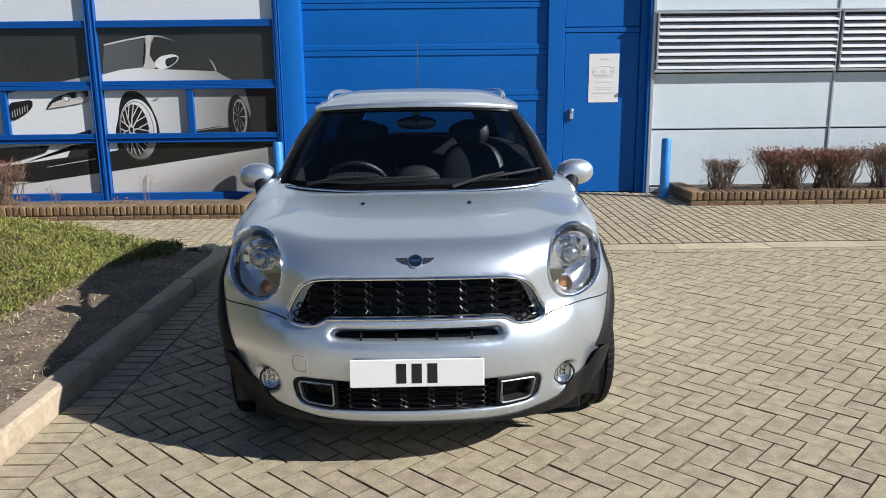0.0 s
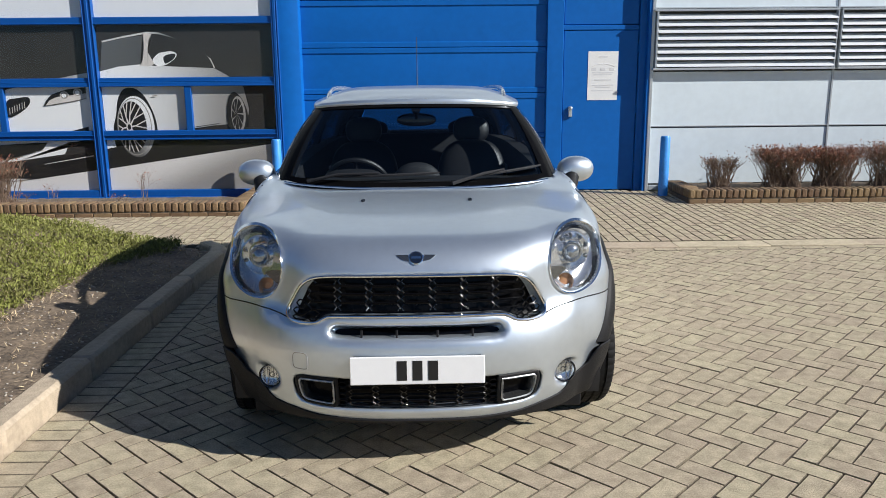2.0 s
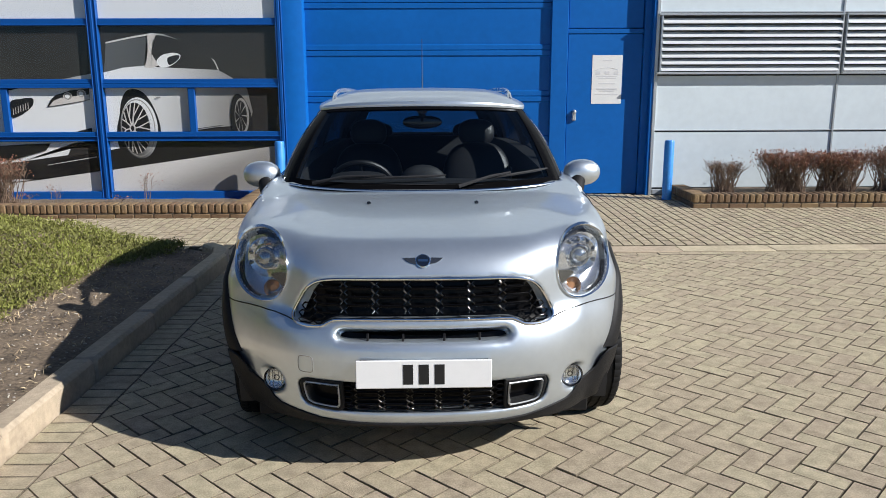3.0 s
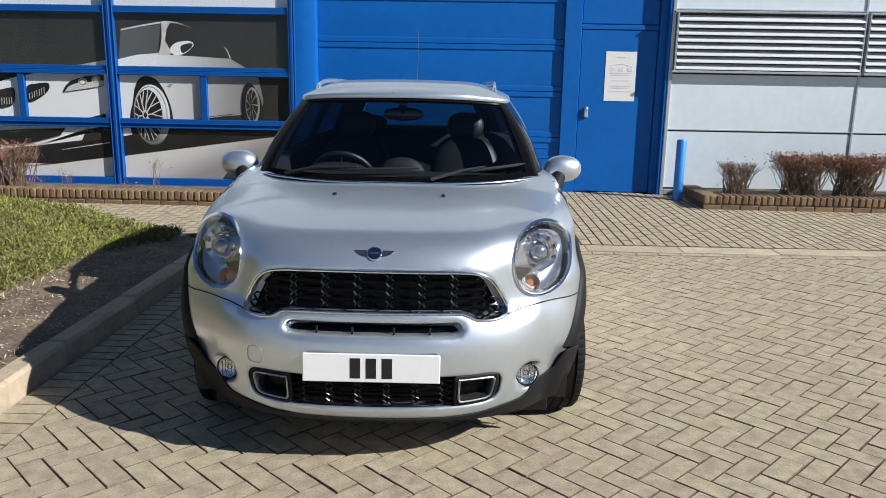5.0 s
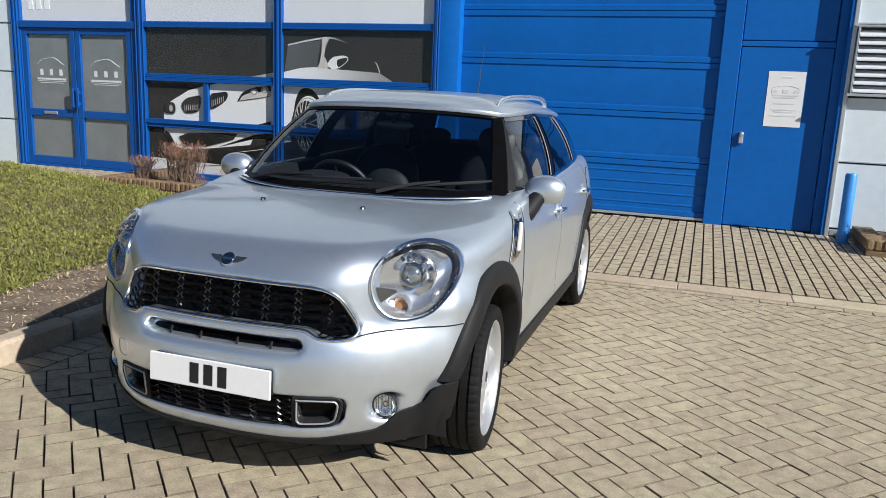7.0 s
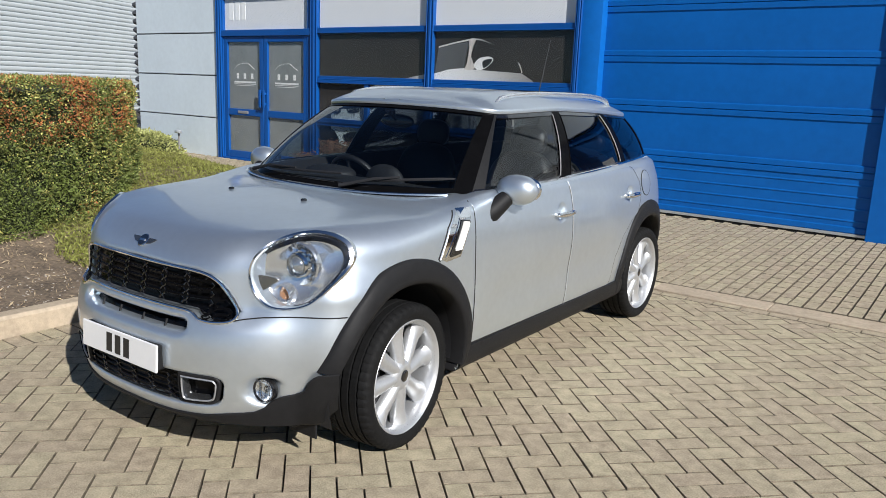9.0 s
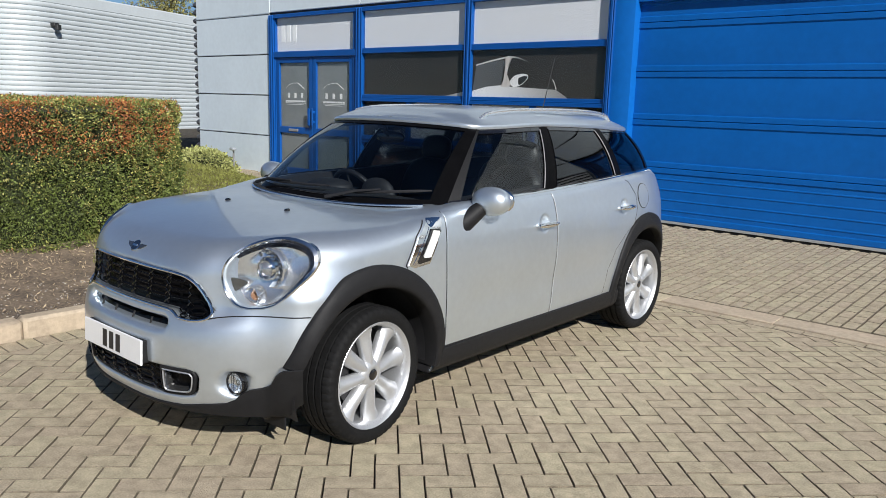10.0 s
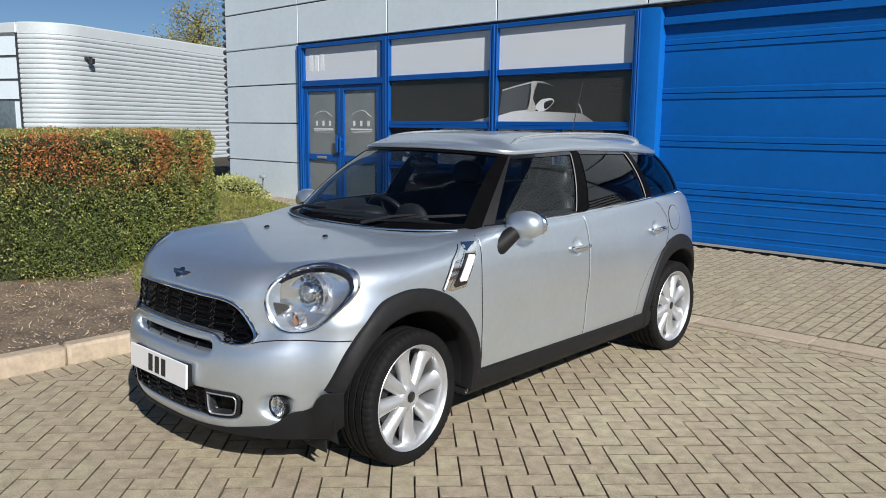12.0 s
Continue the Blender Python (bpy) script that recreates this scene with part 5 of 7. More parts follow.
def surface_nets(field, ax, ay, az):
    """Quads on the zero level of a field over a rectilinear grid, moved onto the level."""
    G = field(ax[:, None, None], ay[None, :, None], az[None, None, :])
    ins = G < 0
    nx, ny, nz = G.shape
    c = np.zeros((nx - 1, ny - 1, nz - 1), np.int8)
    for i in (0, 1):
        for j in (0, 1):
            for k in (0, 1):
                c += ins[i:nx - 1 + i, j:ny - 1 + j, k:nz - 1 + k]
    act = (c > 0) & (c < 8)
    idx = np.full(act.shape, -1, np.int64)
    I, J, K = np.nonzero(act)
    idx[I, J, K] = np.arange(len(I))
    s, w = np.zeros((len(I), 3)), np.zeros(len(I))
    axes = (ax, ay, az)
    for d in range(3):
        o = [q for q in range(3) if q != d]
        for a in (0, 1):
            for b in (0, 1):
                p = [I.copy(), J.copy(), K.copy()]
                p[o[0]] += a
                p[o[1]] += b
                q = [r.copy() for r in p]
                q[d] += 1
                g0, g1 = G[tuple(p)], G[tuple(q)]
                m = (g0 < 0) != (g1 < 0)
                t = np.where(m, g0 / np.where(m, g0 - g1, 1), 0)
                for e in range(3):
                    v = axes[e][p[e]]
                    if e == d:
                        v = v + t * (axes[e][q[e]] - v)
                    s[:, e] += np.where(m, v, 0)
                w += m
    V = s / w[:, None]
    Q = []
    for d in range(3):
        o = [(d + 1) % 3, (d + 2) % 3]
        lo = [slice(None)] * 3
        hi = [slice(None)] * 3
        lo[d], hi[d] = slice(0, -1), slice(1, None)
        a, b = ins[tuple(lo)], ins[tuple(hi)]
        E = np.nonzero(a != b)
        E = [e for e in E]
        ok = (E[o[0]] > 0) & (E[o[1]] > 0) & (E[o[0]] < G.shape[o[0]] - 1) & (E[o[1]] < G.shape[o[1]] - 1)
        E = [e[ok] for e in E]
        fl = a[tuple(E)]
        ids = []
        for u, v in ((0, 0), (1, 0), (1, 1), (0, 1)):
            p = [e.copy() for e in E]
            p[o[0]] -= u
            p[o[1]] -= v
            ids.append(idx[tuple(p)])
        q = np.stack(ids, 1)
        Q.append(np.where(fl[:, None], q, q[:, ::-1]))
    for _ in range(4):
        e = 1e-4
        f0 = field(V[:, 0], V[:, 1], V[:, 2])
        g = np.stack([(field(V[:, 0] + e * (i == 0), V[:, 1] + e * (i == 1), V[:, 2] + e * (i == 2)) - f0) / e for i in range(3)], 1)
        step = f0[:, None] * g / np.maximum((g * g).sum(1), 0.2)[:, None]
        V = V - np.clip(step, -0.006, 0.006) * 0.8
    return V, np.concatenate(Q)


hx = np.arange(0.0055, 0.925, 0.011)
AX = np.concatenate([-hx[::-1], hx])
AY = np.concatenate([np.arange(-0.86, 0.45, 0.010), np.arange(0.45, 3.36, 0.018)])
AZ = np.arange(0.12, 1.16, 0.0105)
bv, bq = surface_nets(body, AX, AY, AZ)
bme = raw("body", bv, bq, PAINT, True)
bme.materials.append(DARK)
bc_ = bv[bq].mean(1)
inner = np.zeros(len(bc_), bool)
for yc in (YF, WB):
    inner |= (np.hypot(bc_[:, 1] - yc, bc_[:, 2] - HUBZ) < 0.425) & (np.abs(outer(bc_[:, 0], bc_[:, 1], bc_[:, 2])) > 0.006)
inner |= (bc_[:, 2] < 0.222) & (bc_[:, 1] > -0.3)
bme.polygons.foreach_set("material_index", inner.astype(np.int32))
BODY = part("body", bme, None, car, "silver metallic body shell")


def cast(o, d, reach=1.2, field=outer):
    """Where rays from outside points o along d first meet the body."""
    o, d = np.atleast_2d(np.asarray(o, float)), np.asarray(d, float)
    d = d / np.linalg.norm(d)
    lo, hi = np.zeros(len(o)), np.full(len(o), reach)
    ts = np.linspace(0, reach, 90)
    prev = np.zeros(len(o))
    found = np.zeros(len(o), bool)
    for t in ts:
        p = o + d * t
        ins_ = field(p[:, 0], p[:, 1], p[:, 2]) < 0
        nw = ins_ & ~found
        hi[nw], lo[nw] = t, prev[nw]
        found |= ins_
        prev = np.where(found, prev, t)
    for _ in range(26):
        m = (lo + hi) / 2
        p = o + d * m[:, None]
        ins_ = field(p[:, 0], p[:, 1], p[:, 2]) < 0
        hi, lo = np.where(ins_, m, hi), np.where(ins_, lo, m)
    return o + d * ((lo + hi) / 2)[:, None]


def grad(P, field=outer):
    e = 1e-4
    g = np.stack([field(P[:, 0] + e * (i == 0), P[:, 1] + e * (i == 1), P[:, 2] + e * (i == 2)) - field(P[:, 0] - e * (i == 0), P[:, 1] - e * (i == 1), P[:, 2] - e * (i == 2)) for i in range(3)], 1)
    return g / (np.linalg.norm(g, axis=1)[:, None] + 1e-12)


def on_front(pts, off=0.0, d=(0, 1, 0)):
    """Front-view points (x, z) laid on the nose, off metres proud of it."""
    d = Vector(d).normalized()
    o = [(x - d.x * 0.9, -0.62 - d.y * 0.9 + (0 if abs(d.x) < 0.1 else 0.12), z) for x, z in pts]
    P = cast(o, d, 1.9)
    return P + grad(P) * off


def snap(P, off=0.0):
    """Points drawn onto the nearest body surface, then lifted."""
    P = np.array(P, float)
    for _ in range(12):
        f0 = outer(P[:, 0], P[:, 1], P[:, 2])
        P = P - grad(P) * f0[:, None] * 0.9
    return P + grad(P) * off


def spread(P, w):
    """Points of a closed outline on the body moved outwards along the surface by w metres each."""
    G = grad(P)
    d = P - P.mean(0)
    d = d - G * (d * G).sum(1)[:, None]
    d /= np.linalg.norm(d, axis=1)[:, None]
    return P + d * np.asarray(w)[:, None]


def on_side(pts, s, off=0.0):
    """Side-view points (y, z) laid on the flank s (+1 or -1)."""
    P = cast([(s * 1.15, y, z) for y, z in pts], (-s, 0, 0), 1.1)
    return P + grad(P) * off


def on_top(pts, off=0.0):
    P = cast([(x, y, 1.5) for x, y in pts], (0, 0, -1), 1.2)
    return P + grad(P) * off


def dense(pts, step=0.02, closed=False):
    """Even points along a polyline."""
    out = []
    seq = list(pts) + ([pts[0]] if closed else [])
    for a, b in zip(seq, seq[1:]):
        n = max(1, int(math.dist(a, b) / step))
        out += [tuple(a[i] + (b[i] - a[i]) * k / n for i in range(len(a))) for k in range(n)]
    if not closed:
        out.append(tuple(seq[-1]))
    return out


def seam(P, name="panel_gap", r=0.0032, parent=car, material=GAP, flat=1.0):
    return part(name, Mesh().tube([tuple(p) for p in P], r, 6, flat=flat), material, parent)


def cap_patch(outline_pts, lay, off, edge=0.004, rings=6):
    """A curved plate: outline filled by rings to its middle and laid on the body, with a rim that dives in."""
    c = (sum(p[0] for p in outline_pts) / len(outline_pts), sum(p[1] for p in outline_pts) / len(outline_pts))
    rows = [lay(outline_pts, -edge)]
    for k in range(rings + 1):
        t = 1 - k / rings * 0.995
        rows.append(lay([(c[0] + (x - c[0]) * t, c[1] + (z - c[1]) * t) for x, z in outline_pts], off))
    return Mesh().grid(np.array(rows), close_v=True)


# --- greenhouse ---
BELT = [(0, 0.265, 1.018), (0.30, 0.290, 1.020), (0.55, 0.375, 1.026), (0.70, 0.50, 1.030), (0.782, 0.66, 1.036), (0.806, 1.00, 1.046), (0.808, 1.40, 1.056), (0.800, 1.85, 1.070),
        (0.785, 2.22, 1.084), (0.745, 2.60, 1.094), (0.68, 2.88, 1.100), (0.55, 3.03, 1.104), (0.28, 3.10, 1.106), (0, 3.115, 1.106)]
RIM = [(0, 0.845, 1.418), (0.27, 0.862, 1.414), (0.48, 0.915, 1.404), (0.570, 0.965, 1.395), (0.606, 1.06, 1.394), (0.628, 1.28, 1.401), (0.634, 1.55, 1.408), (0.628, 1.85, 1.402),
       (0.615, 2.18, 1.392), (0.594, 2.50, 1.376), (0.555, 2.73, 1.364), (0.44, 2.85, 1.366), (0.22, 2.90, 1.378), (0, 2.91, 1.382)]
_u = np.arange(len(BELT))
belt_c = [spline(_u, [p[i] for p in BELT]) for i in range(3)]
rim_c = [spline(_u, [p[i] for p in RIM]) for i in range(3)]


def house(u, v, s, off=0.0):
    """A point of the glasshouse: u from the windscreen's middle round to the back, v from waist to roof."""
    B = np.array([c(u) for c in belt_c]).T
    R = np.array([c(u) for c in rim_c]).T
    v = np.asarray(v)[..., None]
    P = B * (1 - v) + R * v
    e = 1e-3
    T = (np.array([c(u + e) for c in belt_c]).T - np.array([c(u - e) for c in belt_c]).T) * (1 - v) + (np.array([c(u + e) for c in rim_c]).T - np.array([c(u - e) for c in rim_c]).T) * v
    Nn = np.cross(T, R - B)
    Nn /= np.linalg.norm(Nn, axis=-1)[..., None]
    P = P + Nn * (0.022 * 4 * v * (1 - v) + off)
    P[..., 0] *= s
    return P


def house_patch(u0, u1, v0, v1, s, off=0.0, thick=0.012, nu=10, nv=8, both=False, lean0=0.0, lean1=0.0):
    """A curved pane or pillar with thickness."""
    uu = np.linspace(u0, u1, nu + 1)
    vv = np.linspace(v0, v1, nv + 1)
    U, Vv = np.meshgrid(uu, vv, indexing="ij")
    k_ = (U - u0) / (u1 - u0)
    U = U + Vv * (lean0 * (1 - k_) + lean1 * k_)
    A = house(U.ravel(), Vv.ravel(), s, off).reshape(nu + 1, nv + 1, 3)
    Bk = house(U.ravel(), Vv.ravel(), s, off - thick).reshape(nu + 1, nv + 1, 3)
    if both:
        A = np.concatenate([A[:0:-1] * np.array([-1, 1, 1]), A])
        Bk = np.concatenate([Bk[:0:-1] * np.array([-1, 1, 1]), Bk])
    m_ = Mesh().grid(A).grid(Bk)
    for e0, e1 in ((A[0], Bk[0]), (A[-1], Bk[-1]), (A[:, 0], Bk[:, 0]), (A[:, -1], Bk[:, -1])):
        m_.grid(np.stack([e0, e1]))
    return m_


def house_sheet(u0, u1, v0, v1, s, off, nu=12, nv=8, both=False):
    uu, vv = np.linspace(u0, u1, nu + 1), np.linspace(v0, v1, nv + 1)
    U, Vv = np.meshgrid(uu, vv, indexing="ij")
    A = house(U.ravel(), Vv.ravel(), s, off).reshape(nu + 1, nv + 1, 3)
    if both:
        A = np.concatenate([A[:0:-1] * np.array([-1, 1, 1]), A])
    return Mesh().grid(A)


part("windscreen", house_sheet(0, 3.0, 0.0, 0.985, 1, -0.004, 28, 14, True), SCREEN, car, "large clear curved windscreen", shadow=False)
wb = house_patch(0, 3.0, -0.03, 0.055, 1, -0.001, 0.012, 20, 2, True)
wb2 = house_patch(0, 3.0, 0.955, 1.02, 1, -0.001, 0.012, 20, 2, True)
wb.add(wb2.v, wb2.f)
part("screen_border", wb, PILLARBLACK, car)
part("rear_window", house_sheet(11.0, 13, 0.08, 0.92, 1, -0.004, 14, 8, True), REARGLASS, car, "tinted rear window", shadow=False)
for v0, v1 in ((-0.03, 0.10), (0.90, 1.02)):
    part("tailgate_border", house_patch(10.6, 13, v0, v1, 1, -0.001, 0.02, 12, 2, True), GLOSSBLACK, car)
SIDE = [(2.86, 3.47, "pillar"), (3.52, 5.86, "glass"), (5.86, 6.16, "pillar"), (6.16, 7.98, "dark"), (7.98, 8.22, "pillar"), (8.22, 9.75, "dark"), (9.75, 11.05, "pillar")]
for s in (1, -1):
    for u0, u1, what in SIDE:
        if what == "pillar":
            front = u0 < 3
            part("pillar", house_patch(u0, u1, -0.05 if front else -0.03, 1.02, s, 0.0, 0.03, 6, 8, False, -0.28 if front else 0.0, -0.15 if front else 0.0), PILLARBLACK, car, "black roof pillar")
        else:
            part("side_window", house_sheet(u0 - 0.02, u1 + 0.02, 0.02, 0.965, s, -0.006), SIDEGLASS if what == "glass" else PRIVACY, car,
                 "side window glass" if what == "glass" else "dark privacy side window", shadow=False)
            for v0, v1 in ((-0.03, 0.035), (0.93, 1.02)):
                part("window_seal", house_patch(u0 - 0.01, u1 + 0.01, v0, v1, s, -0.001, 0.02, 10, 2), GLOSSBLACK, car)
    # door frame behind the pillar, broad at the mirror's foot
    part("window_frame", house_patch(3.47, 3.86, -0.03, 1.0, s, -0.003, 0.02, 5, 8, False, -0.15, -0.40), CLAD, car, "black door frame at the mirror's foot")
    for u in (5.86, 6.16, 7.98):
        seam(house(np.full(9, u), np.linspace(0.03, 0.95, 9), s, 0.001), "window_seal", 0.0030, car, PILLARBLACK if 6 < u < 7 else TRIMGREY)
    # chrome waist strip
    ub = np.linspace(3.40, 10.3, 46)
    part("waist_trim", Mesh().tube([tuple(p) for p in house(ub, np.full(46, -0.012), s, 0.004)], 0.0085, 8), CHROME, car, "thin chrome strip along the window sill")

# scuttle below the windscreen
sc = np.linspace(0, 2.95, 24)
Asc = house(sc, np.full(24, 0.0), 1, 0.002)
Bsc = Asc + np.array([0, -0.055, -0.012])
full = lambda A: np.concatenate([A[:0:-1] * np.array([-1, 1, 1]), A])
part("scuttle", Mesh().grid(np.stack([full(Asc) + np.array([0, 0.02, -0.006]), full(Bsc) + np.array([0, 0, 0.012]), full(Bsc) + np.array([0, 0.0, -0.06])])), CLAD, car, "black plastic scuttle panel")
part("bonnet_trim", Mesh().tube([tuple(p) for p in full(Bsc) + np.array([0, -0.006, 0.010])], 0.006, 6), CHROME, car)

# --- roof ---
uu = np.concatenate([np.linspace(0.0, 3, 16), np.linspace(3.2, 10, 40), np.linspace(10.2, 13, 14)])
RR = np.array([c(uu) for c in rim_c]).T
ringf = np.concatenate([RR, RR[::-1] * np.array([-1, 1, 1])])
ss = np.sin(np.linspace(-1, 1, 33) * math.pi / 2)
grid_ = np.zeros((len(uu), len(ss), 3))
rd = np.array([[q[0], q[1]] for q in np.concatenate([np.linspace(ringf[i], ringf[(i + 1) % len(ringf)], 4)[:3] for i in range(len(ringf))])])
for i, p in enumerate(RR):
    for j, s in enumerate(ss):
        x, y = p[0] * s, p[1]
        d = np.sqrt(((rd - (x, y)) ** 2).sum(1).min())
        e = 1 - min(d / 0.30, 1)
        grid_[i, j] = (x, y, p[2] + 0.024 + 0.064 * (1 - e ** 2.4) + 0.022 * (1 - s * s) * min(1, d / 0.2))
ro = Mesh().grid(grid_)
# turned-down edge
edge = np.concatenate([grid_[:, -1], grid_[::-1, 0]])
cen = np.array([0, 1.78, 0])
outd = edge - cen
outd[:, 2] = 0
outd /= np.linalg.norm(outd, axis=1)[:, None] + 1e-9
lip = [edge, edge + outd * 0.005 + np.array([0, 0, -0.006]), edge + outd * 0.006 + np.array([0, 0, -0.013]), edge + outd * 0.003 + np.array([0, 0, -0.024]), edge - outd * 0.02 + np.array([0, 0, -0.028])]
ro.grid(np.array(lip), close_v=True)
part("roof", ro, PAINT, car, "silver roof with a soft overhanging edge", sharp=50)
part("headlining", Mesh().grid(grid_ * np.array([0.97, 1, 1]) + np.array([0, 0, -0.035])), DARK, car)
for s in (1, -1):
    ys_ = np.linspace(1.06, 2.62, 28)
    xr = np.interp(ys_, [1.08, 1.6, 2.2, 2.58], [0.524, 0.541, 0.526, 0.488])
    zr = 1.440 + 0.061 * np.sqrt(np.clip(1 - ((ys_ - 1.84) / 0.80) ** 4, 0, 1)) - 0.018 * np.abs(ys_ - 1.72) ** 2
    zr[0] -= 0.02
    zr[-1] -= 0.03
    part("roof_rail", Mesh().tube([(s * a, b, c) for a, b, c in zip(xr, ys_, zr)], 0.0165, 12, flat=0.7), RAILSILVER, car, "satin silver roof rail")
an = Mesh().lathe([(0, 0.001), (0, 0.024), (0.012, 0.022), (0.03, 0.009), (0.04, 0.001)], 12, "z", (0, 2.48, 1.470))
an.tube([(0, 2.485, 1.49), (0, 2.55, 1.68), (0, 2.62, 1.885)], [0.004, 0.003, 0.002], 5)
part("aerial", an, DARK, car, "thin black roof aerial")

# --- front: grille, slot, intake ---
g_out = curve_pts(GRILLE, 3)
part("grille_surround", Mesh().tube([tuple(p) for p in on_front(g_out, 0.001)], 0.0065, 8, closed=True), RINGCHROME, car, "thin chrome grille surround")
gb = cap_patch([(x * 0.985, 0.705 + (z - 0.705) * 0.97) for x, z in g_out], lambda p, o: on_front(p, o), -0.045, 0.048)
part("grille_back", gb, GRILLEBLACK, car)


def inside_x(poly, z):
    """Half width of a symmetric outline at height z."""
    best = 0.0
    for (ax, az), (bx, bz) in zip(poly, poly[1:] + poly[:1]):
        if (az > z) != (bz > z):
            best = max(best, ax + (bx - ax) * (z - az) / (bz - az))
    return best


gl = thing("grille", "", "", (0, 0, 0))
gl.parent = car


def grille_cell(x0, x1, z, h, off):
    """One long six-sided opening of the grille, outlined by a gloss black rib."""
    e = min(0.013, 0.3 * (x1 - x0))
    ring_ = [(x0, z), (x0 + e, z + h), (x1 - e, z + h), (x1, z), (x1 - e, z - h), (x0 + e, z - h)]
    P = on_front(dense(ring_, 0.022, True), off)
    part("grille_cell", Mesh().tube([tuple(p) for p in P], 0.0036, 6, closed=True), GRILLEBLACK, gl)
    for xe, d in ((x0, 1), (x1, -1)):
        if x1 - x0 > 0.09:
            P = on_front([(xe + d * e * 0.8, z + h * 0.8), (xe, z), (xe + d * e * 0.8, z - h * 0.8)], off + 0.003)
            part("grille_chevron", Mesh().tube([tuple(p) for p in P], 0.0036, 6), GRILLERIB, gl)


for z, h, low in ((0.7845, 0.0138, 0), (0.752, 0.0138, 0), (0.7195, 0.0138, 0), (0.687, 0.0138, 0), (0.659, 0.0105, 0.385), (0.637, 0.0075, 0.395)):
    w = inside_x(GRILLE, z) - 0.016
    for k in range(-4, 5):
        x0, x1 = max(-w, 0.1235 * k - 0.0585), min(w, 0.1235 * k + 0.0585)
        if low:
            x0, x1 = (max(x0, low), x1) if k > 0 else (x0, min(x1, -low))
        if x1 - x0 > 0.03:
            grille_cell(x0, x1, z, h, -0.007)
sb_ = cap_patch(SLOT, lambda p, o: on_front(p, o), -0.05, 0.052, 3)
part("intake_slot", sb_, GRILLEBLACK, car, "narrow black intake slot in the bumper")
for x in (-0.22, -0.08, 0.08, 0.22):
    P = on_front([(x, 0.606), (x, 0.574)], -0.028)
    part("intake_slot", Mesh().tube([tuple(p) for p in P], 0.005, 5), CLAD, car)
ib = cap_patch(curve_pts(INTAKE, 3), lambda p, o: on_front(p, o), -0.055, 0.058)
part("lower_grille", ib, GRILLEBLACK, car, "black lower intake grille")
for z in (0.304, 0.330, 0.356, 0.382):
    for k in range(-3, 4):
        x0, x1 = max(-0.318, 0.11 * k - 0.052), min(0.318, 0.11 * k + 0.052)
        grille_cell(x0, x1, z, 0.0105, -0.011)
for s in (1, -1):
    d_ = [(s * x, z) for x, z in ((0.335, 0.388), (0.345, 0.394), (0.45, 0.394), (0.470, 0.388), (0.474, 0.370), (0.463, 0.325), (0.449, 0.311), (0.425, 0.305), (0.35, 0.300), (0.336, 0.306), (0.332, 0.32))]
    dd = curve_pts(d_, 4)
    duct = part("brake_duct", cap_patch(dd, lambda p, o: on_front(p, o), -0.045, -0.006, 4), GRILLEBLACK, car, "black brake duct with a silver rim")
    part("duct_rim", Mesh().tube([tuple(p) for p in on_front(dd, -0.002)], 0.0042, 8, closed=True), ALLOY, duct, "silver rim")
    inn = [(s * 0.402 + (x - s * 0.402) * 0.88, 0.347 + (z - 0.347) * 0.86) for x, z in dd]
    part("duct_liner", Mesh().grid(np.array([on_front(dd, -0.004), on_front(inn, -0.022), on_front(inn, -0.043)]), close_v=True), LAMPGREY, duct, "dark polished liner")
    su = curve_pts([(s * 0.402 + (x - s * 0.402) * 1.16, 0.347 + (z - 0.347) * 1.22) for x, z in d_], 4)
    part("duct_surround", Mesh().tube([tuple(p) for p in on_front(su, -0.010)], 0.009, 8, closed=True), CLAD, duct)
# towing-eye cover
te = [(-0.463 + 0.031 * math.copysign(abs(math.cos(a)) ** 0.5, math.cos(a)), 0.470 + 0.033 * math.copysign(abs(math.sin(a)) ** 0.5, math.sin(a))) for a in np.linspace(0, math.tau, 25)[:-1]]
part("towing_cover", Mesh().tube([tuple(p) for p in on_front(te, 0.0003)], 0.0016, 5, closed=True), TRIMGREY, car)

# bonnet and bumper shut lines
for s in (1, -1):
    ln = dense([(s * 0.512, 0.628), (s * 0.545, 0.636), (s * 0.60, 0.645), (s * 0.66, 0.649), (s * 0.72, 0.649), (s * 0.775, 0.648), (s * 0.815, 0.647), (s * 0.834, 0.646)], 0.02)
    seam(on_front(ln, 0.0003), r=0.0028)

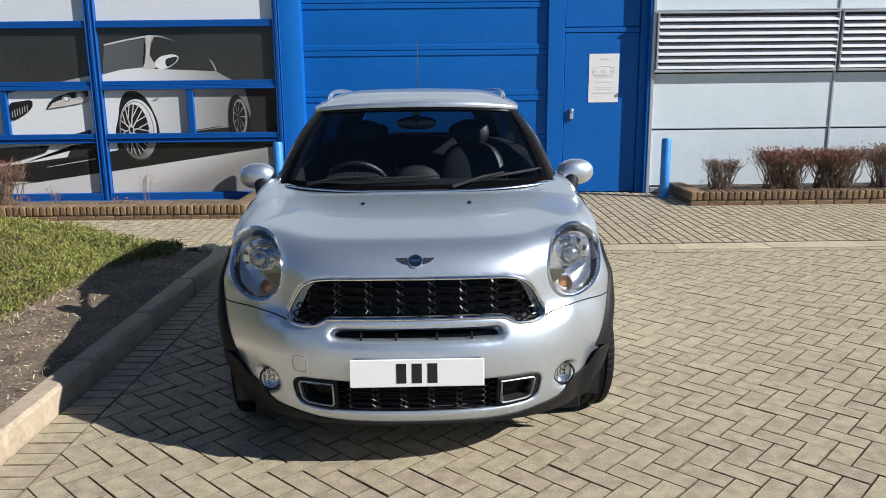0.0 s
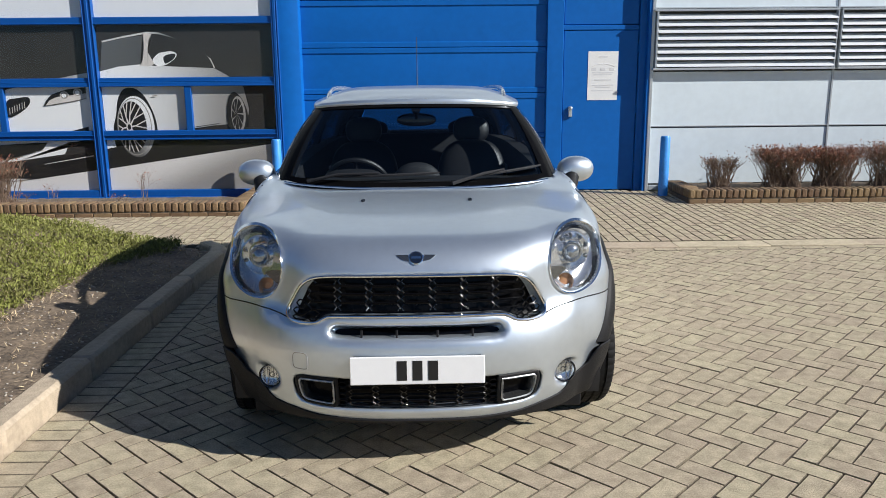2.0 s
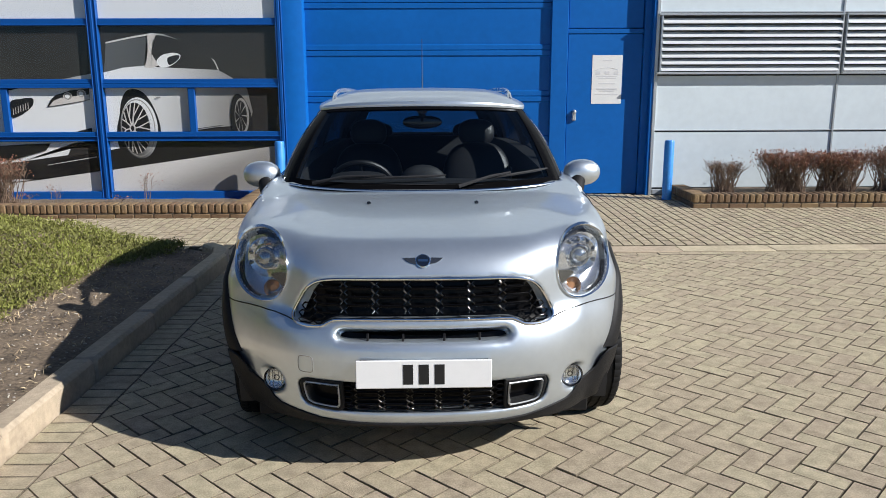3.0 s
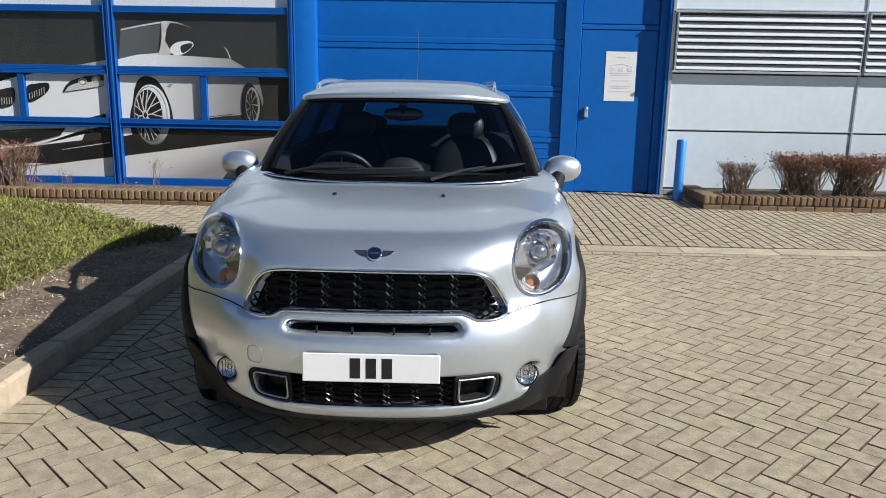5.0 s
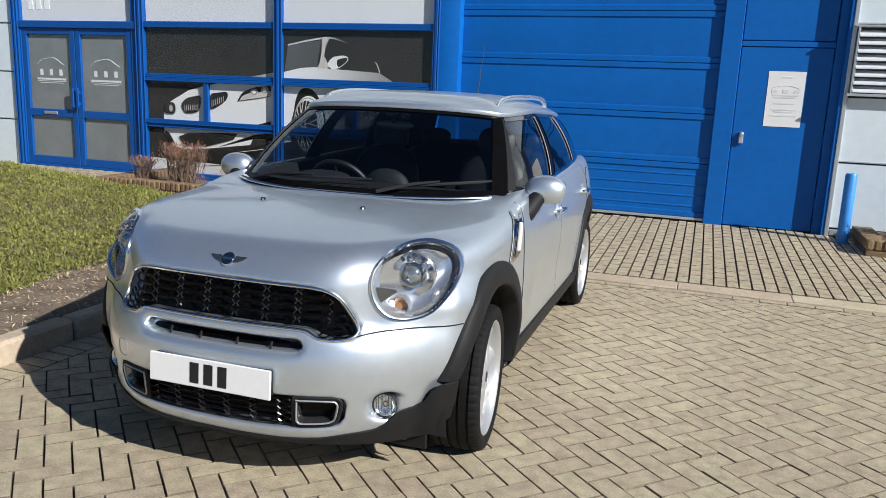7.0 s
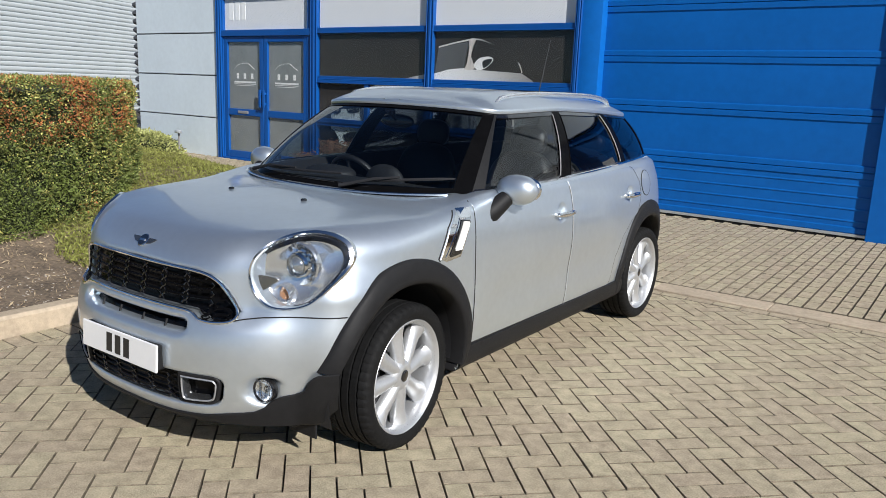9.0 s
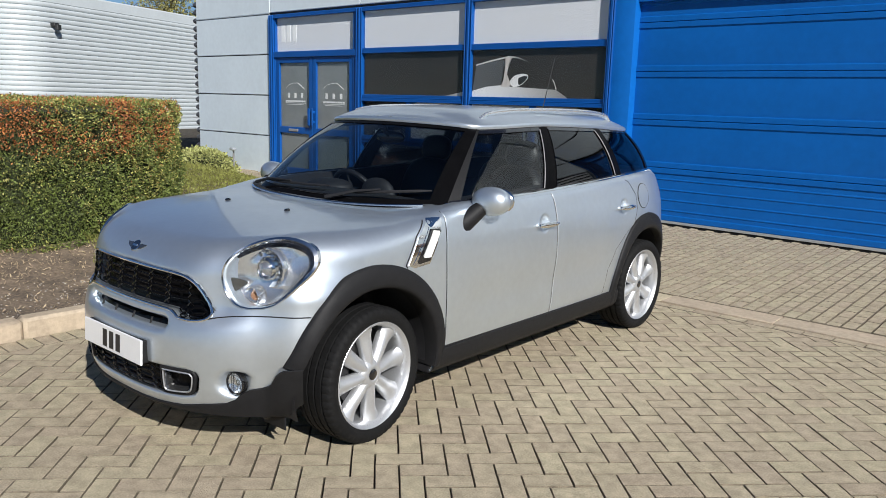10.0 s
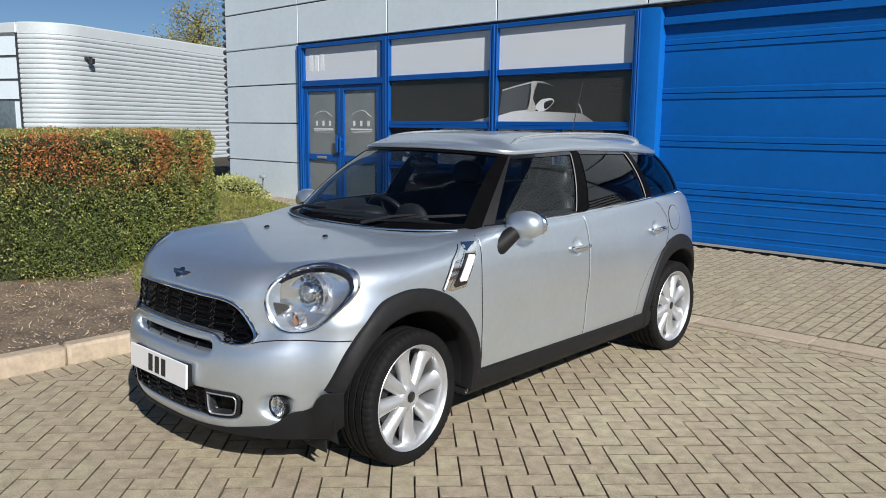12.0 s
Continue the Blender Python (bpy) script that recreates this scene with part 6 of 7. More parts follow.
# headlamps
for s in (1, -1):
    dirn = (0, 1, 0)
    lay = lambda p, o, dirn=dirn: on_front(p, o, dirn)
    sh_ = [(s * x, z) for x, z in LAMP]
    bowl = [lay(sh_, -0.004)]
    cb = (s * LAMPC.x, LAMPC.y)
    for t, dep in ((1.0, -0.014), (0.97, -0.030), (0.88, -0.046), (0.75, -0.058), (0.6, -0.067), (0.45, -0.073), (0.3, -0.077), (0.15, -0.079), (0.01, -0.079)):
        bowl.append(lay([(cb[0] + (x - cb[0]) * t, cb[1] + (z - cb[1]) * t) for x, z in sh_], dep))
    hl = part("headlamp", Mesh().grid(np.array(bowl), close_v=True), REFLECTOR, car, "pear-shaped clear headlamp with chrome surround")
    # chrome ring, wide and flat
    o2 = [(s * x, z) for x, z in lamp_outline(grow=0.002)]
    edge_ = lay(o2, 0.0)
    wide0 = np.array([0.010 + 0.026 * max(0.0, math.cos(math.atan2(z - LAMPC.y, abs(x) - LAMPC.x) - radians(48))) ** 1.5 for x, z in o2])
    wide = wide0
    o1 = spread(edge_, wide)
    for _ in range(6):
        o1 = 0.5 * o1 + 0.25 * (np.roll(o1, 1, 0) + np.roll(o1, -1, 0))
    part("headlamp_ring", Mesh().grid(np.array([snap(o1, -0.004), snap(o1, 0.003), snap(spread(edge_, wide * 0.5), 0.010), lay(o2, 0.006), lay(o2, -0.02)]), close_v=True), RINGCHROME, hl, "broad chrome ring")
    inner_ = [(s * x, z) for x, z in lamp_outline(grow=-0.003)]
    part("headlamp_ring", Mesh().grid(np.array([lay(o2, -0.004), lay(inner_, -0.008), lay(inner_, -0.03)]), close_v=True), GLOSSBLACK, hl)
    part("lens", cap_patch([(s * x, z) for x, z in lamp_outline(grow=0.001)], lay, 0.002, -0.001, 6), LENS, hl, "clear bulged lens", shadow=False)
    nrm_ = Vector((0.14 * s, -0.99, 0)).normalized()
    def lamp_lathe(cx_, cz_, prof, n=24, mt_=CHROME, nm="projector"):
        base_ = Vector(lay([(cx_ * s, cz_)], -0.066)[0])
        mm = Matrix.Translation(base_) @ nrm_.to_track_quat("Z", "Y").to_matrix().to_4x4()
        q = Mesh().lathe(prof, n, "z")
        q.v = [tuple(mm @ Vector(p)) for p in q.v]
        return part(nm, q, mt_, hl)
    lamp_lathe(0.696, 0.853, [(0.0, 0.052), (0.022, 0.050), (0.030, 0.044), (0.022, 0.038), (0.014, 0.036)], mt_=CHROME, nm="projector_ring")
    lamp_lathe(0.696, 0.853, [(0.014, 0.038), (0.026, 0.035), (0.036, 0.026), (0.042, 0.014), (0.044, 0.001)], mt_=PROJECTOR)
    lamp_lathe(0.696, 0.853, [(-0.016, 0.088), (0.000, 0.086), (0.006, 0.080), (-0.004, 0.066), (-0.006, 0.060)], 32, REFLECTOR, "projector_ring")
    b0 = Vector(lay([(0.696 * s, 0.853)], -0.066)[0])
    mm = Matrix.Translation(b0) @ nrm_.to_track_quat("Z", "Y").to_matrix().to_4x4()
    for k in range(10):
        a = math.tau * (k + 0.5) / 10
        if math.sin(a) < -0.75:
            continue
        q = Mesh().blob((0, 0, 0), (0.011, 0.0075, 0.006), 2.2, 10, 6)
        m2 = mm @ Matrix.Rotation(a, 4, "Z") @ Matrix.Translation((0.069, 0, 0.010))
        q.v = [tuple(m2 @ Vector(p)) for p in q.v]
        part("lamp_bead", q, LAMPGREY, hl)
    lamp_lathe(0.654, 0.722, [(-0.01, 0.045), (0.020, 0.043), (0.030, 0.039), (0.022, 0.036), (0.0, 0.033)], 24, REFLECTOR, "indicator_ring")
    lamp_lathe(0.654, 0.722, [(0.000, 0.034), (0.008, 0.026), (0.018, 0.015), (0.020, 0.001)], 24, AMBER, "indicator")
    sw_ = [(s * x, z) for x, z in curve_pts([(0.551, 0.795), (0.580, 0.798), (0.612, 0.793), (0.632, 0.783), (0.612, 0.768), (0.590, 0.750), (0.571, 0.742), (0.555, 0.764)], 4)]
    part("side_lamp", cap_patch(sw_, lay, -0.024, 0.035, 4), LAMPGREY, hl, "dark grey side lamp housing")

# fog lamps
for s in (1, -1):
    c = (s * 0.610, -0.612, 0.359)
    fo = part("fog_lamp", Mesh().lathe([(-0.030, 0.001), (-0.030, 0.054), (-0.002, 0.055), (0.003, 0.053), (0.001, 0.050), (-0.012, 0.047), (-0.020, 0.03), (-0.022, 0.001)], 28, "z"), LAMPGREY, car, "round fog lamp")
    nn = Vector((0.16 * s, -0.985, 0.03)).normalized()
    fo.matrix_basis = Matrix.Translation(Vector(c)) @ nn.to_track_quat("Z", "Y").to_matrix().to_4x4() @ Matrix.Diagonal((0.9, 0.9, 0.9, 1))
    part("lens", Mesh().lathe([(-0.002, 0.050), (-0.001, 0.040), (0.0, 0.022), (0.0005, 0.001)], 24, "z"), LENS, fo, shadow=False)
    bowl_ = Mesh().lathe([(-0.004, 0.047), (-0.012, 0.040), (-0.019, 0.026), (-0.0215, 0.012), (-0.0215, 0.001)], 28, "z")
    part("fog_reflector", bowl_, REFLECTOR, fo)
    rib = Mesh()
    for k in (-2, -1, 1, 2):
        hz_ = math.sqrt(0.044 ** 2 - (0.014 * k) ** 2)
        rib.tube([(0.014 * k, -hz_, -0.006), (0.014 * k, hz_, -0.006)], 0.0016, 6)
    part("fog_rib", rib, LAMPGREY, fo)
    part("fog_ring", Mesh().lathe([(-0.014, 0.048), (0.002, 0.049), (0.005, 0.052), (0.003, 0.0545), (-0.010, 0.0555), (-0.03, 0.0555)], 32, "z"), GLOSSBLACK, fo)

# badge: plain roundel with two wings
bc = on_front([(0, 0.868)], 0.0)[0]
bn = Vector(grad(np.array([bc]))[0])
bd = part("badge", Mesh().lathe([(0, 0.001), (0, 0.029), (0.004, 0.029), (0.006, 0.026), (0.006, 0.001)], 28, "z"), CHROME, car, "round winged badge")
bd.matrix_basis = Matrix.Translation(Vector(bc)) @ bn.to_track_quat("Z", "Y").to_matrix().to_4x4()
part("badge_disc", Mesh().lathe([(0.0062, 0.0258), (0.0074, 0.0245), (0.0074, 0.001)], 24, "z"), BADGEBLUE, bd)
part("badge_bar", Mesh().box(-0.019, 0.019, -0.0048, 0.0048, 0.007, 0.0082), CHROME, bd)
for s in (1, -1):
    P = [(0.026 * s, -0.014), (0.032 * s, 0.014), (0.078 * s, 0.014), (0.066 * s, 0.002), (0.050 * s, -0.008)]
    part("badge_wing", Mesh().poly([(x, y * 1.0, 0.0005 - 0.35 * x * x) for x, y in P], (0, 0, 0.004)), LAMPGREY, bd, "dark grey chrome-edged wing")

# number plate
npo = Vector(on_front([(0, 0.458)], 0.0)[0])
npl = part("number_plate", Mesh().box(-0.26, 0.26, -0.006, 0.004, -0.0555, 0.0555, 0.003), PLATE, car, "white front number plate with three dark bars")
npl.matrix_basis = pose(npo.x, npo.y - 0.016, 0.457, -3, 0, 0)
for k in (-1, 0, 1):
    part("plate_bar", Mesh().box(-0.019 + 0.060 * k, 0.019 + 0.060 * k, -0.0075, -0.0062, -0.039, 0.039, 0.0), INK, npl)
part("plate_holder", Mesh().box(-0.25, 0.25, 0.003, 0.05, -0.05, 0.05, 0.004), CLAD, npl)

# --- cladding: arches, sills, lower lip ---
def arch(yc, s, a0, a1):
    prof = [(1.0, 0.000), (0.97, 0.009), (0.87, 0.015), (0.55, 0.020), (0.25, 0.022), (0.10, 0.020), (0.0, 0.010), (0.0, -0.10)]
    rows = []
    ang = np.linspace(a0, a1, 52)
    deg = np.degrees(ang)
    wide = np.interp(deg, [-14, 20, 60, 75, 92, 110, 127, 137, 155, 203], [0.462, 0.478, 0.503, 0.509, 0.516, 0.513, 0.488, 0.474, 0.459, 0.459])
    slim = np.interp(deg, [-14, 60, 110, 160, 203], [0.405, 0.408, 0.408, 0.398, 0.396])
    for t_, off in prof:
        rr = slim + (wide - slim) * t_
        pts_ = [(yc + r * math.cos(a), max(0.20, HUBZ + r * math.sin(a))) for r, a in zip(rr, ang)]
        P = cast([(s * 1.15, y, z) for y, z in pts_], (-s, 0, 0), 1.1)
        P[:, 0] += s * off * np.array([1 + 0.35 * max(0.0, -math.cos(a)) * (yc < 1) for a in ang])
        rows.append(P)
    return Mesh().grid(np.array(rows))


for s in (1, -1):
    part("wheel_arch", arch(YF, s, radians(164), radians(-8)), CLAD, car, "black plastic wheel-arch trim", sharp=60)
    part("wheel_arch", arch(WB, s, radians(188), radians(-14)), CLAD, car, "black plastic wheel-arch trim", sharp=60)
    yy = np.linspace(0.36, 2.20, 26)
    rows = []
    for z, off in ((0.338, 0.000), (0.334, 0.012), (0.30, 0.018), (0.25, 0.018), (0.226, 0.006)):
        P = on_side([(y, z) for y in yy], s)
        P[:, 0] += s * off
        rows.append(P)
    for dz, dx in ((-0.016, 0.02), (-0.022, 0.06), (-0.022, 0.22)):
        rows.append(rows[4] + np.array([-s * dx, 0, dz]))
    part("sill", Mesh().grid(np.array(rows)), CLAD, car, "black plastic sill trim", sharp=50)
# liners
for yc in (YF, WB):
    for s in (1, -1):
        li = Mesh().lathe([(s * 0.50, 0.40), (s * 0.80, 0.405)], 36, "x", (0, yc, HUBZ), math.pi * 1.13, -0.1)
        part("arch_liner", li, DARK, car)
# lower front lip
lip_top = lambda deg: float(np.interp(abs(deg), [0, 15, 22, 27, 32.5, 34.5, 36, 38, 41, 42.6, 43.6, 45, 52], [0.234, 0.237, 0.245, 0.261, 0.273, 0.290, 0.320, 0.336, 0.344, 0.362, 0.405, 0.432, 0.434]))
rows = []
for k in range(6):
    P = []
    for deg in np.linspace(-49.5, 49.5, 100):
        a = radians(deg)
        ztop = lip_top(deg)
        zlow = 0.214 - 0.014 * sstep(20, 42, abs(deg)) + 0.055 * sstep(45, 49.5, abs(deg)) ** 2
        z = [ztop, ztop - 0.004, ztop - 0.4 * (ztop - zlow), zlow + 0.012, zlow, zlow - 0.004][k]
        off = [0.0, 0.006, 0.009, 0.008, 0.002, -0.08 + 0.06 * float(sstep(42, 47, abs(deg)))][k] + 0.026 * sstep(40.5, 45, abs(deg)) * (1.0 if k < 4 else 0.5)
        d = Vector((-math.sin(a), math.cos(a), 0))
        o_ = Vector((0, 0.28, max(z, 0.226))) - d * 1.4
        q = cast([tuple(o_)], d, 1.35)[0]
        q = q + np.array([-d.x * off, -d.y * off, z - max(z, 0.226)])
        P.append(q)
    P = [P[0] + np.array([0.07, 0.012, 0])] + P + [P[-1] + np.array([-0.07, 0.012, 0])]
    rows.append(np.array(P))
part("front_lip", Mesh().grid(np.array(rows)), CLAD, car, "black plastic lower front lip", sharp=45)
for s in (1, -1):
    part("air_deflector", Mesh().box(s * 0.56, s * 0.72, -0.44, -0.43, 0.125, 0.215, 0.005), CLAD, car)
part("underbody", Mesh().box(-0.66, 0.66, -0.50, 3.0, 0.175, 0.20, 0.01), DARK, car)

# --- doors ---
DOORF = [(0.425, 1.015), (0.415, 0.80), (0.42, 0.50), (0.435, 0.345), (1.372, 0.338), (1.390, 0.52), (1.396, 0.70), (1.394, 0.86), (1.384, 0.98), (1.374, 1.035)]
DOORR = [(1.384, 1.035), (1.394, 0.98), (1.404, 0.86), (1.406, 0.70), (1.400, 0.52), (1.382, 0.338), (1.98, 0.332), (2.00, 0.36), (2.03, 0.50), (2.12, 0.63), (2.25, 0.72), (2.345, 0.765), (2.385, 0.86), (2.375, 0.96), (2.30, 1.05), (2.27, 1.06)]
for s in (1, -1):
    for D, hy, hz, closing in ((DOORF, 1.268, 0.872, 4), (DOORR, 2.205, 0.890, 6)):
        dn = dense(D, 0.014, True)

        def dish(pts, off, s=s, hy=hy, hz=hz + 0.005):
            rr = np.array([math.hypot(y - hy, z - hz) for y, z in pts]) / 0.047
            P_ = on_side(pts, s, off)
            P_[:, 0] -= s * 0.022 * np.clip(1 - rr ** 2, 0, 1) ** 0.8
            return P_
        c = (sum(p[0] for p in dn) / len(dn), 0.68)
        rows = [on_side(dn, s, 0.0005)]
        for t in [0.996] + list(np.linspace(0.98, 0.01, 44)):
            rows.append(dish([(c[0] + (y - c[0]) * t, c[1] + (z - c[1]) * t) for y, z in dn], 0.0025))
        door = part("door", Mesh().grid(np.array(rows), close_v=True), PAINT, car, "silver side door", sharp=50)
        P = on_side([(hy, hz)], s, 0.0)[0]
        h = Mesh().blob((P[0] + s * 0.036, hy, hz + 0.002), (0.009, 0.098, 0.0165), 2.3, 28, 12)
        for e_ in (-0.078, 0.080):
            h.blob((P[0] + s * 0.018, hy + e_, hz + 0.001), (0.022, 0.014, 0.012), 2.4, 12, 8)
        h.blob((P[0] + s * 0.045, hy + 0.066, hz + 0.002), (0.002, 0.010, 0.010), 2.2, 12, 6)
        hnd = part("door_handle", h, CHROME, door, "chrome loop door handle")
    for ln in (DOORF[:4], DOORF[4:], DOORR[6:]):
        seam(on_side(dense(ln, 0.025), s, 0.0012), r=0.0021)
    seam(on_side(dense([(y + 0.006, z) for y, z in DOORF[4:]], 0.025), s, 0.0022), "door_edge", 0.0020, car, ALLOY)
    seam(on_side(dense([(0.43, 0.342), (1.37, 0.335), (1.98, 0.330)], 0.03), s, 0.001), r=0.003)
    # fuel flap on the left flank only
    if s == 1:
        fc = [(2.485 + 0.078 * math.cos(a), 0.945 + 0.082 * math.sin(a)) for a in np.linspace(0, math.tau, 37)[:-1]]
        fp = part("fuel_flap", cap_patch(fc, lambda p, o: on_side(p, 1, o), 0.003, 0.0, 4), PAINT, car, "round fuel filler flap")
        part("panel_gap", Mesh().tube([tuple(p) for p in on_side(fc, 1, 0.001)], 0.0028, 6, closed=True), GAP, fp)
    # side vent with repeater
    vo = dense([(0.302, 0.955), (0.372, 0.949), (0.383, 0.932), (0.290, 0.790), (0.197, 0.780), (0.177, 0.797)], 0.015, True)
    sv = part("side_vent", cap_patch(vo, lambda p, o, s=s: on_side(p, s, o), 0.006, 0.0, 3), CHROME, car, "chrome side vent with white repeater")
    vi = dense([(0.308, 0.946), (0.368, 0.940), (0.374, 0.930), (0.288, 0.800), (0.212, 0.794), (0.204, 0.806)], 0.012, True)
    part("vent_recess", cap_patch(vi, lambda p, o, s=s: on_side(p, s, o), 0.0085, 0.0, 3), GLOSSBLACK, sv)
    vr = dense([(0.320, 0.938), (0.359, 0.933), (0.363, 0.924), (0.290, 0.817), (0.244, 0.819), (0.242, 0.828)], 0.012, True)
    part("repeater", cap_patch(vr, lambda p, o, s=s: on_side(p, s, o), 0.013, -0.006, 3), WHITELENS, sv, "white indicator repeater")
    # blade from vent up to the pillar
    seam(on_side(dense([(0.292, 0.985), (0.210, 0.922), (0.132, 0.797), (0.142, 0.785)], 0.02), s, 0.0012), r=0.003)
    bq_ = [(0.318, 0.992), (0.402, 0.992), (0.384, 0.945), (0.290, 0.786), (0.187, 0.778), (0.147, 0.795), (0.224, 0.920)]
    part("side_blade", cap_patch(dense(bq_, 0.02, True), lambda p, o, s=s: on_side(p, s, o), 0.004, 0.0, 3), CHROME, sv)

# tail lamps (edge seen past the flank)
for s in (1, -1):
    tl = Mesh().blob((s * 0.665, 2.975, 0.87), (0.07, 0.10, 0.11), 2.6, 16, 10)
    part("tail_lamp", tl, REDLENS, car, "red tail lamp in a black surround")

# --- door mirrors ---
for s in (1, -1):
    mi = part("door_mirror", Mesh().blob((s * 0.900, 0.722, 1.050), (0.104, 0.072, 0.073), 2.2, 28, 18, Matrix.Rotation(s * 0.12, 4, "Z")), PAINT, car, "silver egg-shaped door mirror on a black arm")
    arm = Mesh().tube([(s * 0.790, 0.538, 0.888), (s * 0.799, 0.549, 0.901), (s * 0.812, 0.566, 0.920), (s * 0.838, 0.600, 0.952), (s * 0.872, 0.672, 1.012)], [0.020, 0.044, 0.055, 0.050, 0.040], 14)
    part("mirror_arm", arm, CLAD, mi)
    part("mirror_glass", Mesh().blob((s * 0.900, 0.781, 1.050), (0.095, 0.012, 0.062), 2.3, 24, 8, Matrix.Rotation(s * 0.12, 4, "Z")), MIRRORGLASS, mi)

# --- wipers, washers ---
def on_glass(x, v, off):
    u = np.interp(abs(x), [float(belt_c[0](q)) * (1 - v) + float(rim_c[0](q)) * v for q in np.linspace(0, 3, 31)], np.linspace(0, 3, 31))
    return house(np.array([u]), np.array([v]), 1 if x >= 0 else -1, off)[0]


for xs0, xe, v0, ve in ((-0.50, 0.12, 0.07, 0.115), (0.24, 0.66, 0.07, 0.13)):
    bl = [on_glass(x, v0 + (ve - v0) * k / 8, 0.014) for k, x in enumerate(np.linspace(xs0 + 0.05, xe, 9))]
    wi = part("wiper", Mesh().tube([tuple(p) for p in bl], [0.005] + [0.0075] * 7 + [0.004], 6), DARK, car, "black windscreen wiper")
    arm = [on_glass(xs0 - 0.06, 0.0, 0.02) + np.array([0, -0.02, 0.0]), on_glass(xs0 + 0.1, 0.06, 0.036), on_glass((xs0 + xe) / 2, (v0 + ve) / 2 + 0.005, 0.026)]
    part("wiper_arm", Mesh().tube([tuple(p) for p in arm], [0.010, 0.0075, 0.005], 6), DARK, wi)
for x in (-0.25, 0.25):
    P = on_top([(x, -0.055)], 0.0)[0]
    part("washer_jet", Mesh().blob((P[0], P[1], P[2] + 0.004), (0.011, 0.016, 0.008), 2.4, 10, 6), GLOSSBLACK, car)

# --- wheels ---
def wheel_meshes():
    ty = Mesh()
    w = 0.107
    prof = [(-0.085, 0.232), (-0.097, 0.246), (-w, 0.270), (-w, 0.287), (-0.101, RT - 0.011), (-0.088, RT - 0.003)]
    for a in (-0.06, -0.02, 0.02, 0.06):
        prof += [(a - 0.006, RT), (a - 0.005, RT - 0.007), (a + 0.005, RT - 0.007), (a + 0.006, RT)]
    prof += [(0.088, RT - 0.003), (0.101, RT - 0.011), (w, 0.287), (w, 0.270), (0.103, 0.258), (0.097, 0.247), (0.085, 0.232)]
    ty.lathe(prof, 216)
    k = len(prof)
    for i in range(0, 216, 4):  # cross grooves of the tread
        for j, (h, r) in enumerate(prof):
            if r > RT - 0.013 and abs(h) > 0.013:
                x, y, z = ty.v[i * k + j]
                cut = 0.0035 if abs(h) > 0.06 else 0.002
                ty.v[i * k + j] = (x * (0.98 if abs(h) > 0.095 else 1), y * (1 - cut / r), z * (1 - cut / r))
    rim = Mesh().lathe([(-0.095, 0.232), (-0.09, 0.243), (-0.08, 0.236), (-0.06, 0.222), (0.05, 0.222), (0.075, 0.228), (0.094, 0.236), (0.100, 0.246), (0.096, 0.250), (0.086, 0.240)], 64)
    sp = Mesh()
    nr, na = 12, 9
    P = np.zeros((nr, na, 3))
    Bk = np.zeros((nr, na, 3))
    for i in range(nr):
        t = i / (nr - 1)
        r = 0.042 + t * 0.190
        hw = 0.0275 + 0.0215 * t - 0.002 * math.sin(math.pi * t) + 0.010 * max(0, t - 0.86) / 0.14
        xf = 0.078 - 0.022 * t ** 1.5 + 0.018 * max(0, t - 0.7) / 0.3
        for j in range(na):
            q = 2 * j / (na - 1) - 1
            P[i, j] = (xf - 0.026 * abs(q) ** 2.2, r, hw * q)
            Bk[i, j] = (xf - 0.050, r, hw * q * 0.85)
    sp.grid(P).grid(Bk)
    for a, b in ((P[:, 0], Bk[:, 0]), (P[:, -1], Bk[:, -1]), (P[0], Bk[0]), (P[-1], Bk[-1])):
        sp.grid(np.stack([a, b]))
    hub = Mesh().lathe([(0.03, 0.078), (0.056, 0.075), (0.072, 0.062), (0.081, 0.040), (0.081, 0.030), (0.078, 0.026)], 32)
    capm = Mesh().lathe([(0.070, 0.026), (0.081, 0.025), (0.084, 0.020), (0.085, 0.001)], 24)
    bolt = Mesh().lathe([(0.055, 0.011), (0.071, 0.010), (0.073, 0.001)], 8)
    disc = Mesh().lathe([(-0.02, 0.145), (-0.005, 0.145), (-0.005, 0.075), (0.02, 0.07), (0.02, 0.001)], 40)
    cal = Mesh().lathe([(-0.05, 0.105), (-0.05, 0.165), (0.018, 0.165), (0.018, 0.105)], 14, "x", (0, 0, 0), radians(75), radians(150))
    back = Mesh().lathe([(-0.06, 0.001), (-0.06, 0.222)], 32)
    return [x.data(n, mt_, sh) for x, n, mt_, sh in ((ty, "tyre", RUBBER, 35), (rim, "rim", ALLOY, 40), (sp, "spoke", ALLOY, 55), (hub, "hub", ALLOY, 40), (capm, "hub_cap", GLOSSBLACK, 40),
                                                     (bolt, "bolt", ALLOY, 40), (disc, "brake_disc", BRAKE, 40), (cal, "brake_caliper", DARK, 40), (back, "wheel_back", DARK, 40))]


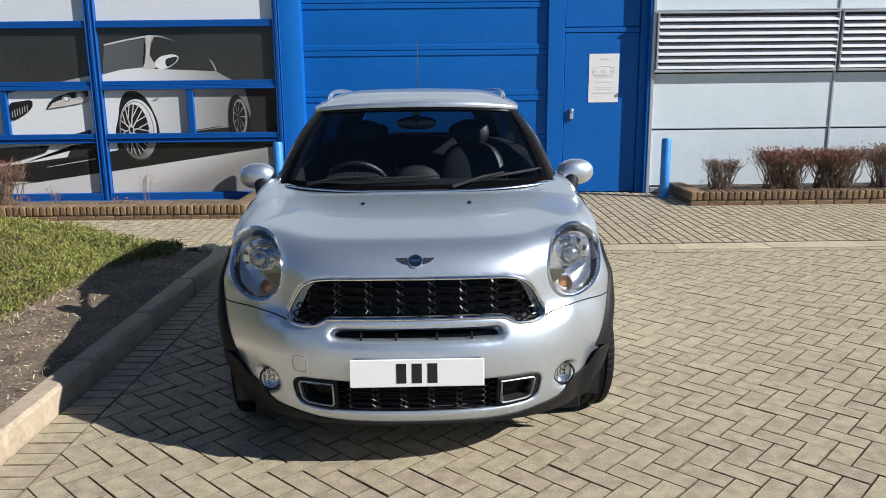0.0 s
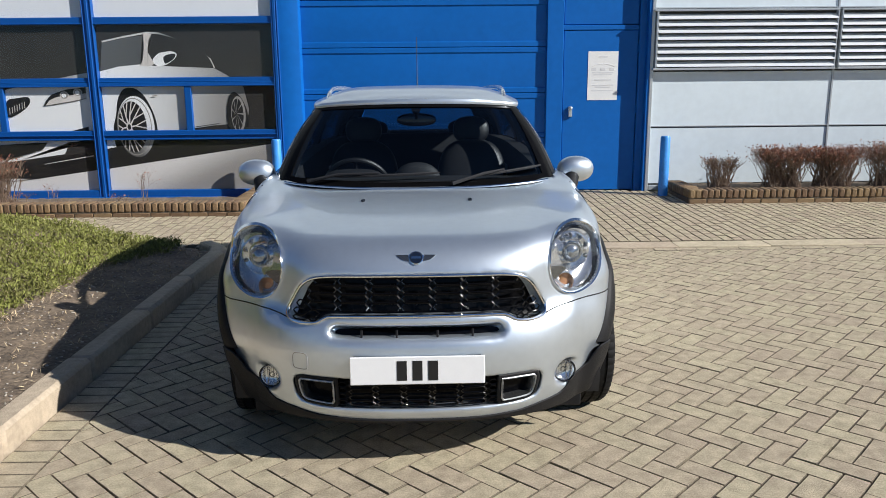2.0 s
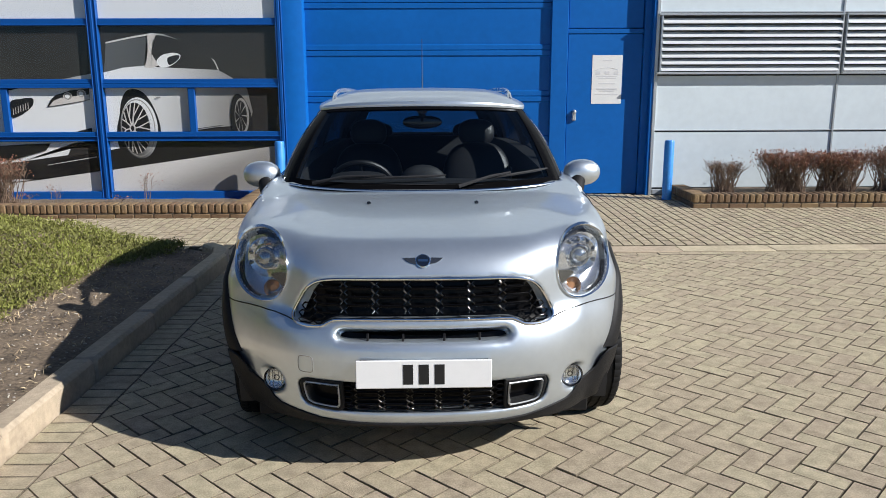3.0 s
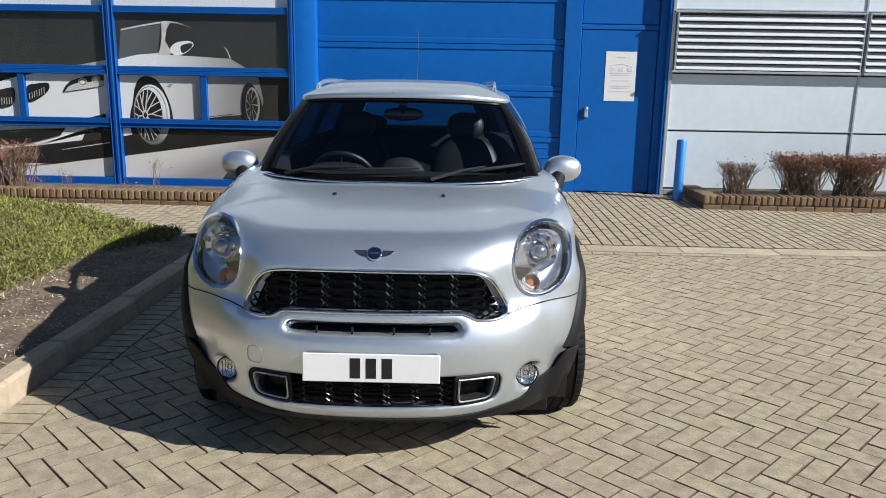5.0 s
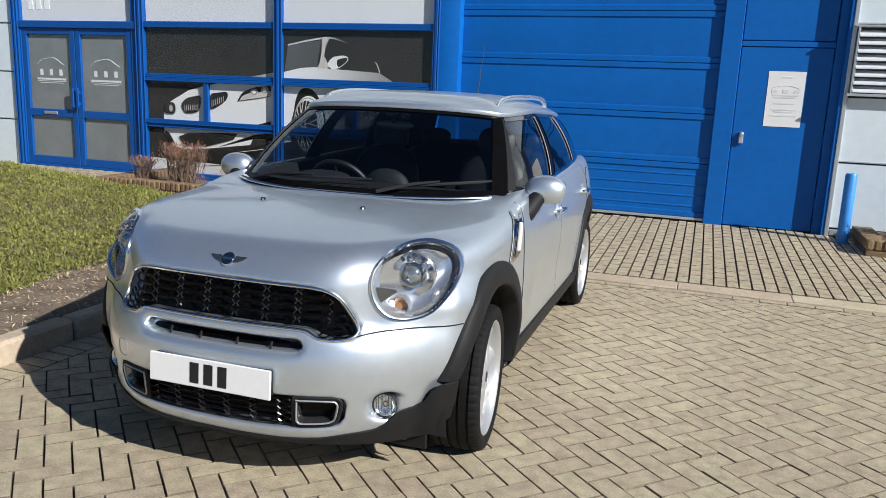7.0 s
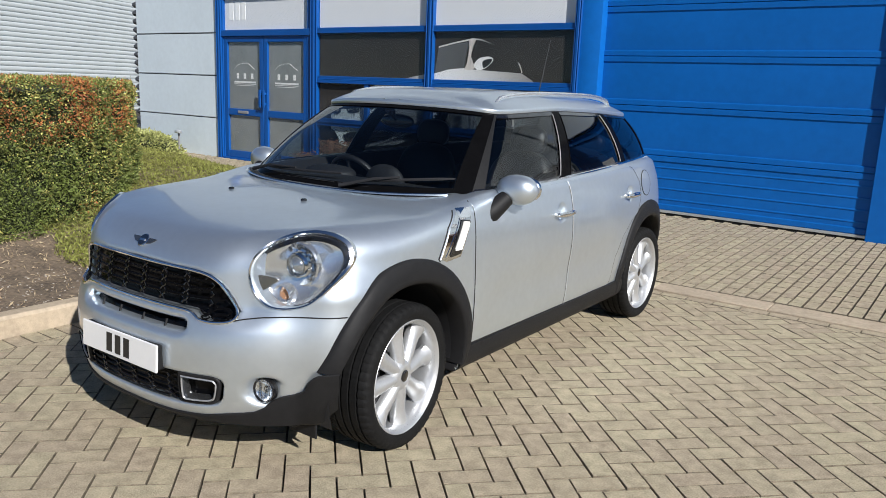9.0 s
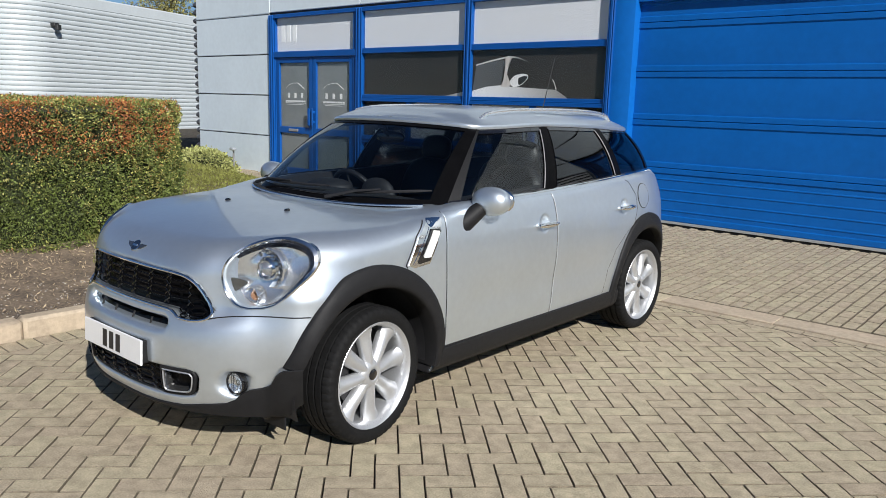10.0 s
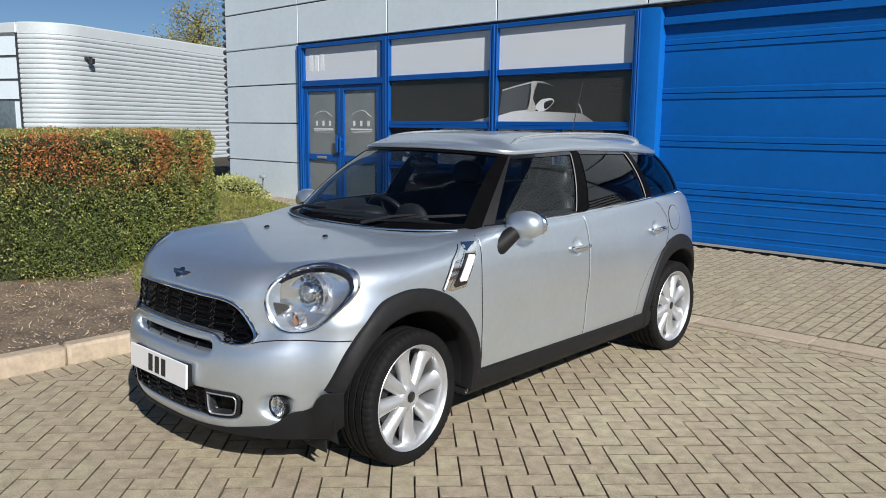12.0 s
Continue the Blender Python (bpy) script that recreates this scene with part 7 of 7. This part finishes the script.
WM = wheel_meshes()
for yc in (YF, WB):
    for s in (1, -1):
        wh = part("wheel", Mesh().lathe([(-0.09, 0.06), (-0.09, 0.09), (0.0, 0.09), (0.0, 0.06)], 16), BRAKE, car, "silver eight-spoke alloy wheel")
        wh.matrix_basis = pose(s * 0.765, yc, HUBZ, 0, 0, (0 if s > 0 else 180) + (5.0 if yc < 1 else 0.0))
        part("tyre", WM[0], None, wh, "black low-profile tyre")
        part("rim", WM[1], None, wh)
        for k in range(8):
            o = part("spoke", WM[2], None, wh)
            o.matrix_basis = Matrix.Rotation(math.tau * k / 8 + (0.1 if yc < 1 else 0.3), 4, "X")
        for k in range(5):
            o = part("bolt", WM[5], None, wh)
            o.matrix_basis = Matrix.Rotation(math.tau * k / 5, 4, "X") @ Matrix.Translation((-0.006, 0.052, 0))
        for i in (3, 4, 6, 7, 8):
            part(WM[i].name.split(".")[0], WM[i], None, wh)

# --- cabin ---
ds = Mesh()
rows = []
base_y = lambda x: float(np.interp(abs(x), [0, 0.30, 0.55, 0.70, 0.782], [0.265, 0.290, 0.375, 0.50, 0.66]))
for f_, z in ((0.03, 1.034), (0.16, 1.046), (0.42, 1.040), (0.75, 1.012), (0.95, 0.95), (1.0, 0.85), (0.95, 0.70), (0.85, 0.5)):
    rows.append([(x, base_y(x) * (1 - f_) + 0.84 * f_, z + 0.006 * math.cos(x * 4) - 0.012 * (x / 0.73) ** 4) for x in np.linspace(-0.73, 0.73, 25)])
ds.grid(rows)
part("dashboard", ds, DARK, car, "black dashboard")
part("instrument_hood", Mesh().blob((-0.36, 0.74, 1.01), (0.17, 0.10, 0.05), 2.4, 20, 10), DARK, car)
part("centre_dial", Mesh().blob((0.0, 0.80, 0.97), (0.14, 0.05, 0.12), 2.2, 24, 10), DARK, car)
swm = Matrix.Translation((-0.36, 0.97, 0.932)) @ Matrix.Rotation(radians(-62), 4, "X")
tor = Mesh().tube([tuple(swm @ Vector((0.185 * math.cos(a), 0.185 * math.sin(a), 0))) for a in np.linspace(0, math.tau, 41)[:-1]], 0.017, 10, closed=True)
sw = part("steering_wheel", tor, SEAT, car, "black leather steering wheel")
part("wheel_hub", Mesh().blob(tuple(swm @ Vector((0, 0, -0.02))), (0.075, 0.05, 0.07), 2.4, 18, 10), DARK, sw)
for a in (0.15, math.pi - 0.15, -math.pi / 2):
    part("wheel_spoke", Mesh().tube([tuple(swm @ Vector((0.05 * math.cos(a), 0.05 * math.sin(a), -0.02))), tuple(swm @ Vector((0.18 * math.cos(a), 0.18 * math.sin(a), 0)))], 0.014, 6), DARK, sw)
for x in (-0.37, 0.37):
    st = part("front_seat", Mesh().blob((x, 1.62, 0.80), (0.24, 0.09, 0.36), 3.0, 24, 16, Matrix.Rotation(radians(-14), 4, "X")), SEAT, car, "black leather front seat")
    part("cushion", Mesh().blob((x, 1.34, 0.60), (0.25, 0.28, 0.10), 3.0, 20, 10), SEAT, st)
    part("headrest", Mesh().blob((x, 1.735, 1.215), (0.125, 0.055, 0.092), 2.6, 20, 12, Matrix.Rotation(radians(-10), 4, "X")), SEAT, st)
    for dx in (-0.05, 0.05):
        part("headrest_post", Mesh().tube([(x + dx, 1.70, 1.08), (x + dx, 1.73, 1.17)], 0.006, 6), CHROME, st)
rb = part("rear_seat", Mesh().blob((0, 2.52, 0.82), (0.62, 0.10, 0.33), 4.0, 30, 12, Matrix.Rotation(radians(-16), 4, "X")), SEAT, car, "black rear bench seat")
for x in (-0.36, 0.36):
    part("headrest", Mesh().blob((x, 2.62, 1.17), (0.12, 0.05, 0.07), 2.6, 18, 10), SEAT, rb)
part("rear_view_mirror", Mesh().blob((0, 0.90, 1.325), (0.115, 0.022, 0.038), 2.3, 22, 10), GLOSSBLACK, car)
part("mirror_stalk", Mesh().tube([(0, 0.83, 1.395), (0, 0.86, 1.36), (0, 0.89, 1.33)], [0.03, 0.016, 0.012], 8), GLOSSBLACK, car)
part("tunnel", Mesh().box(-0.10, 0.10, 0.8, 2.2, 0.45, 0.68, 0.03), DARK, car)
part("cabin_floor", Mesh().box(-0.72, 0.72, 0.5, 2.9, 0.465, 0.475), DARK, car)
for s in (1, -1):
    ul = np.linspace(2.9, 10.6, 44)
    top_ = house(ul, np.full(44, 0.035), s, -0.014)
    part("sill_lining", Mesh().grid(np.stack([top_, top_ + np.array([-s * 0.10, 0.0, 0.004]), top_ + np.array([-s * 0.105, 0.0, -0.16])])), DARK, car)
    part("door_lining", Mesh().box(s * 0.70, s * 0.728, 0.55, 2.4, 0.48, 1.02, 0.01), DARK, car)
part("parcel_shelf", Mesh().box(-0.68, 0.68, 2.62, 2.92, 1.0, 1.015), DARK, car)

# ---- paving, piece by piece ----
def chamfer_top(L, W, c=0.0016, h=0.034, ce=None):
    """Block with a chamfered top, open below: five faces above, four sides."""
    a, b = L / 2, W / 2
    e = c if ce is None else ce
    v = [(-a + e, -b + c, 0), (a - e, -b + c, 0), (a - e, b - c, 0), (-a + e, b - c, 0), (-a, -b, -c * 0.7), (a, -b, -c * 0.7), (a, b, -c * 0.7), (-a, b, -c * 0.7),
         (-a, -b, -h), (a, -b, -h), (a, b, -h), (-a, b, -h)]
    f = [(0, 1, 2, 3)] + [(i + 4, (i + 1) % 4 + 4, (i + 1) % 4, i) for i in range(4)] + [(i + 8, (i + 1) % 4 + 8, (i + 1) % 4 + 4, i + 4) for i in range(4)]
    return v, f


def pave(places, L, W, label, near, extra=(), ce=None):
    """Blocks at (x, y, z, turn): the nearest as parts, the rest joined."""
    v0, f0 = chamfer_top(L, W, ce=ce)
    one = raw("paver", v0, f0, PAVER)
    one.materials.append(PAVEREDGE)
    one.polygons.foreach_set("material_index", [0] + [1] * (len(f0) - 1))
    par = thing("paving", label, "paving", (0, 0, 0), kind="structure")
    V, F, E = [], [], []
    v0 = np.array(v0)
    places = sorted(places, key=near)
    for i, (x, y, z, a) in enumerate(places):
        tx, ty = rng.gauss(0, 0.004), rng.gauss(0, 0.004)
        if i < 290:
            o = part("paver", one, None, par)
            o.matrix_basis = pose(x, y, z, math.degrees(tx), math.degrees(ty), math.degrees(a))
        else:
            c, s = math.cos(a), math.sin(a)
            p = v0.copy()
            p[:, 2] += p[:, 0] * ty + p[:, 1] * tx + z
            q = np.stack([p[:, 0] * c - p[:, 1] * s + x, p[:, 0] * s + p[:, 1] * c + y, p[:, 2]], 1)
            F += [tuple(k + len(V) for k in f) for f in f0]
            V += q.tolist()
            E += [0] + [1] * (len(f0) - 1)
    for poly in extra:
        n = len(poly)
        base = len(V)
        V += [[x, y, lift(y) if y > 7.4 else 0.0] for x, y in poly] + [[x, y, -0.03] for x, y in poly]
        F.append(tuple(range(base, base + n)))
        F += [(base + i, base + n + i, base + n + (i + 1) % n, base + (i + 1) % n) for i in range(n)]
        E += [0] + [1] * n
    field = raw("paver_field", V, F, PAVERS)
    field.materials.append(PAVEREDGE)
    field.polygons.foreach_set("material_index", E)
    o = part("paver_field", field, None, par)
    o["kind"] = "stuff"


# herringbone bay, turned by 45 degrees to the kerb
U = 0.1025
PHI = radians(136.1)
herr, cutb = [], []
for a in range(-150, 110):
    for b in range(-110, 110):
        k = (a - b) % 4
        if k == 0:
            cu, cv, turn = (a + 1) * U, (b + 0.5) * U, 0.0
        elif k == 2:
            cu, cv, turn = (a + 0.5) * U, b * U, math.pi / 2
        else:
            continue
        x, y = cu * math.cos(PHI) - cv * math.sin(PHI) + 1.085, cu * math.sin(PHI) + cv * math.cos(PHI) + 4.443
        c_, s_ = math.cos(turn + PHI), math.sin(turn + PHI)
        rect = [(x + a_ * 0.0993 * c_ - b_ * 0.0480 * s_, y + a_ * 0.0993 * s_ + b_ * 0.0480 * c_) for a_, b_ in ((-1, -1), (1, -1), (1, 1), (-1, 1))]
        if not (-1.8 < x < 7.9 and -3.0 < y < 7.4):
            continue
        if min(p[0] for p in rect) < -1.552 or max(p[1] for p in rect) > 7.088 + 0.015 * (x - 1.5) or min(p[1] for p in rect) < -2.85 or max(p[0] for p in rect) > 7.6:
            q = clip_poly(rect, -1.552, 7.6, -2.85, 7.088 + 0.015 * (x - 1.5))
            if len(q) > 2:
                cutb.append(q)
        else:
            herr.append((x, y, rng.gauss(0, 0.0012), turn + PHI + rng.gauss(0, 0.006)))
pave(herr, 0.1985, 0.0955, "buff concrete blocks laid in a herringbone pattern", lambda p: math.hypot(p[0] - 1.0, p[1] - 3.2), cutb)
# border courses along the kerb and the apron
border = [(-1.658, -2.79 + 0.1005 * i, rng.gauss(0, 0.001), rng.gauss(0, 0.006)) for i in range(98)]
border += [(x, 7.144 + 0.015 * (x - 1.5), rng.gauss(0.0, 0.001) + 0.002, 0.015 + rng.gauss(0, 0.004)) for x in (-1.606 + 0.2005 * i for i in range(47))]
pave(border, 0.1935, 0.0925, "buff concrete blocks laid as an edging course", lambda p: abs(p[1] - 4))
# apron in front of the building
apr, half = [], []
for i in range(-118, 93):
    for j in range(17):
        y = 7.562 + 0.2005 * (j + 0.5 * (i % 2)) + 0.015 * (0.1021 * i - 0.6)
        x = 0.889 + 0.1021 * i - 0.016 * (y - 7.4)
        if i % 2 and j == 0 and x > -1.9:
            half.append([(x - 0.0448, y - 0.199), (x + 0.0448, y - 0.199), (x + 0.0448, y - 0.1012), (x - 0.0448, y - 0.1012)])
        if y > (10.72 if -1.6 < x < 2.75 else 10.60) or (x < -1.9 and y < float(back_edge(x)) - 0.05) or (x > 3.25 and y > 9.66) or (-6.25 < x < -2.2 and y > 9.16) or (x < -6.6 and y < 9.05):
            continue
        apr.append((x, y, lift(y) + rng.gauss(0, 0.0005), math.pi / 2 + 0.016 + rng.gauss(0, 0.003)))
pave(apr, 0.2014, 0.0888, "buff concrete blocks laid in straight courses towards the building", lambda p: math.hypot(p[0] - 1.6, p[1] - 8.2), half, 0.0002)
